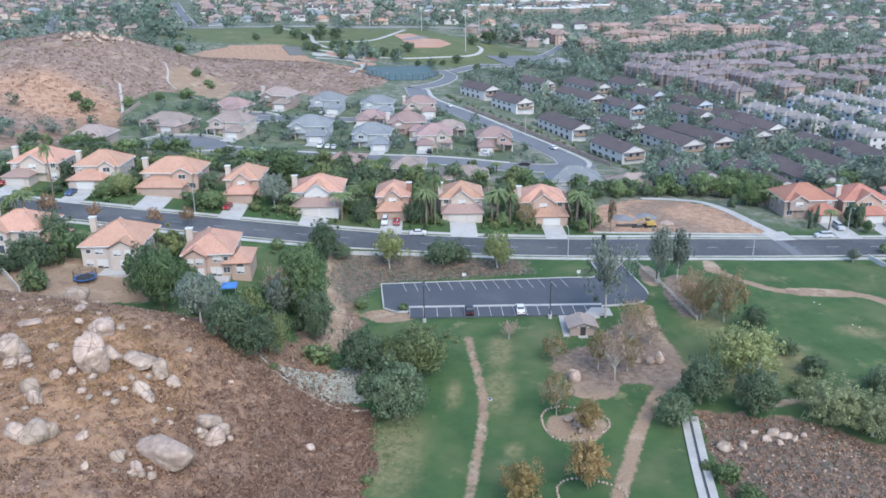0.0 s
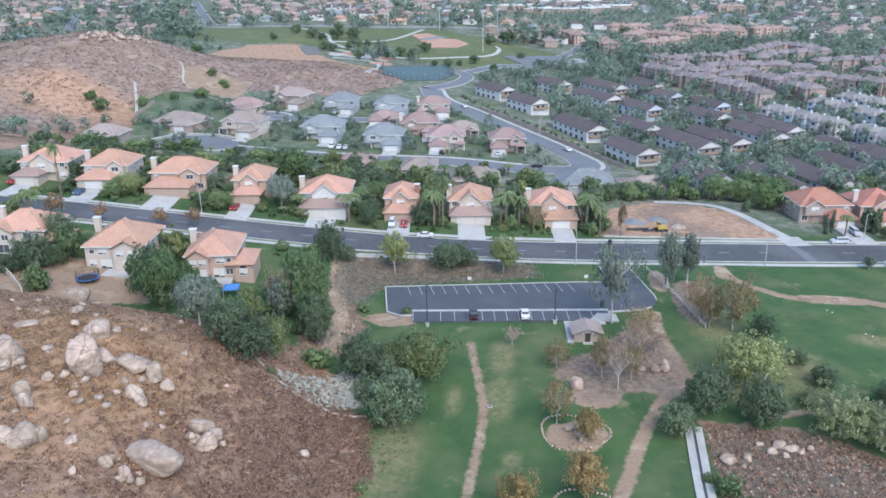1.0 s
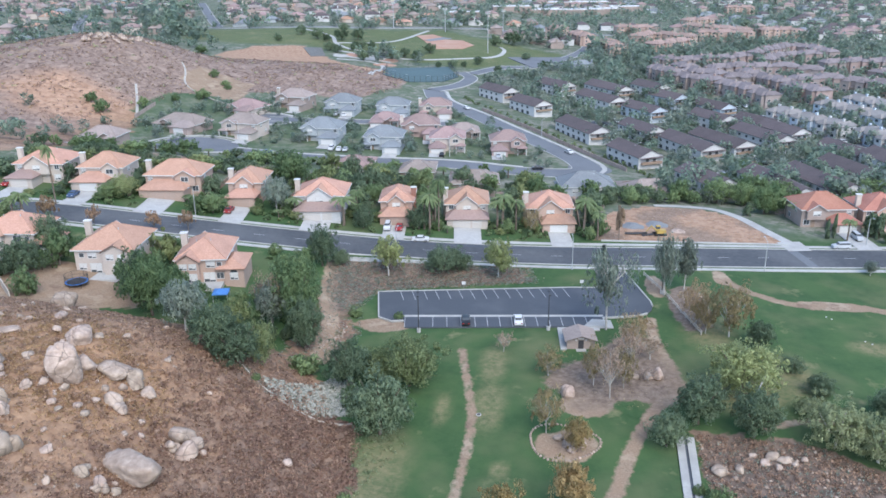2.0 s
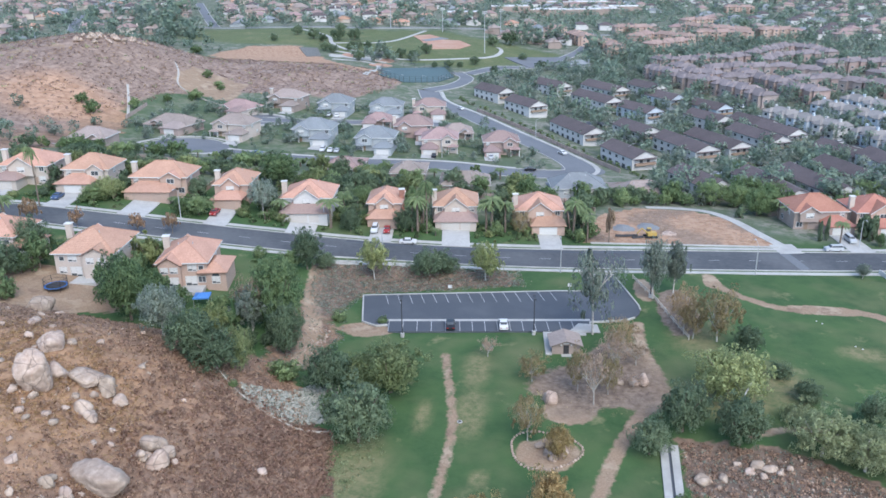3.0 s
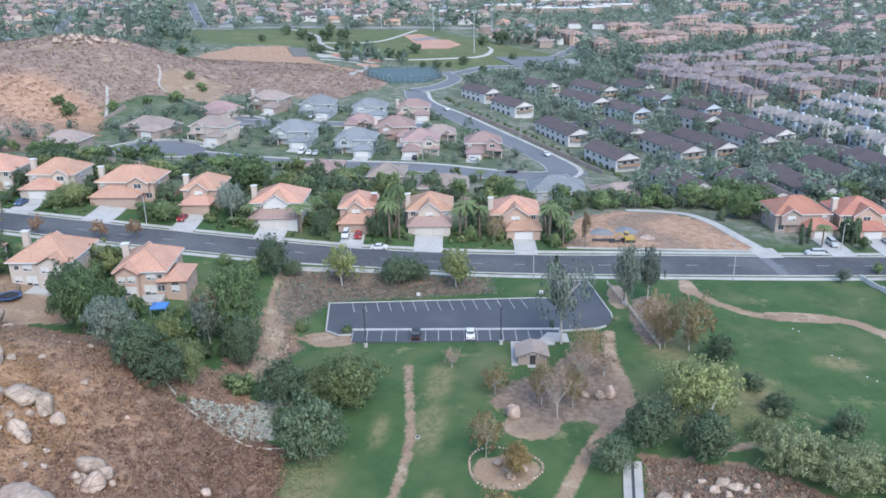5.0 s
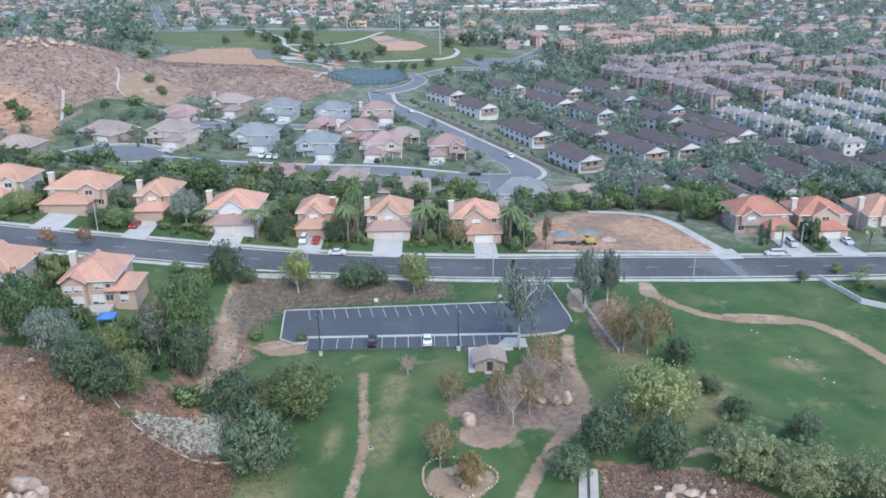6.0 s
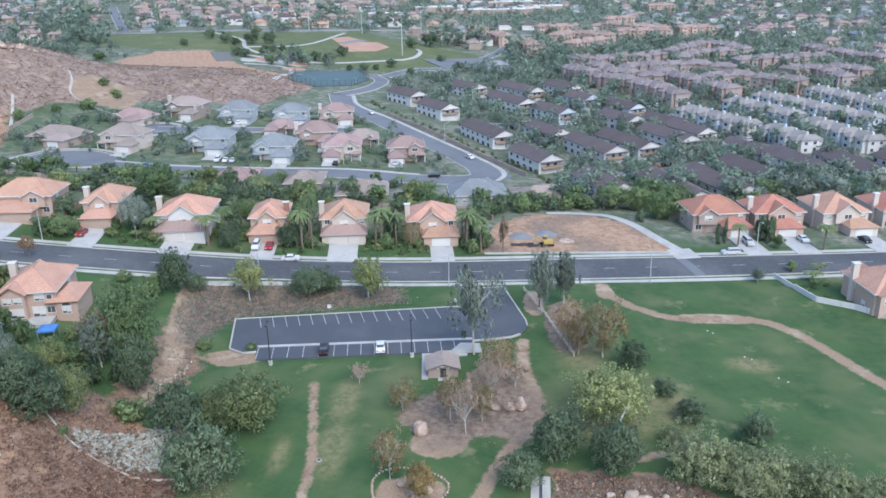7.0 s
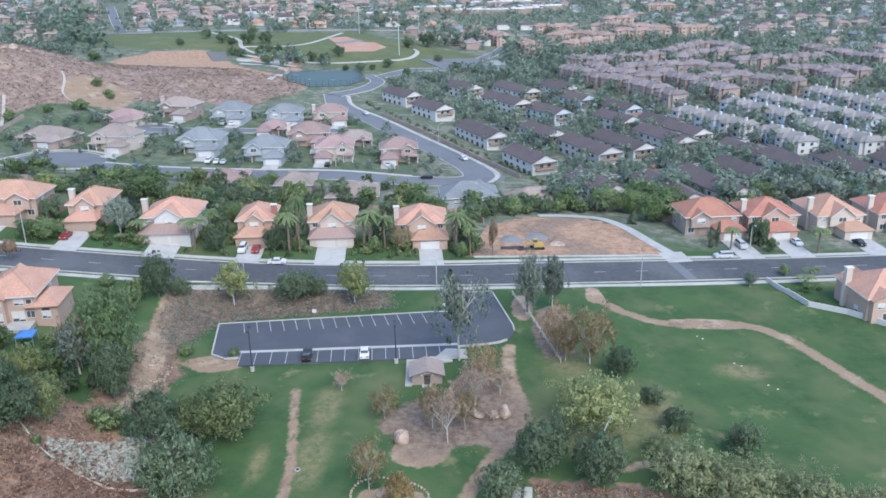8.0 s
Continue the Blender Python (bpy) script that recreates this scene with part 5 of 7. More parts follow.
for x, y, a, b, h in ((-40.0, -52.8, 1.5, 1.3, 1.4), (-30.2, -53.2, 1.3, 1.1, 1.1), (-33.1, -58.3, 1.4, 1.2, 1.3), (-31.7, -59.0, 1.1, 0.9, 0.9), (-52.4, -59.9, 1.1, 1.0, 1.0), (-50.7, -58.8, 1.0, 0.8, 0.8), (-49.0, -53.6, 1.0, 0.8, 0.6), (-44.4, -61.5, 1.0, 0.9, 0.9), (-45.4, -66.2, 1.6, 1.3, 1.5), (-43.8, -68.1, 1.3, 1.1, 1.2), (-42.2, -76.0, 1.5, 1.4, 1.5), (-39.8, -75.7, 1.9, 1.5, 1.7), (-38.3, -73.9, 1.0, 1.0, 1.5), (-35.3, -72.3, 1.1, 0.7, 0.5), (-56.8, -46.8, 2.1, 1.2, 0.6), (-56.2, -42.3, 1.0, 0.6, 0.4), (-51.9, -39.7, 1.4, 0.9, 0.6)):
    boulder(x, y, a, b, h)
for x, y, a, b, h in ((-22.8, -58.6, 1.9, 1.5, 1.5), (-20.6, -58.3, 1.2, 1.1, 1.2), (-21.1, -61.0, 2.1, 1.4, 1.2), (-23.5, -61.3, 0.8, 0.8, 0.8), (-19.3, -59.3, 0.6, 0.5, 0.6), (-29.9, -73.3, 1.2, 1.0, 1.0), (-27.3, -74.0, 0.9, 0.8, 1.0), (-26.3, -74.2, 0.8, 0.7, 0.7), (-25.1, -73.8, 0.8, 0.6, 0.8), (-32.4, -77.1, 0.6, 0.5, 0.6), (-36.5, -61.7, 0.7, 0.6, 0.6), (-38.3, -64.0, 0.8, 0.5, 0.4), (-34.9, -62.7, 0.8, 0.6, 0.6), (-28.5, -59.3, 0.6, 0.5, 0.4), (-27.3, -62.1, 0.6, 0.5, 0.5), (-39.8, -63.2, 0.7, 0.6, 0.6), (-42.4, -44.6, 0.9, 0.6, 0.5), (-8.6, -53.3, 1.0, 0.7, 0.7)):
    boulder(x, y, a, b, h)
for x, y, a, b, h in ((35.0, -23.8, 1.5, 1.2, 1.5), (51.6, -16.0, 1.6, 1.2, 1.2), (49.6, -16.4, 1.0, 0.9, 0.7), (47.2, -16.2, 1.1, 0.9, 0.6), (45.8, -15.0, 0.8, 0.7, 0.5), (33.2, -37.6, 0.9, 0.8, 0.7), (34.8, -39.0, 1.2, 0.9, 0.8), (37.2, -39.0, 0.8, 0.7, 0.9), (35.6, -40.6, 0.9, 0.7, 0.6), (58.6, -43.8, 1.4, 1.1, 1.0), (61.6, -43.0, 0.8, 0.7, 0.7), (60.6, -45.0, 0.6, 0.5, 0.4), (67.2, -38.8, 1.3, 0.9, 0.8), (69.0, -39.6, 1.5, 0.9, 0.6), (66.0, -40.6, 0.9, 0.7, 0.4), (64.4, -38.8, 0.7, 0.6, 0.4), (70.6, -40.4, 0.9, 0.6, 0.5), (67.8, -41.6, 0.7, 0.5, 0.4), (72.4, -39.0, 0.6, 0.5, 0.4)):
    boulder(x, y, a, b, h, 0, "pale granite boulder set on bare earth", group="boulders in the park")


cluster_rng = random.Random(15)
for cx, cy, n_, rad in ((-42, -59.5, 5, 2.4), (-35, -54.5, 4, 4.5), (-31, -53, 3, 2.5), (-52, -59, 7, 3.5), (-44, -66.5, 3, 2), (-21.8, -60.4, 4, 2.4), (-27.5, -73.5, 6, 3), (-62, -24, 3, 3), (-55, -40, 5, 6), (-33, -59, 2, 2)):
    for _ in range(n_):
        s = cluster_rng.uniform(0.3, 0.8)
        boulder(cx + cluster_rng.gauss(0, rad * 0.55), cy + cluster_rng.gauss(0, rad * 0.45), s, s * cluster_rng.uniform(0.65, 1), s * cluster_rng.uniform(0.55, 1))


def hill1(x, y):
    return s1(6, -52, x) * s1(-10, -48, y)


rng = random.Random(5)
n = 0
while n < 46:
    x, y = rng.uniform(-75, 0), rng.uniform(-95, -18)
    if hill1(x, y) > 0.35 + 0.5 * rng.random():
        s = rng.uniform(0.3, 0.85)
        boulder(x, y, s, s * rng.uniform(0.7, 1), s * rng.uniform(0.6, 0.9))
        n += 1


crest_rng = random.Random(8)
for _ in range(34):
    u = crest_rng.random()
    x, y = -200 + 14 * u + crest_rng.gauss(0, 3), 236 + 30 * u + crest_rng.gauss(0, 4)
    s = crest_rng.uniform(0.7, 1.9)
    boulder(x, y, s, s * crest_rng.uniform(0.7, 1), s * crest_rng.uniform(0.6, 0.9), 0, "pale rock on the crest of the far hill", group="rocks on the far hill")


def stones(count, pick, lo, hi, seed):
    """Many small rough stones as one mesh."""
    rng = random.Random(seed)
    bm = bmesh.new()
    bmesh.ops.create_icosphere(bm, subdivisions=1, radius=1.0)
    base = [v.co.copy() for v in bm.verts]
    faces = [[v.index for v in f.verts] for f in bm.faces]
    bm.free()
    b = Build()
    while count:
        x, y = pick(rng)
        if x is None:
            continue
        count -= 1
        s = rng.uniform(lo, hi)
        z = gz(x, y)
        b.add([(x + c.x * s * rng.uniform(0.7, 1.2), y + c.y * s * rng.uniform(0.7, 1.2), z + s * 0.2 + c.z * s * rng.uniform(0.45, 0.8)) for c in base], faces)
    return b


def on_hill(rng):
    x, y = rng.uniform(-85, 2), rng.uniform(-105, -16)
    return (x, y) if hill1(x, y) > 0.25 + 0.7 * rng.random() else (None, None)


def in_poly(poly):
    xs_, ys_ = [p[0] for p in poly], [p[1] for p in poly]

    def pick(rng):
        x, y = rng.uniform(min(xs_), max(xs_)), rng.uniform(min(ys_), max(ys_))
        return (x, y) if within(x, y, poly) else (None, None)
    return pick


tagged(new("small_stones", stones(520, on_hill, 0.1, 0.34, 2).data("small_stones", M["rock"])), "scattered small granite stones on the slope", "stones", kind="stuff")
RIPRAP = [(-19, -34.5), (-12, -30), (-7, -21), (-4, -26), (-3, -36), (-8, -39.5), (-16, -39)]
tagged(new("riprap_stones", stones(1500, in_poly(RIPRAP), 0.14, 0.42, 3).data("riprap_stones", M["riprap"])), "white rubble stones lining a gully", "stones", kind="stuff")
tagged(new("gully_stones", stones(130, in_poly([(-17, 0), (-12, -2), (-11, -18), (-15, -22)]), 0.12, 0.4, 6).data("gully_stones", M["rock"])), "loose stones along the dirt gully", "stones", kind="stuff")
tagged(new("rubble_stones", stones(420, in_poly([(56, -35), (75, -36), (104, -56), (110, -90), (57, -75)]), 0.1, 0.4, 7).data("rubble_stones", M["rock"])), "loose stones among dry brush", "stones", kind="stuff")
tagged(new("bank_stones", stones(220, in_poly([(-22, 33), (28, 38.5), (30, 28), (-9, 20.5), (-13, 9), (-20, 14)]), 0.06, 0.18, 8).data("bank_stones", M["rock"])), "small stones and mulch on the bank", "stones", kind="stuff")


def tufts(count, pick, lo, hi, cards, seed, material, flatness=0.6):
    """Many low tufts of leaves as one mesh."""
    rr, nr = random.Random(seed), np.random.default_rng(seed)
    pts, size, out = [], [], []
    while count:
        x, y = pick(rr)
        if x is None:
            continue
        count -= 1
        s = rr.uniform(lo, hi)
        dirs = rand_dirs(nr, cards)
        dirs[:, 2] = np.abs(dirs[:, 2])
        q = dirs * nr.uniform(0.4, 1, (cards, 1)) * s
        q[:, 2] *= flatness
        out.append(dirs)
        pts.append(q + np.array([x, y, gz(x, y) + 0.05]))
        size += [s * 0.24] * cards
    out = unit(np.concatenate(out) + np.array([0, 0, 0.7]) + nr.normal(0, 0.25, (len(size), 3)))
    vs, fs = leaf_cards(nr, np.concatenate(pts), np.array(size)[:, None], 0.5, out)
    return leaf_mesh("tufts", material, vs, fs, out)


def on_hill_low(rng):
    x, y = rng.uniform(-90, 5), rng.uniform(-110, -14)
    h = max(hill1(x, y), 0.11 if x < 0.5 and y < -40 else 0)
    return (x, y) if h > 0.10 and rng.random() > 0.65 * h * (0.5 + 0.5 * math.sin(x * 0.23 + math.sin(y * 0.2) * 2)) else (None, None)


def dark_at(rng):
    x, y = rng.uniform(-46, 3), rng.uniform(-100, -24)
    edge = [(-46, -18), (-38, -20), (-27, -29), (-20, -36), (-8, -38.5), (-1.5, -38.5), (2, -53), (0, -100), (-46, -100)]
    return (x, y) if within(x, y, edge) and rng.random() < s1(-44, -8, x) ** 1.3 else (None, None)


def hill2_at(rng):
    x, y = rng.uniform(-260, -60), rng.uniform(140, 400)
    if far_hill_share(x, y, math.exp) < 0.16 or not (y > 225 or x < -145):
        return None, None
    bare = within(x, y, CUT) or within(x, y, SANDY)
    return (None, None) if bare or rng.random() < 0.5 * math.sin(x * 0.2 + 2 * math.sin(y * 0.13)) else (x, y)


tagged(new("dry_brush", tufts(13500, on_hill_low, 0.22, 0.85, 12, 11, M["brushleaf"], 0.75)), "dry brown brush covering the hillside", "brush", kind="stuff")
tagged(new("dry_brush", tufts(5200, hill2_at, 0.5, 1.5, 9, 12, M["scrubleaf"])), "dry brown brush on the far hill", "brush", kind="stuff")
tagged(new("dry_brush", tufts(6200, in_poly([(56, -34), (75, -35), (104, -52), (125, -62), (112, -95), (56, -90)]), 0.25, 0.8, 12, 13, M["brushleaf"])), "dry brown brush below the trees", "brush", kind="stuff")
tagged(new("golden_grass", tufts(2600, in_poly([(-58, -40), (-46, -40), (-30, -48), (-25, -56), (-30, -64), (-44, -68), (-58, -62)]), 0.18, 0.6, 10, 48, M["straw"])), "golden dry grass round the granite outcrops", "grass", kind="stuff")
tagged(new("dark_brush", tufts(6000, dark_at, 0.25, 0.85, 12, 47, M["darkbrush"], 0.75)), "dark brown brush at the foot of the hill", "brush", kind="stuff")
tagged(new("dry_straw", tufts(2200, hill2_at, 0.4, 1.2, 7, 45, M["straw"])), "pale dry straw on the far hill", "grass", kind="stuff")
tagged(new("hill_shrubs", tufts(170, hill2_at, 0.7, 1.5, 14, 46, M["olive"], 0.9)), "scattered green shrubs on the far hill", "shrubs", kind="stuff")
tagged(new("grey_weeds", tufts(1500, in_poly([(56, -34), (75, -35), (104, -52), (112, -80), (56, -80)]), 0.2, 0.6, 10, 44, M["greyleaf"])), "grey dry weeds among the brush", "weeds", kind="stuff")
tagged(new("dry_straw", tufts(5200, on_hill, 0.18, 0.6, 9, 18, M["straw"])), "pale dry straw between the boulders", "grass", kind="stuff")
tagged(new("dry_straw", tufts(2200, in_poly(RIPRAP + [(-22, -38), (-24, -33)]), 0.12, 0.4, 9, 19, M["greyleaf"])), "grey weeds growing through the rubble", "weeds", kind="stuff")
tagged(new("green_weeds", tufts(2600, in_poly([(-24, 33), (26, 37), (28, 28), (-9, 19.5), (-12, 4), (-20, 10)]), 0.2, 0.6, 8, 14, M["greyleaf"])), "low grey-green weeds on the bank", "weeds", kind="stuff")
tagged(new("dry_brush", tufts(2000, in_poly([(-24, 33), (26, 37), (28, 28), (-9, 19.5), (-12, 4), (-20, 10)]), 0.15, 0.45, 7, 15, M["brushleaf"])), "dry brush and mulch on the bank", "brush", kind="stuff")
tagged(new("fallen_leaves", tufts(900, in_poly([(32, -28), (56, -26), (55, -2), (44, 0), (30, -14)]), 0.08, 0.22, 6, 16, M["autumn"], 0.2)), "fallen brown leaves under the bare trees", "leaves", kind="stuff")
tagged(new("dry_grass", tufts(260, in_poly([(1, -60), (8, -42), (6, -36), (-1, -40)]), 0.2, 0.6, 8, 17, M["willow"])), "pale weedy grass at the foot of the hill", "grass", kind="stuff")


tagged(new("clods", stones(420, in_poly(FIELD), 0.06, 0.24, 27).data("clods", M["rock"])), "loose clods and stones on the bare lot", "stones", kind="stuff")
tagged(new("dry_weeds", tufts(500, in_poly(FIELD), 0.1, 0.35, 8, 28, M["straw"])), "sparse dry weeds on the bare lot", "weeds", kind="stuff")
tagged(new("dry_weeds", tufts(700, in_poly([(-23, 30), (-14, 22), (-10, 4), (-8, -4), (-11, -20), (-19, -30), (-23, -10)]), 0.15, 0.5, 10, 29, M["greyleaf"])), "grey-green weeds along the gully", "weeds", kind="stuff")


# ---- park things ----
def ring_of_stones(cx, cy, rx, ry, count, label):
    top = thing("garden_bed", cx, cy, gz(cx, cy), 0, label, "garden bed")
    for i in range(count):
        a = 2 * math.pi * i / count
        k = 1 + 0.08 * math.sin(3 * a + 1)
        x, y = rx * k * math.cos(a), ry * k * math.sin(a)
        ob = part("edging_stone", BOULDERS[i % 6], None, top)
        ob.matrix_basis = pose(x, y, gz(cx + x, cy + y) - gz(cx, cy) + 0.08, 0, 0, i * 47) @ Matrix.Diagonal((0.27, 0.2, 0.2, 1))


ring_of_stones(-31.0, 22.5, 3.0, 2.2, 30, "round lawn bed ringed with white stones")
ring_of_stones(34.0, -38.4, 5.8, 5.0, 54, "earth bed ringed with small white stones")
ring_of_stones(35.6, -58.0, 5.2, 4.6, 46, "earth bed ringed with stones under an autumn tree")


def shed(x, y, turn):
    top = thing("park_restroom", x, y, gz(x, y), turn, "small tan block restroom with a low gabled roof", "shed")
    w, d, h = 5.6, 4.6, 2.15
    b = Build().box(-w / 2, w / 2, 0, d, -0.5, h)
    b.add([(-w / 2, 0, h), (w / 2, 0, h), (0, 0, h + 0.95), (-w / 2, d, h), (w / 2, d, h), (0, d, h + 0.95)], [(0, 1, 2), (4, 3, 5)])
    part("wall", b, M["wall_tan"], top)
    for s in (-1, 1):
        r = Build()
        vs = [(0, -0.7, h + 1.05), (0, d + 0.5, h + 1.05), (s * (w / 2 + 0.5), d + 0.5, h - 0.08), (s * (w / 2 + 0.5), -0.7, h - 0.08)]
        r.add(vs + [(p[0], p[1], p[2] - 0.14) for p in vs], [(0, 1, 2, 3), (7, 6, 5, 4), (0, 3, 7, 4), (1, 0, 4, 5), (2, 1, 5, 6), (3, 2, 6, 7)])
        part("roof_slope", r, M["roof_tan"], top)
    # Dark panel stands for the doorway's inner shade; the wall is not cut.
    part("door", Build().box(-0.55, 0.55, -0.06, 0.05, 0, 1.95), M["dark"], top, "dark panel standing for the shaded open doorway")
    for s in (-1, 1):
        lamp = part("wall_lamp", Build().box(s * 1.0 - 0.16, s * 1.0 + 0.16, -0.22, 0, 1.9, 2.15), M["trim"], top)
    part("step", Build().box(-1, 1, -1.2, 0, -0.3, 0.06), M["concrete"], top)
    part("plaque", Build().box(-0.6, 0.6, -0.05, 0, 2.2, 2.42), M["trim"], top)


shed(37.4, -5.6, 7)


def lot_lamp(x, y, h, label="dark steel parking-lot lamp on a concrete base"):
    top = thing("street_lamp", x, y, gz(x, y) + 0.05, 7, label, "street lamp", "parking lot lamps")
    part("base", Build().tube((0, 0, -0.4), (0, 0, 0.8), 0.42, 0.42, 14), M["concrete"], top)
    p = part("pole", Build().tube((0, 0, 0.8), (0, 0, h), 0.12, 0.09, 8), M["dark"], top)
    part("arm", Build().box(-0.05, 0.05, -0.9, 0.9, h - 0.12, h - 0.02), M["dark"], top)
    for s in (-1, 1):
        part("lamp_head", Build().box(-0.25, 0.25, s * 1.1 - 0.4, s * 1.1 + 0.4, h - 0.16, h + 0.02), M["dark"], top)


lot_lamp(3.5, -1.5, 8.9)
lot_lamp(30.7, 2.6, 8.6)
lot_lamp(56.6, 25.0, 6.5)


def street_lamp(x, y, turn, h=8.5, material="pole"):
    top = thing("street_lamp", x, y, gz(x, y), turn, "tall grey street lamp with a curved arm", "street lamp", "street lamps")
    part("pole", Build().tube((0, 0, -0.3), (0, 0, h * 0.9), 0.14, 0.08, 8), M[material], top)
    a = Build()
    p = Vector((0, 0, h * 0.9))
    for k in range(1, 6):
        q = Vector((0, -0.45 * k, h * 0.9 + 0.9 * math.sin(k / 5 * 1.6)))
        a.tube(p, q, 0.06, 0.05, 6)
        p = q
    part("arm", a, M[material], top)
    part("lamp_head", Build().box(-0.15, 0.15, p.y - 0.6, p.y + 0.1, p.z - 0.1, p.z + 0.06), M["pole"], top)


for x, y, turn in ((-7.8, 33.6, 180), (-64.8, 44.2, 0), (115.5, 68.0, 0), (36.0, 38.4, 185), (-28, 53.2, 0), (84, 45.0, 187), (62, 176, 120), (-96, 158, 0), (-11, 162, 0), (24, 214, 130)):
    street_lamp(x, y, turn)


def rail_fence(pts, label="weathered wooden rail fence along the path"):
    top = thing("fence", 0, 0, 0, 0, label, "fence")
    line = spline(pts, 2.4)
    for p in line:
        part("post", Build().box(p.x - 0.1, p.x + 0.1, p.y - 0.1, p.y + 0.1, gz(p.x, p.y) - 0.3, gz(p.x, p.y) + 1.15), M["wood"], top)
    for a, b in zip(line, line[1:]):
        for h in (0.5, 0.95):
            part("rail", Build().tube((a.x, a.y, gz(a.x, a.y) + h), (b.x, b.y, gz(b.x, b.y) + h), 0.09, 0.09, 6), M["wood"], top)


rail_fence([(53.6, 37.5), (57.2, 24.5), (59.6, 14.5), (62.4, 3.6)])


def channel(pts):
    top = thing("drain_channel", 0, 0, 0, 0, "pale concrete drainage channel with a dark middle", "drain", kind="structure")
    part("bank", ribbon(pts, 0.62, 0.28, 0.5, 2, -0.85), M["concrete"], top)
    part("bank", ribbon(pts, 0.62, 0.28, 0.5, 2, 0.85), M["concrete"], top)
    part("bed", ribbon(pts, 0.25, 0.1, 0, 2, 0), M["asphalt_new"], top)


channel([(54.2, -35), (53.9, -42), (53.4, -57), (52.6, -95)])


lip = thing("concrete_lip", 0, 0, 0, 0, "low pale concrete lip below the rubble bed", "kerb", kind="structure")
part("edge", ribbon([(-24, -33), (-18, -37.5), (-12, -39.6), (-6, -40.2), (-2, -38.4)], 0.15, 0.2, 0.5, 1, 0, 1.5), M["wood"], lip)


def slab_on_ground(name, poly, material, label, category, lift=0.06, kind="structure"):
    b = Build()
    n_ = len(poly)
    b.add([(x, y, gz(x, y) + lift) for x, y in poly] + [(x, y, gz(x, y) - 0.4) for x, y in poly], [tuple(range(n_))] + [((i + 1) % n_, i, n_ + i, n_ + (i + 1) % n_) for i in range(n_)])
    return tagged(new(name, b.data(name, material)), label, category, kind=kind)


strip = thing("path", 0, 0, 0, 0, "pale concrete access path round the dirt lot", "path", kind="structure")
part("slab", ribbon([(62, 99.5), (70, 100), (80, 97.5), (86, 88), (90.5, 77), (95.5, 66)], 1.5, 0.08, 0.2, 2, 0, 2), M["concrete"], strip)
part("slab", ribbon([(95, 67.5), (96.6, 60.5)], 3.2, 0.12, 0.2, 2, 0, 2), M["concrete"], strip)
part("slab", ribbon([(44, 59.8), (60, 61.4), (94, 65)], 0.35, 0.3, 0.4, 1, 0, 2), M["concrete"], strip)
patch_r = thing("road_patch", 0, 0, 0, 0, "paler worn asphalt patch across the street", "road", kind="structure")
part("patch", ribbon([(94.2, 61.0), (97.4, 50.2)], 1.3, 0.04, 0, 3, 0, 1.5), M["asphalt_old"], patch_r)
part("patch", ribbon([(-20, 46.0), (20, 51.0), (70, 58.0)], 0.8, 0.03, 0, 2, -0.6, 2), M["asphalt_new"], patch_r)


def mound(x, y, r, h, material, label):
    b = Build()
    vs, n_ = [(x, y, gz(x, y) + h)], 18
    for k in (1, 2, 3):
        for i in range(n_):
            a = 2 * math.pi * i / n_
            rr = r * k / 3 * (1 + 0.12 * math.sin(3 * a + k) + 0.07 * math.sin(7 * a))
            px, py = x + rr * math.cos(a), y + rr * math.sin(a)
            vs.append((px, py, gz(px, py) + h * (1 - k / 3) ** 1.1 + (-0.05 if k == 3 else 0)))
    fs = [(0, 1 + i, 1 + (i + 1) % n_) for i in range(n_)]
    for k in range(2):
        fs += [(1 + n_ * k + i, 1 + n_ * (k + 1) + i, 1 + n_ * (k + 1) + (i + 1) % n_, 1 + n_ * k + (i + 1) % n_) for i in range(n_)]
    tagged(new("mound", b.add(vs, fs).data("mound", material, True)), label, "mound", "mounds on the dirt lot")


mound(53.6, 74.5, 3.4, 0.9, M["gravel"], "heap of grey gravel on the dirt lot")
mound(60.6, 77.0, 3.4, 0.8, M["gravel"], "heap of grey gravel on the dirt lot")
mound(66, 72.0, 2.2, 0.6, M["rock"], "low heap of soil on the dirt lot")


def excavator(x, y, turn):
    top = thing("excavator", x, y, gz(x, y), turn, "small yellow excavator parked on the dirt lot", "excavator")
    for s in (-1, 1):
        tb = Build().box(-1.5, 1.5, s * 0.9 - 0.22, s * 0.9 + 0.22, 0.12, 0.62)
        for e in (-1.5, 1.5):
            tb.tube((e, s * 0.9 - 0.22, 0.37), (e, s * 0.9 + 0.22, 0.37), 0.3, 0.3, 10)
        part("track", tb, M["rubber"], top)
    part("body", Build().box(-1.5, 1.0, -0.9, 0.9, 0.7, 1.6), M["yellowpaint"], top)
    cab = part("cab", Build().box(-0.1, 1.0, -0.9, 0.1, 1.6, 2.7), M["yellowpaint"], top)
    part("cab_glass", Build().box(0.05, 1.02, -0.92, 0.12, 1.8, 2.5), M["glass"], cab)
    part("boom", Build().tube((0.9, 0.3, 1.3), (2.6, 0.3, 2.9), 0.2, 0.16, 6).tube((2.6, 0.3, 2.9), (4.0, 0.3, 1.2), 0.15, 0.12, 6), M["yellowpaint"], top)
    part("bucket", Build().box(3.7, 4.5, 0, 0.6, 0.3, 1.1), M["dark"], top)


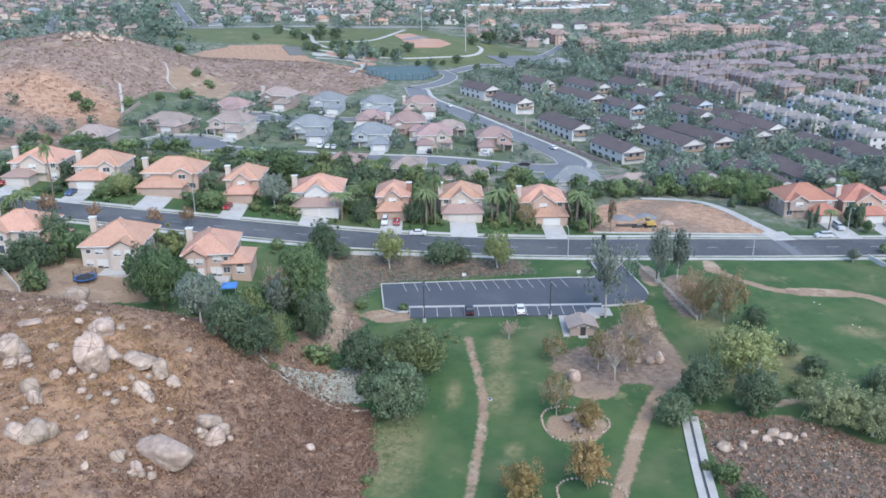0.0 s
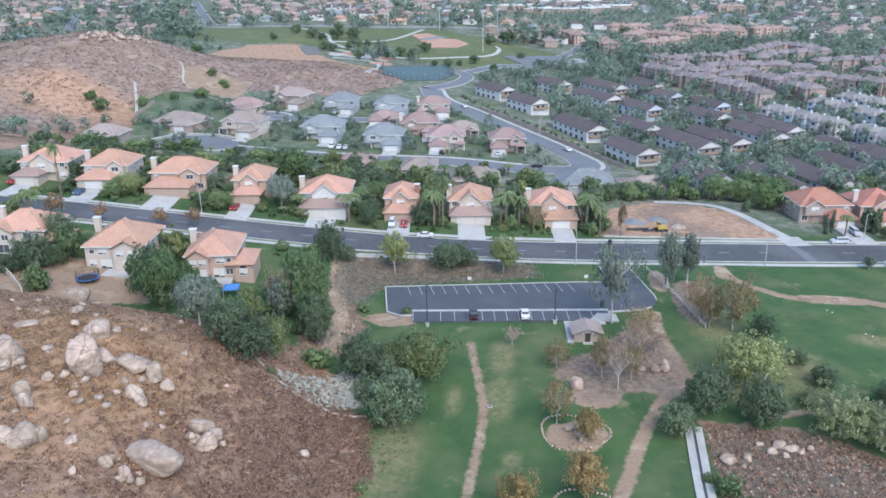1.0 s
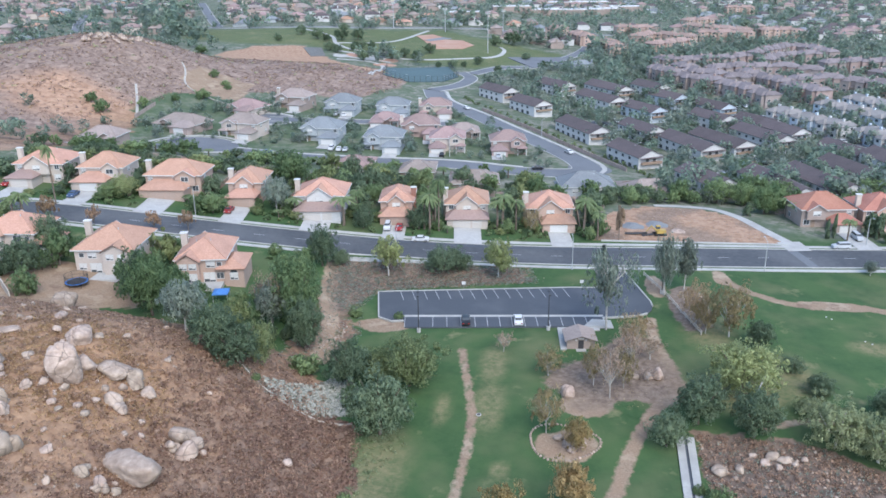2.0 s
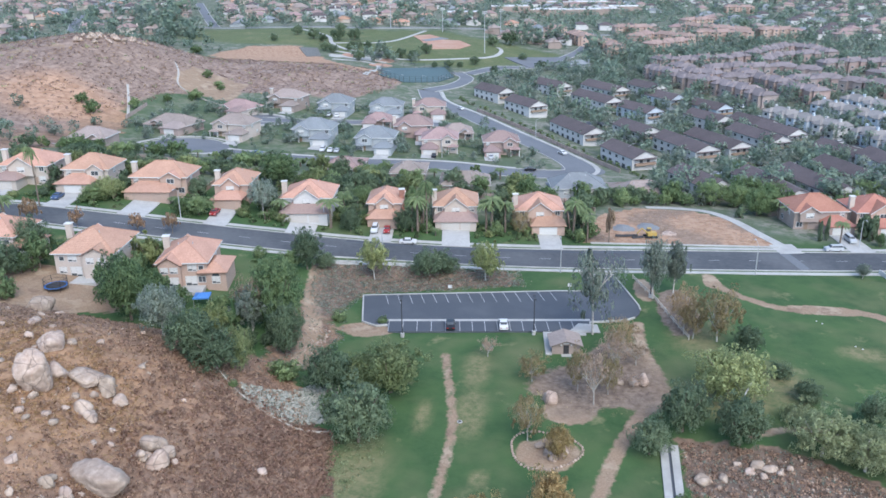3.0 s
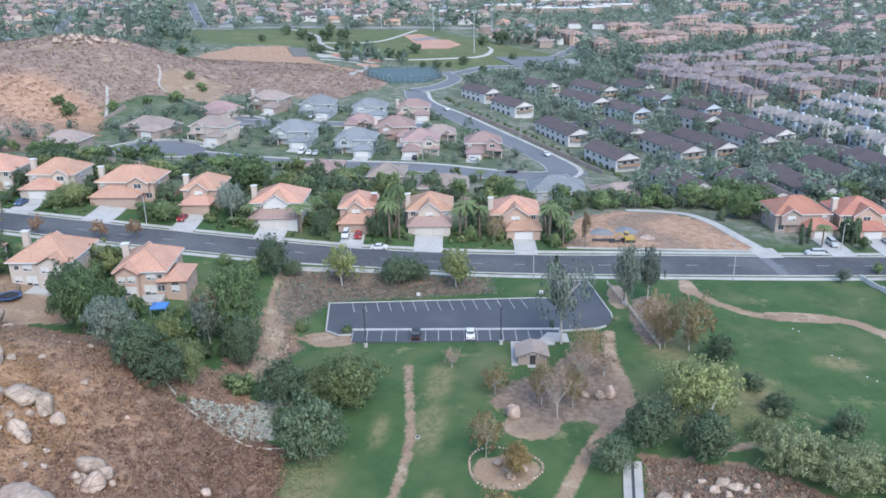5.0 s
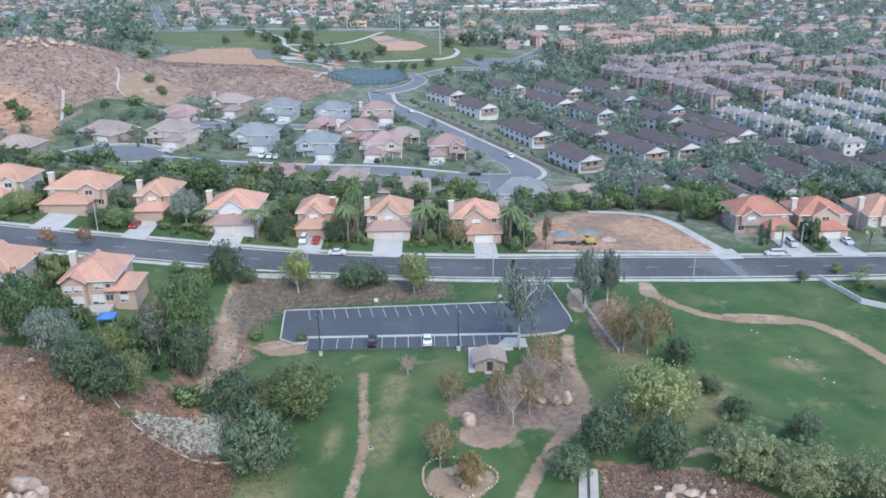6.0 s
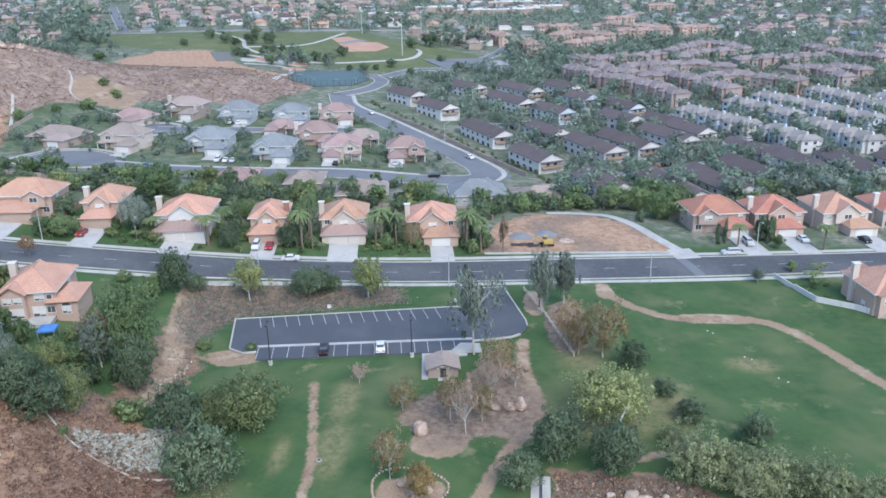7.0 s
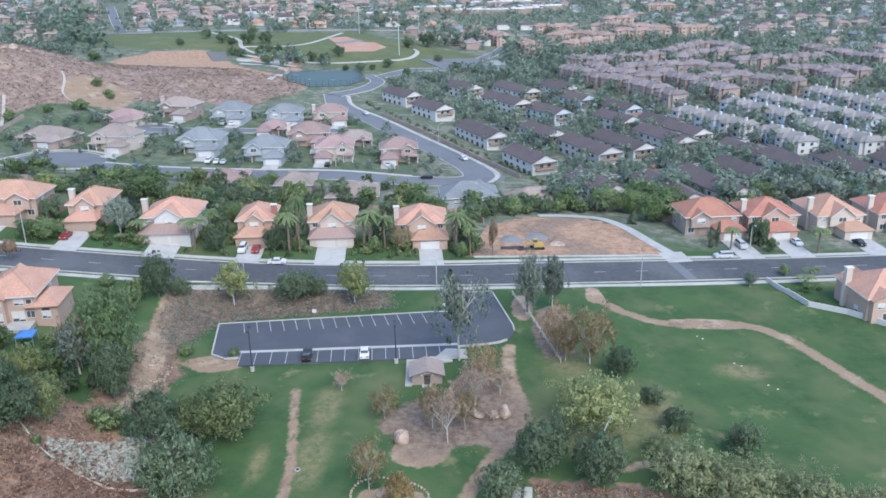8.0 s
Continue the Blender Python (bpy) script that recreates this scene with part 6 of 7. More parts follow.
excavator(60.5, 67.6, 190)
for k, (dx, dy) in enumerate(((52.5, 67.0), (55.0, 67.6), (57.0, 66.6))):
    top = thing("trench_plate", dx, dy, gz(dx, dy), 10 * k, "dark pipes and boards stacked on the dirt", "debris", "debris on the dirt lot")
    for j in range(4):
        part("pipe", Build().tube((-1.6, j * 0.3 - 0.45, 0.2 + 0.1 * (j % 2)), (1.6, j * 0.3 - 0.4, 0.25), 0.16, 0.16, 8), M["dark"], top)


# ---- cars ----
def car_meshes(paint, van=False):
    prof = [(-2.25, 0.35), (-2.25, 0.85), (-1.95, 0.98), (-1.2, 1.05), (-0.65, 1.45), (0.75, 1.48), (1.45, 1.06), (2.0, 0.98), (2.28, 0.8), (2.28, 0.35)]
    if van:
        prof = [(-2.4, 0.4), (-2.4, 1.0), (-1.9, 1.15), (-1.35, 1.25), (-0.8, 1.8), (2.1, 1.85), (2.35, 1.2), (2.4, 0.4)]
    body = Build()
    n_ = len(prof)

    def wide(z):
        return 0.9 if z < 1.1 else 0.9 - 0.45 * (z - 1.1)
    body.add([(x, -wide(z), z) for x, z in prof] + [(x, wide(z), z) for x, z in prof], [tuple(range(n_)), tuple(range(2 * n_ - 1, n_ - 1, -1))] + [(i, n_ + i, n_ + (i + 1) % n_, (i + 1) % n_) for i in range(n_)])
    g = Build()
    top_z, low_z = (1.76, 1.3) if van else (1.42, 1.1)
    xa, xb = (-0.95, 2.05) if van else (-0.85, 1.1)
    for s in (-1, 1):
        o = 0.012
        yl, yh = s * (wide(low_z) + o), s * (wide(top_z) + o)
        g.add([(xa - 0.25, yl, low_z), (xb + 0.2, yl, low_z), (xb - 0.25, yh, top_z), (xa + 0.25, yh, top_z)], [(0, 1, 2, 3)])
    if van:
        front = [(-1.33, 1.27), (-0.84, 1.76)]
        back = [(2.13, 1.76), (2.31, 1.3)]
    else:
        front, back = [(-1.15, 1.1), (-0.7, 1.41)], [(0.82, 1.44), (1.38, 1.12)]
    for (ax, az), (bx, bz) in (front, back):
        g.add([(ax, -0.74, az + 0.025), (ax, 0.74, az + 0.025), (bx, 0.66, bz + 0.025), (bx, -0.66, bz + 0.025)], [(0, 1, 2, 3)])
    wheel = Build().tube((0, -0.1, 0), (0, 0.1, 0), 0.33, 0.33, 14)
    rim = Build().tube((0, -0.115, 0), (0, 0.115, 0), 0.19, 0.19, 10)
    light = Build().box(-0.04, 0.04, -0.2, 0.2, -0.08, 0.08)
    return body.data("body", paint), g.data("window_glass", M["glass"]), wheel.data("tyre", M["rubber"]), rim.data("rim", M["pole"]), light.data("headlight", M["trim"]), light.data("tail_light", M["carred"])


CARS = {}


def car(x, y, turn, colour, van=False, where="parked on the asphalt", lift=0.06):
    key = (colour, van)
    if key not in CARS:
        CARS[key] = car_meshes(M["car" + colour], van)
    body, glass, wheel, rim, front, back = CARS[key]
    top = thing("car", x, y, gz(x, y) + lift, turn, "%s %s %s" % (colour, "van" if van else "saloon car", where), "car", "parked cars")
    part("body", body, None, top)
    part("window_glass", glass, None, top)
    for wx in (-1.4, 1.4):
        for wy in (-0.84, 0.84):
            w = part("wheel", wheel, None, top)
            w.matrix_basis = pose(wx, wy, 0.33)
            if y < 130:
                part("rim", rim, None, w)
    for s in (-0.6, 0.6) if y < 130 else ():
        part("headlight", front, None, top).matrix_basis = pose(-2.26 - (0.15 if van else 0), s, 0.72)
        part("tail_light", back, None, top).matrix_basis = pose(2.27 + (0.12 if van else 0), s, 0.78)


car(13.0, 3.6, -83, "black", False, "parked in a lot stall", 0.36)
car(24.2, 4.9, -83, "white", False, "parked in a lot stall", 0.36)
car(-4.2, 48.6, 186, "white", False, "parked at the street kerb", 0.05)
for x, y, t, c, v in ((-57.6, 49.9, 95, "red", False), (-100.8, 46.5, 95, "blue", False), (-14.2, 53.8, 96, "white", True), (-11, 54.5, 96, "red", False), (-122, 49.5, 92, "red", False), (108, 64.4, 8, "silver", True), (114.5, 72.5, 97, "silver", True), (146.5, 76.2, 98, "black", False), (130, 76, 98, "white", False)):
    car(x, y, t, c, v, "parked on a concrete driveway" if y != 64.4 else "parked at the street kerb", 0.22 if y != 64.4 else 0.05)
for x, y, t, c, v in ((-57, 154.6, 95, "white", True), (-54, 154.8, 95, "white", False), (-51.5, 155, 95, "silver", False), (-78, 138.5, 5, "blue", False), (-52, 214, 20, "red", False), (-31, 213, 15, "white", False), (8, 167, 95, "silver", False), (24, 153, 5, "black", False), (-14, 161, 95, "black", False), (-68, 219, 95, "white", False), (-72, 219, 95, "silver", True), (36, 185, 120, "white", False), (-16, 268, 122, "white", False), (109, 182, 5, "red", True), (90, 160, 10, "white", False), (96, 161, 10, "silver", False)):
    car(x, y, t, c, v, "parked by a back-street house", 0.2)


# ---- yards ----
def trampoline(x, y):
    top = thing("trampoline", x, y, gz(x, y), 20, "round blue trampoline with a dark safety net frame", "trampoline")
    r, h = 2.4, 0.9
    ring = [(math.cos(2 * math.pi * i / 24), math.sin(2 * math.pi * i / 24)) for i in range(24)]
    part("mat", Build().add([(r * 0.85 * c, r * 0.85 * s, h) for c, s in ring], [tuple(range(24))]), M["dark"], top)
    pad = Build()
    pad.add([(r * k * c, r * k * s, h + 0.03) for k in (0.84, 1.0) for c, s in ring], [(i, 24 + i, 24 + (i + 1) % 24, (i + 1) % 24) for i in range(24)])
    part("pad", pad, M["tarp"], top, "blue edge pad")
    for i in range(0, 24, 4):
        c, s = ring[i]
        part("post", Build().tube((r * c, r * s, 0), (r * c, r * s, 2.6), 0.04, 0.04, 6), M["dark"], top)
    net = Build()
    for i in range(48):
        u = math.pi * i / 24
        net.tube((r * math.cos(u), r * math.sin(u), h), (r * 0.96 * math.cos(u + 0.1), r * 0.96 * math.sin(u + 0.1), 2.6), 0.018, 0.018, 3)
    part("safety_net", net, M["dark"], top, "dark safety net")
    for hh in (1.7, 2.55):
        t = Build()
        for i in range(24):
            t.tube((r * ring[i][0], r * ring[i][1], hh), (r * ring[(i + 1) % 24][0], r * ring[(i + 1) % 24][1], hh), 0.03, 0.03, 5)
        part("net_hoop", t, M["dark"], top)


trampoline(-69.6, -6.5)


def canopy(x, y, material, label, w=3.0):
    top = thing("canopy", x, y, gz(x, y), 12, label, "canopy")
    for sx in (-1, 1):
        for sy in (-1, 1):
            part("post", Build().tube((sx * w / 2, sy * w / 2, -0.1), (sx * w / 2, sy * w / 2, 2.3), 0.05, 0.05, 6), M["pole"], top)
    o = w / 2 + 0.15
    part("cover", Build().add([(-o, -o, 2.3), (o, -o, 2.3), (o, o, 2.3), (-o, o, 2.3), (0, 0, 2.95), (-o, -o, 2.05), (o, -o, 2.05), (o, o, 2.05), (-o, o, 2.05)], [(0, 1, 4), (1, 2, 4), (2, 3, 4), (3, 0, 4), (5, 6, 1, 0), (6, 7, 2, 1), (7, 8, 3, 2), (8, 5, 0, 3)]), material, top)


canopy(-38.7, -3.6, M["tarp"], "bright blue fabric canopy on the lawn")
canopy(-31.4, -13.6, M["trim"], "small white garden canopy among trees", 2.4)
pool = thing("play_slide", -42.6, -12.4, gz(-42.6, -12.4), 25, "teal plastic play slide behind the trees", "slide")
part("platform", Build().box(-0.7, 0.7, -0.7, 0.7, 1.4, 1.6), M["teal"], pool)
part("chute", Build().add([(0.7, -0.4, 1.6), (0.7, 0.4, 1.6), (3.2, 0.4, 0.2), (3.2, -0.4, 0.2), (0.7, -0.4, 1.5), (0.7, 0.4, 1.5), (3.2, 0.4, 0.1), (3.2, -0.4, 0.1)], [(0, 1, 2, 3), (7, 6, 5, 4), (0, 3, 7, 4), (1, 5, 6, 2)]), M["teal"], pool)
for sx in (-0.6, 0.6):
    for sy in (-0.6, 0.6):
        part("leg", Build().box(sx - 0.06, sx + 0.06, sy - 0.06, sy + 0.06, 0, 2.6), M["teal"], pool)


def wall_line(pts, h, material, label, name="garden_wall", thick=0.12):
    top = thing(name, 0, 0, 0, 0, label, name.replace("_", " "), kind="structure")
    line = [Vector(p) for p in pts]
    for a, b in zip(line, line[1:]):
        n_ = max(1, int((b - a).length / 2.5))
        d = (b - a).normalized()
        nn = Vector((-d.y, d.x)) * thick
        for i in range(n_):
            p, q = a.lerp(b, i / n_), a.lerp(b, (i + 1) / n_ - 0.02 / max(1, (b - a).length / n_))
            zs = min(gz(*p), gz(*q))
            vs = [(*(p - nn), zs - 0.4), (*(q - nn), zs - 0.4), (*(q + nn), zs - 0.4), (*(p + nn), zs - 0.4)]
            bb = Build().add(vs + [(v[0], v[1], zs + h) for v in vs], [(3, 2, 1, 0), (4, 5, 6, 7), (0, 1, 5, 4), (1, 2, 6, 5), (2, 3, 7, 6), (3, 0, 4, 7)])
            part("panel", bb, material, top)


wall_line([(114.8, 50.2), (119.6, 35.3), (126.5, 31.2), (134, 23.5), (146, 12)], 1.3, M["wall_white"], "white block garden wall round a corner lot")
wall_line([(-92, -4), (-84, -11), (-78, -17)], 1.6, M["wood"], "tan wooden fence beside the yard", "fence")
wall_line([(-58, 2), (-55, -6), (-50, -9)], 1.6, M["fence_brown"], "brown wooden yard fence", "fence")
wall_line([(-30, 7), (-26, 0), (-29, -8)], 1.6, M["fence_brown"], "brown wooden yard fence", "fence")
for pts in ([(-125, 92), (-90, 93), (-48, 92), (-8, 96)], [(-8, 96), (38, 99), (46, 88)], [(58, 160), (46, 182), (20, 226), (-8, 268)], [(66, 138), (76, 124), (84, 108)], [(-150, 198), (-148, 174)], [(98, 96), (120, 99), (150, 103), (190, 108)]):
    wall_line(pts, 1.7, M["wall_tan"] if pts[0][0] != 66 else M["wood"], "tan block wall behind the yards")
for x in (-106.5, -87.5, -66.5, -44.5, -22.5, -3.0, 18.5, 38.5):
    y0 = float(np.interp(x, [p[0] for p in MAIN], [p[1] for p in MAIN])) + 17
    wall_line([(x, y0), (x - 1.5, y0 + 36)], 1.6, M["fence_brown"], "brown wooden side fence between yards", "fence")
for label, pts, half in (("pale concrete drain down the brushy hillside", [(-165.5, 212), (-158.5, 198), (-149, 178)], 0.38), ("pale concrete ditch along the foot of the hill", [(-168, 269), (-161.5, 258), (-153.5, 240), (-138.5, 230), (-123, 222)], 0.3)):
    top = thing("drain_channel", 0, 0, 0, 0, label, "drain", kind="structure")
    part("bed", ribbon(pts, half, 0.12, 0.3, 2, 0, 2), M["concrete"], top)
    for side in (-1, 1):
        part("bank", ribbon(pts, 0.09, 0.3, 0.5, 1, side * (half + 0.09), 2), M["wood"], top)
for x, y in ((10.3, 23.4), (38.2, 27.4)):
    top = thing("sign_post", x, y, gz(x, y), 5, "small pale sign on a post by the lot", "sign", "lot signs")
    part("post", Build().tube((0, 0, -0.2), (0, 0, 1.5), 0.05, 0.05, 6), M["pole"], top)
    part("panel", Build().box(-0.45, 0.45, -0.03, 0.03, 0.9, 1.7), M["trim"], top)
for x, y in ((91.5, 18.4), (92.4, 17.4), (96.2, 7.2), (97.3, 6.2), (100.3, -1.0), (101.6, -2.4)):
    top = thing("field_marker", x, y, gz(x, y), 30, "small white field marker on the lawn", "marker", "field markers")
    part("block", Build().box(-0.16, 0.16, -0.09, 0.09, 0, 0.12), M["trim"], top)
dr = thing("drain_cover", 19.2, -32, gz(19.2, -32), 0, "pale round drain cover set in the lawn", "drain")
part("cover", Build().tube((0, 0, -0.2), (0, 0, 0.12), 0.5, 0.46, 16), M["concrete"], dr)
part("grate", Build().tube((0, 0, 0.12), (0, 0, 0.14), 0.3, 0.3, 12), M["dark"], dr)

# ---- plants of the yards ----
for key, src, bark, lab in (("yard_green", "green", "bark", "leafy green garden tree behind the houses"), ("yard_dark", "oak", "bark", "dark green garden tree behind the houses"), ("yard_grey", "greyleaf", "bark_pale", "grey-green eucalyptus among the houses"), ("yard_olive", "olive", "bark", "olive-green garden tree among the houses")):
    tree_kind(key, M[src], M[bark], lab, clumps=80, per=30, size=0.058, limbs=5, low=0.12, clump_r=0.22)
tree_kind("yard_shrub", M["green"], M["bark"], "low clipped green garden shrub", "shrub", clumps=16, per=40, size=0.12, low=0.0, fork=0.1, limbs=4, name="shrub")
HOUSES = [(o.matrix_basis.translation.x, o.matrix_basis.translation.y) for o in scene.objects if o.name.split(".")[0] == "house"]
ROADS = [[tuple(p) for p in spline(line, 6)] for line in (MAIN, DIAG, UPPER)]


def clear(x, y, r, road_gap=8.0, house_gap=8.0):
    a, b = np.array([x]), np.array([y])
    if any(near_line(a, b, line)[0] < road_gap + 0.3 * r for line in ROADS):
        return False
    if any(abs(x - q[0][0]) < 20 and near_line(a, b, q)[0] < hw + 0.9 * r for q, hw in DRIVES):
        return False
    return all(math.hypot(x - hx, y - hy - 4) > house_gap + 0.5 * r for hx, hy in HOUSES)


EXTRA_TREES = []


def scatter(count, area, seed, keys, lo, hi, gap=3.2, road_gap=7.5, house_gap=8.0):
    rng, done, pick, tries = random.Random(seed), [], in_poly(area), 0
    while len(done) < count and tries < 6000:
        tries += 1
        x, y = pick(rng)
        if x is None:
            continue
        r = rng.uniform(lo, hi)
        if all(math.hypot(x - a, y - b) > gap for a, b in done) and clear(x, y, r, road_gap, house_gap):
            done.append((x, y))
            if y > 138 or x < -150 or (x > 64 and y > 112):
                EXTRA_TREES.append((x, y, r))
                continue
            tall = rng.uniform(1.3, 1.9) if x > -52 else rng.uniform(1.05, 1.4)
            plant(rng.choice(keys), [(x, y, r * tall, r)])


scatter(96, [(-135, 66), (-60, 70), (0, 76), (44, 82), (44, 104), (0, 112), (-60, 112), (-135, 100)], 21, ["yard_green", "yard_dark", "yard_dark", "yard_olive"], 2.4, 4.6, 2.9, 7.5, 7.6)
scatter(12, [(-130, 68), (-60, 72), (44, 84), (44, 110), (-130, 115)], 22, ["palm"], 2.0, 3.0)
scatter(24, [(44, 92), (60, 102), (76, 104), (84, 112), (70, 122), (48, 112)], 35, ["yard_green", "yard_green", "yard_dark"], 2.2, 3.8, 3.4, 7.0, 9.0)
scatter(84, [(70, 104), (96, 98), (190, 110), (200, 150), (110, 160), (66, 150)], 23, ["yard_green", "yard_green", "yard_dark", "yard_grey"], 3.0, 6.0, 4.2)
scatter(210, [(-150, 148), (-60, 146), (30, 156), (20, 190), (0, 240), (-60, 245), (-110, 238), (-140, 200)], 24, ["yard_green", "yard_dark", "yard_olive", "yard_shrub", "yard_shrub", "yard_green"], 1.0, 3.0, 2.2, 6.2, 6.0)
scatter(40, [(-160, 95), (-60, 108), (30, 122), (30, 140), (-40, 136), (-60, 122), (-165, 112)], 25, ["yard_green", "yard_dark", "yard_shrub", "palm"], 1.8, 3.6, 3.5)
scatter(9, [(-300, 139), (-140, 139), (-150, 172), (-300, 172)], 33, ["yard_green"], 1.4, 3.6, 3.0)
scatter(22, [(-230, 70), (-135, 72), (-138, 138), (-230, 138)], 34, ["yard_dark", "yard_olive"], 2.2, 4.2, 4.0)
scatter(14, [(-150, 45), (-104, 44), (-104, 64), (-150, 64)], 26, ["yard_green", "yard_dark"], 2.4, 4.2)
scatter(30, [(-150, 0), (-100, 0), (-98, 24), (-150, 22)], 27, ["yard_green", "yard_dark", "yard_olive"], 2.6, 4.4)
scatter(110, [(-120, 58), (-60, 60), (44, 76), (44, 60), (-10, 51), (-120, 41)], 28, ["yard_shrub"], 0.6, 1.5, 1.6, 8.8, 6.6)
scatter(26, [(-120, 58), (-60, 60), (44, 76), (44, 62), (-10, 53), (-120, 43)], 30, ["yard_olive", "yard_green", "palm"], 1.3, 2.2, 3.0, 9.5, 7.6)
scatter(16, [(-34, -2), (-24, 2), (-19, -14), (-26, -24), (-33, -22), (-45, -16), (-40, -8)], 29, ["yard_green", "yard_dark", "yard_olive"], 2.0, 3.4, 2.6)
plant("yard_dark", [(-87.0, 58, 6.5, 3.0), (-66.5, 60, 6.5, 3.2), (-46.5, 62, 7.5, 3.2), (-22.5, 62, 7.0, 3.0), (-3.5, 66, 7.5, 3.2), (19.5, 68, 8.0, 3.4), (41.5, 71, 8.0, 3.6), (-108, 57, 6.5, 3.0)])
plant("yard_green", [(-86.5, 54, 4.5, 2.4), (-45.5, 57, 5.0, 2.6), (-23, 57, 5.0, 2.4), (18.5, 60, 4.5, 2.4), (44, 63, 5.0, 2.8), (41, 60, 4.0, 2.2), (-5, 61, 5.5, 2.6)])
plant("palm", [(-2.0, 61, 13, 2.6), (20.5, 64, 10, 2.8), (-24, 60, 9, 2.8), (43, 60.5, 9, 2.6)])
plant("yard_green", [(-94.5, 5.0, 5.5, 3.0), (-76, 9, 5.0, 2.6), (-57.6, 6.0, 5.6, 2.6), (-31, 16, 4.6, 2.5), (-26.5, 14, 6, 2.8), (-27.5, 20, 5.4, 2.6), (122, 43.5, 2.6, 1.7), (120, 54, 3, 1.6)])
plant("yard_shrub", [(-34, 21, 1.2, 1.2), (-37, 22.5, 1.0, 1.0), (-31, 24, 1.3, 1.3), (120, 42, 0.9, 0.9), (123, 38, 1.0, 1.0), (125.5, 46, 1.2, 1.1)])


rng = random.Random(61)
for p in spline([(66, 150), (58, 172), (38, 206), (18, 238), (-4, 274), (-20, 300)], 5.5):
    plant("yard_shrub", [(p.x + rng.uniform(-1, 1), p.y + rng.uniform(-1.5, 1.5), rng.uniform(1.2, 2.6), rng.uniform(1.0, 1.9))])
limb = thing("fallen_limb", 67.0, -27.5, gz(67, -27.5), 62, "pale bare dead limb leaning out of the trees", "branch")
part("stem", Build().tube((-1.5, 0, 4.6), (1.2, 0.1, 5.6), 0.16, 0.12, 7).tube((1.2, 0.1, 5.6), (3.2, -0.1, 6.5), 0.12, 0.06, 7).tube((-1.5, 0, 4.6), (-3.0, 0.2, -0.2), 0.16, 0.2, 7), M["bark_pale"], limb)


tree_kind("frond", M["yellow"], M["bark"], "broad yellow-green garden tree with long drooping fronds", clumps=40, per=70, size=0.07, low=0.1, spread=0.8)
plant("frond", [(-57.0, 11.5, 8.0, 4.2)])
tree_kind("shaggy", M["twig"], M["bark"], "dead shaggy brown palm by the dirt lot", clumps=26, per=70, size=0.06, low=0.45, spread=0.5, clump_r=0.22, fork=0.6, thick=0.10)
plant("shaggy", [(48.8, 60.6, 9.5, 1.7)])
plant("yard_green", [(-56.5, -7.5, 9.5, 4.2), (-56.0, -1.0, 7.5, 3.4), (-78.5, 2.0, 8.0, 3.8), (-80.5, -1.5, 5.0, 2.8), (-47.5, -4.5, 6.5, 3.0), (-42.0, -7.0, 5.5, 2.6)])


# ---- town beyond ----
def plain_window(parent, x, z, w, h, y, face=-1, axis="y"):
    """A window of a distant block: frame and pane in one mesh."""
    b = Build()

    def put(u0, u1, z0, z1, out):
        d0, d1 = sorted((y, y + out * face))
        if axis == "y":
            b.box(u0, u1, d0, d1, z0, z1)
        else:
            b.box(d0, d1, u0, u1, z0, z1)
    put(x - w / 2 - 0.12, x + w / 2 + 0.12, z - 0.12, z + h + 0.12, 0.05)
    put(x - w / 2, x + w / 2, z, z + h, 0.08)
    m = b.data("window", M["trim"])
    m.materials.append(M["glass"])
    m.polygons.foreach_set("material_index", [0] * 6 + [1] * 6)
    part("window", m, None, parent)


def long_gable(top, w, d, h, rise, wall, roof, over=0.5):
    b = Build().box(-w / 2, w / 2, -d / 2, d / 2, -1.5, h)
    b.add([(-w / 2, -d / 2, h), (-w / 2, d / 2, h), (-w / 2, 0, h + rise * 0.93), (w / 2, -d / 2, h), (w / 2, d / 2, h), (w / 2, 0, h + rise * 0.93)], [(1, 0, 2), (3, 4, 5)])
    part("wall", b, wall, top)
    for s in (-1, 1):
        r = Build()
        vs = [(-w / 2 - over, 0, h + rise), (w / 2 + over, 0, h + rise), (w / 2 + over, s * (d / 2 + over), h - 0.12), (-w / 2 - over, s * (d / 2 + over), h - 0.12)]
        r.add(vs + [(p[0], p[1], p[2] - 0.16) for p in vs], [(0, 1, 2, 3), (7, 6, 5, 4), (0, 3, 7, 4), (2, 1, 5, 6), (3, 2, 6, 7)])
        part("roof_slope", r, roof, top)


def townhouse(w, d, wall):
    top = thing("townhouse", 0, 0, 0, 0, "long white townhouse row with a dark brown gable roof", "townhouse", "townhouse rows")
    long_gable(top, w, d, 5.6, 2.6, wall, M["roof_brown"])
    for i in range(int(w / 5)):
        x = -w / 2 + 2.5 + 5 * i
        plain_window(top, x, 3.5, 1.6, 1.2, -d / 2, -1)
        plain_window(top, x + 0.4, 0.6, 2.2, 1.6, -d / 2, -1)
    for s in (-1, 1):
        plain_window(top, -1.6, 3.4, 1.4, 1.2, s * w / 2, s, "x")
        plain_window(top, 1.6, 3.4, 1.4, 1.2, s * w / 2, s, "x")
        part("balcony", Build().box(s * (w / 2 + 0.6) - 0.6, s * (w / 2 + 0.6) + 0.6, -d / 2 + 1, d / 2 - 1, 2.6, 3.5), M["fence_brown"], top)
        part("balcony_roof", Build().box(s * (w / 2 + 0.7) - 0.8, s * (w / 2 + 0.7) + 0.8, -d / 2 + 0.5, d / 2 - 0.5, 5.0, 5.15), M["roof_brown"], top)
    return top


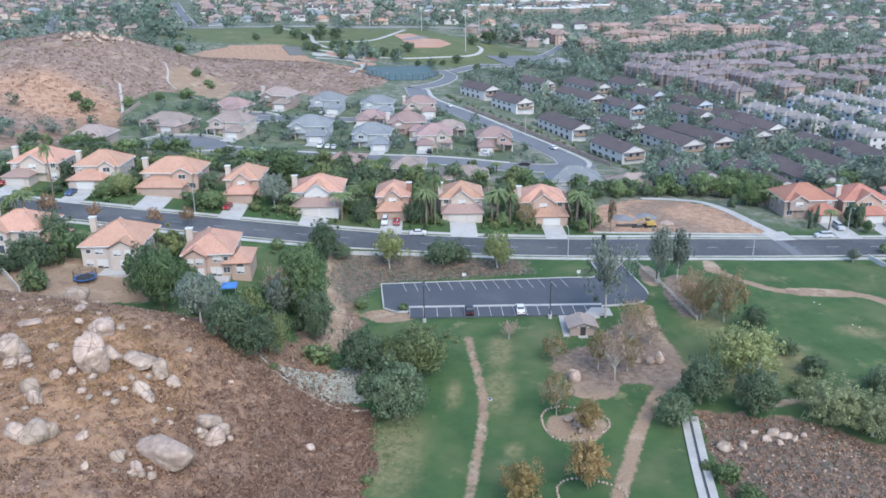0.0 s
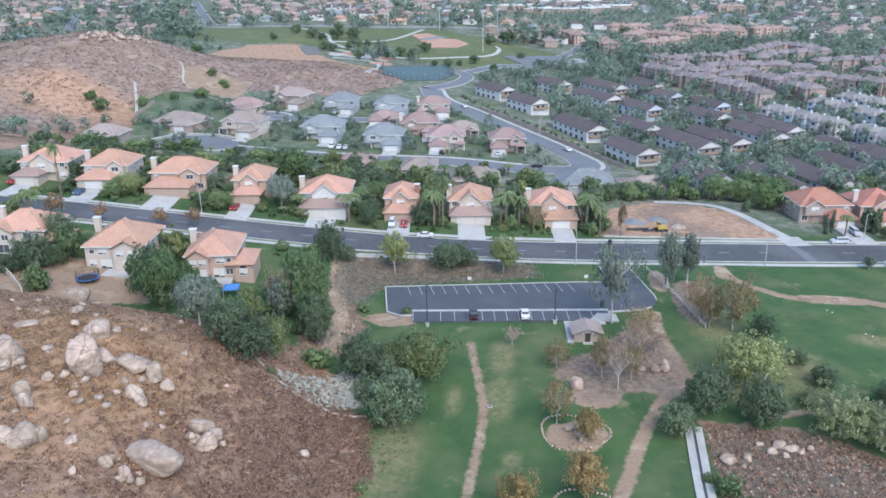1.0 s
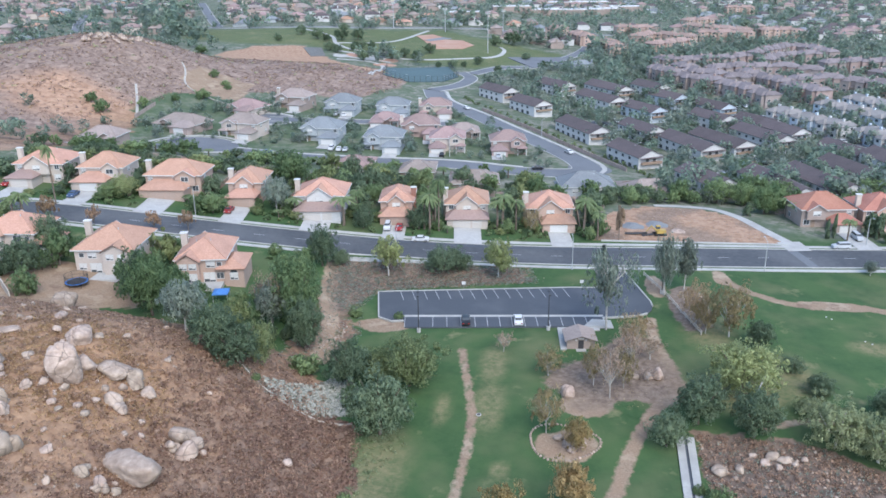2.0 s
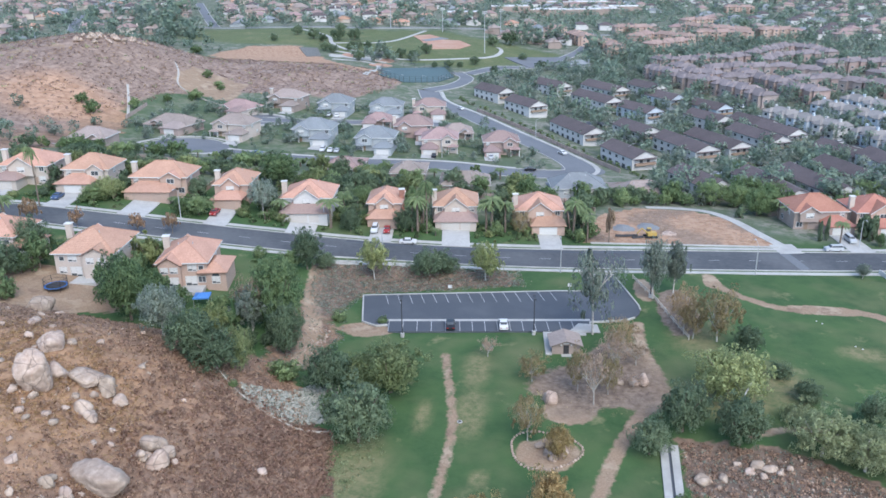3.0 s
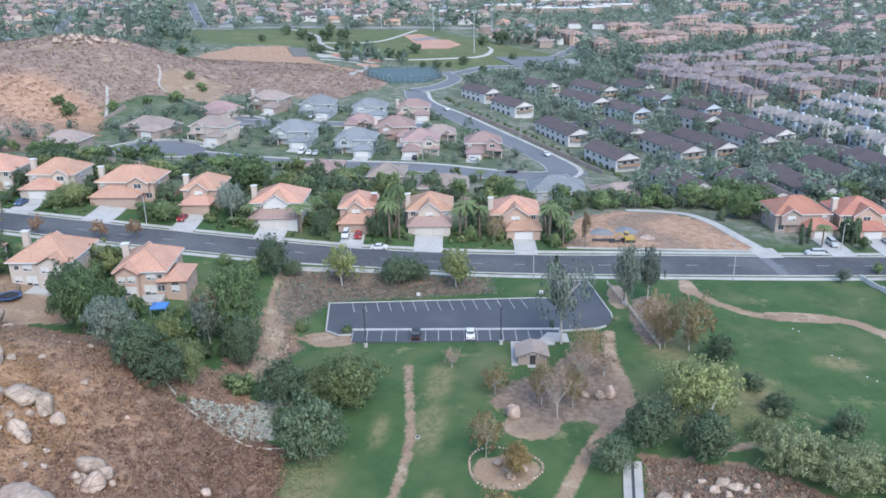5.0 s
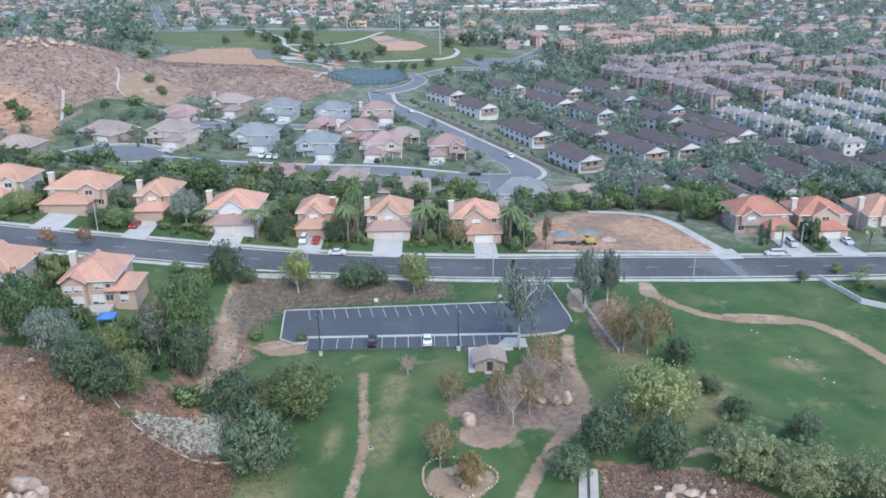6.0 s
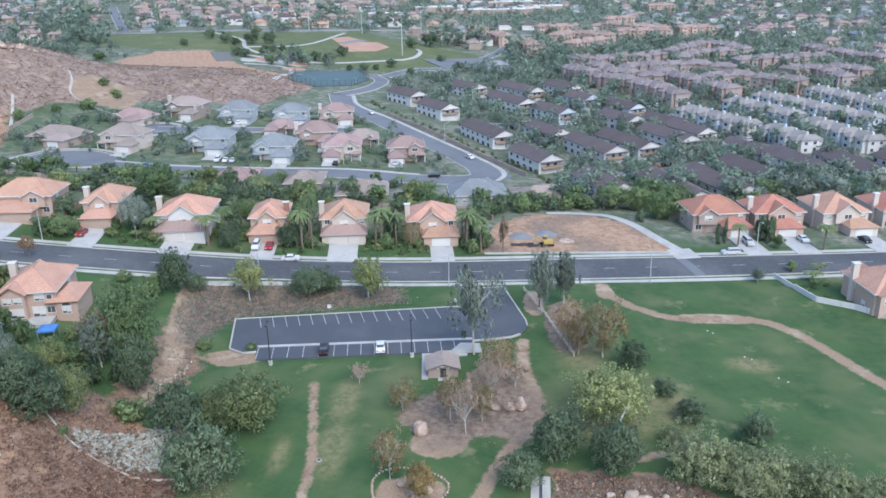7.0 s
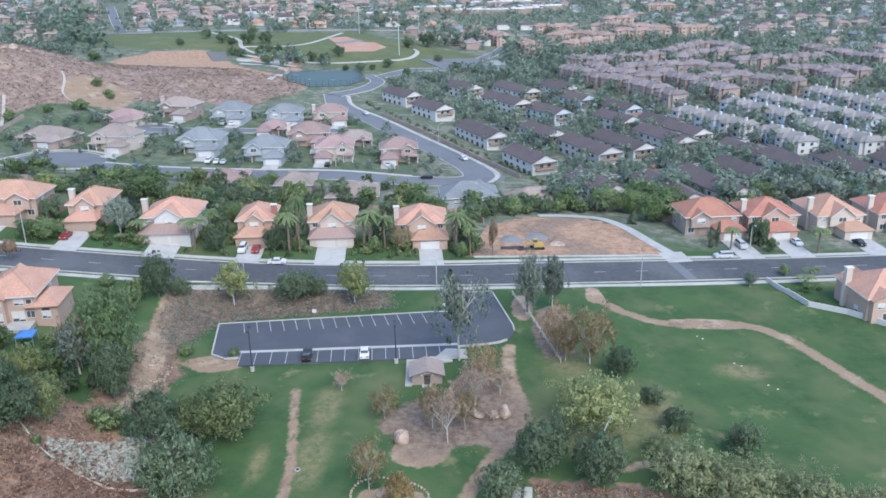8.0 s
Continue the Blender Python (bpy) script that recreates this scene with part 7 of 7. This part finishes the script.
def apartment(w, d, h, wall, roof, label, group):
    top = thing("apartment_building", 0, 0, 0, 0, label, "apartment building", group)
    part("wall", Build().box(-w / 2, w / 2, -d / 2, d / 2, -1.5, h), wall, top)
    rb = Build()
    hip(rb, -w / 2, w / 2, -d / 2, d / 2, h, 2.3, 0.6, "x")
    part("roof", rb, roof, top)
    for s in (-1, 1):
        bx = s * w * 0.27
        part("bay", Build().box(bx - w * 0.16, bx + w * 0.16, -d / 2 - 2.0, d / 2 + 2.0, -1.5, h - 0.3), wall, top)
        rr = Build()
        hip(rr, bx - w * 0.16, bx + w * 0.16, -d / 2 - 2.0, d / 2 + 2.0, h - 0.3, 1.9, 0.4, "y")
        part("bay_roof", rr, roof, top)
        part("chimney", Build().box(bx - 0.6, bx + 0.6, -0.5, 0.5, h, h + 2.9), wall, top)
        for fl in range(int(h / 2.9)):
            plain_window(top, bx, 0.9 + 2.9 * fl, 1.8, 1.3, -d / 2 - 2.0, -1)
            plain_window(top, s * d * 0.24, 0.9 + 2.9 * fl, 1.5, 1.3, w / 2, 1, "x")
    for fl in range(int(h / 2.9)):
        part("balcony", Build().box(-1.8, 1.8, -d / 2 - 1.2, -d / 2, 2.9 * fl, 2.9 * fl + 1.0), M["wall_tan"], top)
    return top


def set_rows(make, places):
    """Builds one and copies it to the other places (x, y, turn)."""
    members = []
    for x, y, turn in places:
        m = pose(x, y, gz(x, y), 0, 0, turn)
        if not members:
            first = make()
            members = [first, *first.children_recursive]
            first.matrix_basis = m
        else:
            made = {}
            for o in members:
                made[o] = o.copy()
                scene.collection.objects.link(made[o])
                if o.parent:
                    made[o].parent = made[o.parent]
            made[members[0]].matrix_basis = m
        HOUSES.append((x, y - 4))


# townhouse rows: x, y, turn
set_rows(lambda: townhouse(24, 11, M["wall_white"]), [(-2.2, 310, -52), (16.6, 278.5, -55), (29.1, 345, -52), (70, 233, -62), (62, 178, -62), (83, 130, -66), (107, 268, -58), (85, 356, -58), (135.6, 245, -62), (152, 206, -66), (128, 262, -58)])
set_rows(lambda: townhouse(24, 11, M["wall_blue"]), [(91, 323, -54), (112, 300, -56), (75, 282, -56)])
set_rows(lambda: townhouse(32, 12, M["wall_white"]), [(54, 308.4, -57), (42.8, 227.6, -62), (88, 205.4, -63), (103, 216, -62), (123.5, 231.6, -64), (139, 152, -70), (162, 176, -75), (180, 170, -76), (105, 124, -72), (122, 134, -70), (200, 166, -78), (60, 345, -56)])


def along(lines, pitch, gap):
    """Places at even steps along lines of the plan, turned with them."""
    out = []
    for pts in lines:
        line = spline(pts, 1.0)
        run = pitch * 0.5
        for a, b in zip(line, line[1:]):
            run += (b - a).length
            if run >= pitch:
                run = 0.0
                if all(math.hypot(a.x - x, a.y - y) > gap for x, y, _ in out):
                    out.append((a.x, a.y, math.degrees(math.atan2(b.y - a.y, b.x - a.x))))
    return out


CONDO_ROWS = [[(143, 295), (166, 258)], [(170, 268), (184, 220)], [(174, 322), (198, 278)], [(198, 270), (213, 222)], [(195, 343), (234, 273)], [(233, 365), (252, 312)], [(216, 248), (228, 205)], [(246, 290), (262, 240)], [(262, 345), (280, 290)]]
places = along(CONDO_ROWS, 15.2, 12)
set_rows(lambda: apartment(15, 9, 6.0, M["wall_white"], M["roof_condo"], "white two-storey condominium block with grey hipped roofs", "white condominiums"), places[::2])
set_rows(lambda: apartment(15, 9, 6.0, M["wall_blue"], M["roof_condo"], "pale blue two-storey condominium block with tan-grey roofs", "white condominiums"), places[1::2])
MAUVE_ROWS = [[(94, 427), (111, 389), (132, 366), (147, 332)], [(100, 463), (133, 478), (165, 500)], [(131, 434), (172, 451), (204, 442)], [(151, 421), (170, 372), (180, 347)], [(177, 399), (204, 401), (234, 377)], [(217, 479), (260, 492), (290, 509)], [(237, 429), (258, 439), (265, 406)], [(295, 560), (308, 523), (326, 489)], [(179, 488), (201, 517), (230, 529)], [(275, 453), (288, 422)], [(178, 525), (220, 578), (242, 542)], [(112, 440), (128, 404), (160, 396)]]
places = along(MAUVE_ROWS, 16.0, 13.5)
set_rows(lambda: apartment(16.5, 9, 7.6, M["wall_brown"], M["roof_mauve"], "three-storey apartment block with haze-greyed mauve tiled roofs", "mauve apartment blocks"), places[::2])
set_rows(lambda: apartment(16.5, 10, 8.4, M["wall_pink"], M["roof_mauve"], "three-storey pinkish apartment block with haze-greyed mauve tiled roofs", "mauve apartment blocks"), places[1::2])
SALMON_ROWS = [[(67, 566), (78, 530)], [(104, 554), (133, 589)], [(155, 737), (209, 697)], [(157, 669), (200, 674)], [(161, 790), (187, 806)], [(221, 703), (250, 711)], [(20, 658), (35, 649)], [(44, 622), (55, 589)], [(118, 640), (150, 622)], [(96, 610), (110, 640)], [(84, 690), (120, 700)], [(240, 998), (280, 1000)]]
set_rows(lambda: apartment(19, 11, 8.7, M["wall_peach"], M["roof_dusty"], "three-storey apartment block with salmon tiled roofs", "salmon apartment blocks"), along(SALMON_ROWS, 17.0, 14))

# roads and parking strips of the town
for i, pts in enumerate(([(84, 158), (112, 176), (136, 196), (165, 206)], [(36, 262), (62, 262), (84, 240), (108, 246), (140, 262)], [(72, 412), (92, 372), (128, 318), (150, 272), (176, 236), (206, 196)], [(-40, 315), (-28, 345), (-25, 376), (-34, 396)], [(-420, 575), (-285, 563), (-197, 561), (-142, 582), (-87, 617), (-14, 640), (80, 690)], [(-330, 440), (-350, 478), (-392, 556), (-430, 640)], [(-270, 570), (-314, 657), (-382, 799)], [(-26, 394), (-9, 425), (16, 453), (50, 560), (60, 700)])):
    top = thing("road", 0, 0, 0, 0, "grey asphalt road through the town", "road", kind="structure")
    part("carriageway", ribbon(pts, 4.0, 0.18, 0, 4, 0, 4), M["asphalt_old"], top)
    for s in (-1, 1):
        part("kerb", ribbon(pts, 0.3, 0.3, 0.5, 1, s * 4.3, 4), M["concrete"], top)
    ROADS.append([tuple(p) for p in spline(pts, 8)])
rng = random.Random(41)
for i in range(46):
    base = rng.choice([(100, 168), (124, 187), (60, 264), (96, 245), (112, 342), (124, 325), (140, 292), (166, 250), (84, 388)])
    car(base[0] + rng.uniform(-12, 12), base[1] + rng.uniform(-10, 10), rng.choice([30, -60, 120]), rng.choice(["white", "silver", "silver", "black", "blue", "white"]), rng.random() < 0.3, "parked between the townhouses", 0.25)


# ---- far park ----
COURT = [(-81, 386), (-44, 411), (-33, 376), (-39, 348), (-57, 330), (-74, 338)]
slab_on_ground("tennis_court", COURT, M["court"], "blue-green fenced tennis courts", "tennis court", 0.25)
for k in range(3):
    ax, ay = -72 + 13 * k, 357 + 7.5 * k
    top = thing("court_marking", ax, ay, gz(ax, ay) + 0.3, 33, "white lines of a tennis court", "court marking", "court markings", "structure")
    for x0, x1, y0, y1 in ((-5.5, 5.5, -12, -11.8), (-5.5, 5.5, 11.8, 12), (-5.5, -5.3, -12, 12), (5.3, 5.5, -12, 12), (-4.1, 4.1, -6.4, -6.2), (-4.1, 4.1, 6.2, 6.4)):
        part("line", Build().box(x0, x1, y0, y1, -0.02, 0.012), M["white_line"], top)
fence = thing("fence", 0, 0, 0, 0, "dark mesh fence round the tennis courts", "fence")
for (ax, ay), (bx, by) in zip(COURT, COURT[1:] + COURT[:1]):
    for i in range(6):
        x, y = ax + (bx - ax) * i / 6, ay + (by - ay) * i / 6
        part("post", Build().tube((x, y, gz(x, y) - 0.2), (x, y, gz(x, y) + 3.6), 0.1, 0.1, 6), M["dark"], fence)
        x2, y2 = ax + (bx - ax) * (i + 1) / 6, ay + (by - ay) * (i + 1) / 6
        for hh in (0.4, 1.5, 2.5, 3.5):
            part("rail", Build().tube((x, y, gz(x, y) + hh), (x2, y2, gz(x2, y2) + hh), 0.09, 0.09, 4), M["court"], fence)
slab_on_ground("baseball_infield", [(-76, 512), (-62, 471), (-42, 479), (-36, 506), (-48, 531), (-68, 532)], M["clay"], "orange clay baseball infield", "infield", 0.3)
slab_on_ground("baseball_infield", [(-89, 548), (-76, 514), (-66, 534), (-64, 544), (-77, 563)], M["clay"], "second orange clay infield beside the backstop", "infield", 0.3)
slab_on_ground("dugout_apron", [(-78, 520), (-72, 514), (-58, 540), (-66, 545)], M["gravel"], "grey dugout apron between the infields", "dugout", 0.45)
for pts in ([(-186, 547), (-152, 510), (-137, 470), (-122, 451), (-104, 443)], [(-129, 442), (-102, 434), (-69, 429), (-30, 446), (-15, 467), (-12, 502), (-16, 517)], [(-80, 330), (-84, 388), (-98, 411), (-122, 414)], [(-128, 430), (-104, 420), (-84, 414)], [(-137, 470), (-100, 500), (-85, 590)]):
    top = thing("path", 0, 0, 0, 0, "pale concrete park path", "path", kind="structure")
    part("slab", ribbon(pts, 1.5, 0.25, 0.3, 2, 0, 4), M["concrete"], top)
slab_on_ground("parking_area", [(-8, 470), (36, 508), (31, 450), (12, 441)], M["asphalt_old"], "grey asphalt parking area beside the park", "parking lot", 0.3)
slab_on_ground("detention_basin", [(-155, 444), (-142, 448), (-132, 421), (-141, 416)], M["basin"], "dark stone-lined basin beside the bare cut", "basin", 0.2)
for x, y, w in ((-98, 424, 9), (-112, 432, 8), (-86, 402, 8), (-122, 426, 6), (-88, 420, 8)):
    slab_on_ground("plaza", [(x + w * math.cos(a / 8 * math.pi), y + w * 0.8 * math.sin(a / 8 * math.pi)) for a in range(16)], M["concrete"] if w != 8 else M["clay"], "paved park playground area", "plaza", 0.22)


def floodlight(x, y, h):
    top = thing("floodlight_mast", x, y, gz(x, y), 30, "tall grey floodlight mast by the ball field", "floodlight", "ball field lights")
    part("mast", Build().tube((0, 0, -0.5), (0, 0, h), 0.35, 0.2, 8), M["pole"], top)
    for k in range(2):
        part("lamp_bar", Build().box(-2, 2, -0.25, 0.25, h - 1.6 + 1.2 * k, h - 1.1 + 1.2 * k), M["pole"], top)


for x, y, h in ((-22.5, 473, 30), (-118, 600, 22), (-20, 600, 22), (-70, 590, 20)):
    floodlight(x, y, h)
pav_roof = thing("picnic_shelter", -92, 430, gz(-92, 430), 15, "dark hipped picnic shelter in the park", "shelter")
rb = Build()
hip(rb, -5, 5, -4, 4, 3.0, 2.2, 0.4, "x")
part("roof", rb, M["roof_grey"], pav_roof)
for sx in (-4.5, 4.5):
    for sy in (-3.5, 3.5):
        part("post", Build().box(sx - 0.15, sx + 0.15, sy - 0.15, sy + 0.15, 0, 3), M["wood"], pav_roof)
plant("yard_dark", [(x, y, r * 1.55, r) for x, y, r in ((-174, 503, 5), (-155, 483, 5.5), (-145, 474, 4), (-148, 540, 5), (-137, 487, 6), (-126, 495, 6), (-134, 440, 4.5), (-127, 436, 4), (-118, 447, 3.4), (-119, 456, 3.4), (-114, 458, 3.6), (-106, 455, 4), (-103, 414, 5), (-86, 427, 3.6), (-78, 434, 4.5), (-68, 426, 5), (-62.5, 452, 5), (-41, 411, 3.6), (-50, 407, 3), (-34, 416, 2.6), (-25, 427, 4), (-20, 518, 6), (-8, 545, 8), (-179, 462, 3.6), (6, 470, 4), (20, 440, 4), (-10, 405, 3.4))])
plant("yard_green", [(-150, 267, 4.5, 3.2), (-140, 257, 3, 3.4), (-137, 252, 2.6, 2.6), (-139, 225, 5, 4.6), (-152, 190, 5, 3), (-146, 210, 4, 2.6), (-168, 176, 4.5, 3.2), (-212, 396, 6, 5), (-160, 170, 6, 4)])


# ---- far town ----
def far_house(w, d, h, wall, roof, label):
    top = thing("house", 0, 0, 0, 0, label, "house", "far houses")
    b = Build().box(-w / 2, w / 2, -d / 2, d / 2, -2, h).box(w * 0.1, w / 2, -d / 2 - 3, 0, -2, h * 0.55).box(-w / 2 - 0.4, -w / 2 + 0.6, -0.6, 0.6, -1, h + 2.6)
    part("wall", b, wall, top)
    rb = Build()
    hip(rb, -w / 2, w / 2, -d / 2, d / 2, h, 2.6, 0.6, "x")
    hip(rb, w * 0.1, w / 2, -d / 2 - 3, 0, h * 0.55, 1.6, 0.4, "y")
    part("roof", rb, roof, top)
    g = Build()
    for i in range(2):
        g.box(-w * 0.35 + i * w * 0.3, -w * 0.35 + i * w * 0.3 + 1.6, -d / 2 - 0.05, -d / 2 + 0.02, h - 1.9, h - 0.6)
    part("window", g, M["glass"], top)
    return top


PARK = LAWN + [(-250, 380), (-278, 470)]
SPOTS = {k: [] for k in range(5)}
tree_spots = []
rng = random.Random(77)
gx, gy = [], []
for j in range(34):
    y = 455 + 26 * j + (j * j) * 0.12
    for i in range(-40, 44):
        x = i * 25 + (j % 2) * 11 + rng.uniform(-4, 4)
        yy = y + rng.uniform(-5, 5) + 0.12 * x
        if abs(x - 25 + 0.1 * yy) > 0.62 * (yy + 190) or yy > 1300:
            continue
        gx.append(x), gy.append(yy)
gx, gy = np.array(gx), np.array(gy)
parkd, streets = np.maximum(inside(gx, gy, LAWN), inside(gx, gy, [(-290, 552), (-215, 385), (-120, 372), (-60, 390), (20, 420), (-60, 620)])), np.min([near_line(gx, gy, r) for r in ROADS[3:]], axis=0)
hill2 = far_hill_share(gx, gy, np.exp)
wood = np.sin(gx * 0.013 + 1.5 * np.sin(gy * 0.011)) + np.sin(gy * 0.017 + gx * 0.006 + 2)
for x, y, pd, sd, h2, wd in zip(gx, gy, parkd, streets, hill2, wood):
    if pd > -14 or h2 > 0.2 or sd < 13:
        continue
    if 50 < x < 330 and 420 < y < 720 and y < 760 - 0.2 * x:
        for q in range(5):
            tree_spots.append((x + rng.uniform(-12, 12), y + rng.uniform(-12, 12), rng.uniform(3.2, 6.2)))
        continue
    if -70 < x < 190 and 750 < y < 960:
        for q in range(3):
            tree_spots.append((x + rng.uniform(-12, 12), y + rng.uniform(-12, 12), rng.uniform(3, 6)))
        continue
    dense = 0.30 + 0.18 * wd if x < 150 else 0.55 + 0.1 * wd
    if rng.random() > dense:
        k = rng.choice([0, 0, 1, 1, 2, 3, 4]) if x < 0 else rng.choice([1, 3, 4, 4, 3, 0])
        SPOTS[k].append((x, y, rng.choice([0, 90, 180, 270]) + 12 + rng.uniform(-8, 8)))
    for q in range(3 if x < 150 else 5):
        tree_spots.append((x + rng.uniform(-12, 12), y + rng.uniform(-12, 12), rng.uniform(2.2, 5.5)))
FARK = [(15, 11, 5.4, "wall_cream", "roof_pink", "two-storey suburban house with pinkish tile roof"), (14, 10, 5.4, "wall_tan", "roof_tan", "suburban house with tan tile roof"), (16, 12, 3.0, "wall_cream", "roof_salmon", "single-storey suburban house with salmon tile roof"),
        (14, 11, 5.4, "wall_white", "roof_brown", "white suburban house with brown roof"), (15, 10, 3.2, "wall_grey", "roof_grey", "grey suburban house with grey roof")]
for k, (w, d, h, wl, rf, lab) in enumerate(FARK):
    spots = sorted(SPOTS[k], key=lambda p: p[1])
    set_rows(lambda: far_house(w, d, h, M[wl], M[rf], lab), spots[:24])
    walls, roofs = Build(), Build()
    for x, y, turn in spots[24:]:
        one, two = Build().box(-w / 2, w / 2, -d / 2, d / 2, -2, h), Build()
        hip(two, -w / 2, w / 2, -d / 2, d / 2, h, 2.6, 0.6, "x")
        hip(two, w * 0.1, w / 2, -d / 2 - 3, 0, h * 0.55, 1.6, 0.4, "y")
        one.box(w * 0.1, w / 2, -d / 2 - 3, 0, -2, h * 0.55)
        m = pose(x, y, gz(x, y), 0, 0, turn)
        walls.add([m @ Vector(v) for v in one.v], one.f)
        roofs.add([m @ Vector(v) for v in two.v], two.f)
    rest = thing("distant_houses", 0, 0, 0, 0, "distant suburban houses with tiled roofs", "houses", kind="stuff")
    part("walls", walls, M[wl], rest)
    part("roofs", roofs, M[rf], rest)
rng = random.Random(91)
for x, y, w, d in ((-28, 860, 44, 30), (8, 895, 40, 30), (30, 1050, 60, 34), (70, 1080, 50, 34), (50, 930, 60, 30), (84, 960, 40, 30), (-70, 742, 34, 24), (104, 1005, 60, 30)):
    top = thing("store_building", x, y, gz(x, y), 8, "large flat white-roofed commercial building", "store", "commercial buildings")
    part("wall", Build().box(-w / 2, w / 2, -d / 2, d / 2, -2, 5.2), M["wall_tan"], top)
    part("roof", Build().box(-w / 2 + 0.5, w / 2 - 0.5, -d / 2 + 0.5, d / 2 - 0.5, 5.2, 5.4), M["commercial"], top)
    part("parapet", Build().box(-w / 2, w / 2, -d / 2 - 0.3, -d / 2 + 0.5, 5.2, 6.0), M["wall_cream"], top)
    for q in range(3):
        part("roof_unit", Build().box(-w / 3 + q * w / 4, -w / 3 + q * w / 4 + 3, -2, 1, 5.4, 6.8), M["pole"], top)

# trees between the town's buildings
pick_town = in_poly([(26, 256), (62, 165), (84, 118), (230, 140), (330, 330), (360, 520), (240, 600), (60, 560), (44, 480), (6, 420), (-16, 350), (2, 300)])
rng = random.Random(55)
town_n = 0
while town_n < 1500:
    x, y = pick_town(rng)
    if x is None or near_line(np.array([x]), np.array([y]), ROADS[1])[0] < 9:
        continue
    if all(math.hypot(x - hx, y - hy - 4) > 7.6 for hx, hy in HOUSES if abs(x - hx) < 12):
        tree_spots.append((x, y, rng.uniform(2.0, 4.2) + 1.6 * (rng.random() < 0.25)))
        town_n += 1
for _ in range(330):
    x, y = rng.uniform(-420, -60), rng.uniform(400, 640)
    if not within(x, y, LAWN) and not within(x, y, CUT) and far_hill_share(x, y, math.exp) < 0.12:
        tree_spots.append((x, y, rng.uniform(2.5, 6)))
for x, y, r in ((-294, 500, 11), (-298, 520, 12), (-300, 543, 13), (-276, 500, 8), (-270, 511, 9), (-333, 563, 12), (-334, 630, 14), (-262, 500, 9), (-380, 560, 10), (-345, 600, 12), (-350, 640, 12), (-250, 486, 6), (-282, 492, 7), (-120, 690, 12), (-60, 660, 10), (-40, 640, 9), (0, 560, 9), (8, 575, 9), (60, 545, 10), (28, 600, 11)):
    tree_spots += [(x + dx, y + dy, r * k) for dx, dy, k in ((0, 0, 1), (r * 0.5, 2, 0.7), (-r * 0.5, -2, 0.6))]
nr = np.random.default_rng(9)
tree_spots += EXTRA_TREES
groups = {0: [], 1: [], 2: []}
for t in tree_spots:
    groups[int(nr.integers(0, 3))].append(t)
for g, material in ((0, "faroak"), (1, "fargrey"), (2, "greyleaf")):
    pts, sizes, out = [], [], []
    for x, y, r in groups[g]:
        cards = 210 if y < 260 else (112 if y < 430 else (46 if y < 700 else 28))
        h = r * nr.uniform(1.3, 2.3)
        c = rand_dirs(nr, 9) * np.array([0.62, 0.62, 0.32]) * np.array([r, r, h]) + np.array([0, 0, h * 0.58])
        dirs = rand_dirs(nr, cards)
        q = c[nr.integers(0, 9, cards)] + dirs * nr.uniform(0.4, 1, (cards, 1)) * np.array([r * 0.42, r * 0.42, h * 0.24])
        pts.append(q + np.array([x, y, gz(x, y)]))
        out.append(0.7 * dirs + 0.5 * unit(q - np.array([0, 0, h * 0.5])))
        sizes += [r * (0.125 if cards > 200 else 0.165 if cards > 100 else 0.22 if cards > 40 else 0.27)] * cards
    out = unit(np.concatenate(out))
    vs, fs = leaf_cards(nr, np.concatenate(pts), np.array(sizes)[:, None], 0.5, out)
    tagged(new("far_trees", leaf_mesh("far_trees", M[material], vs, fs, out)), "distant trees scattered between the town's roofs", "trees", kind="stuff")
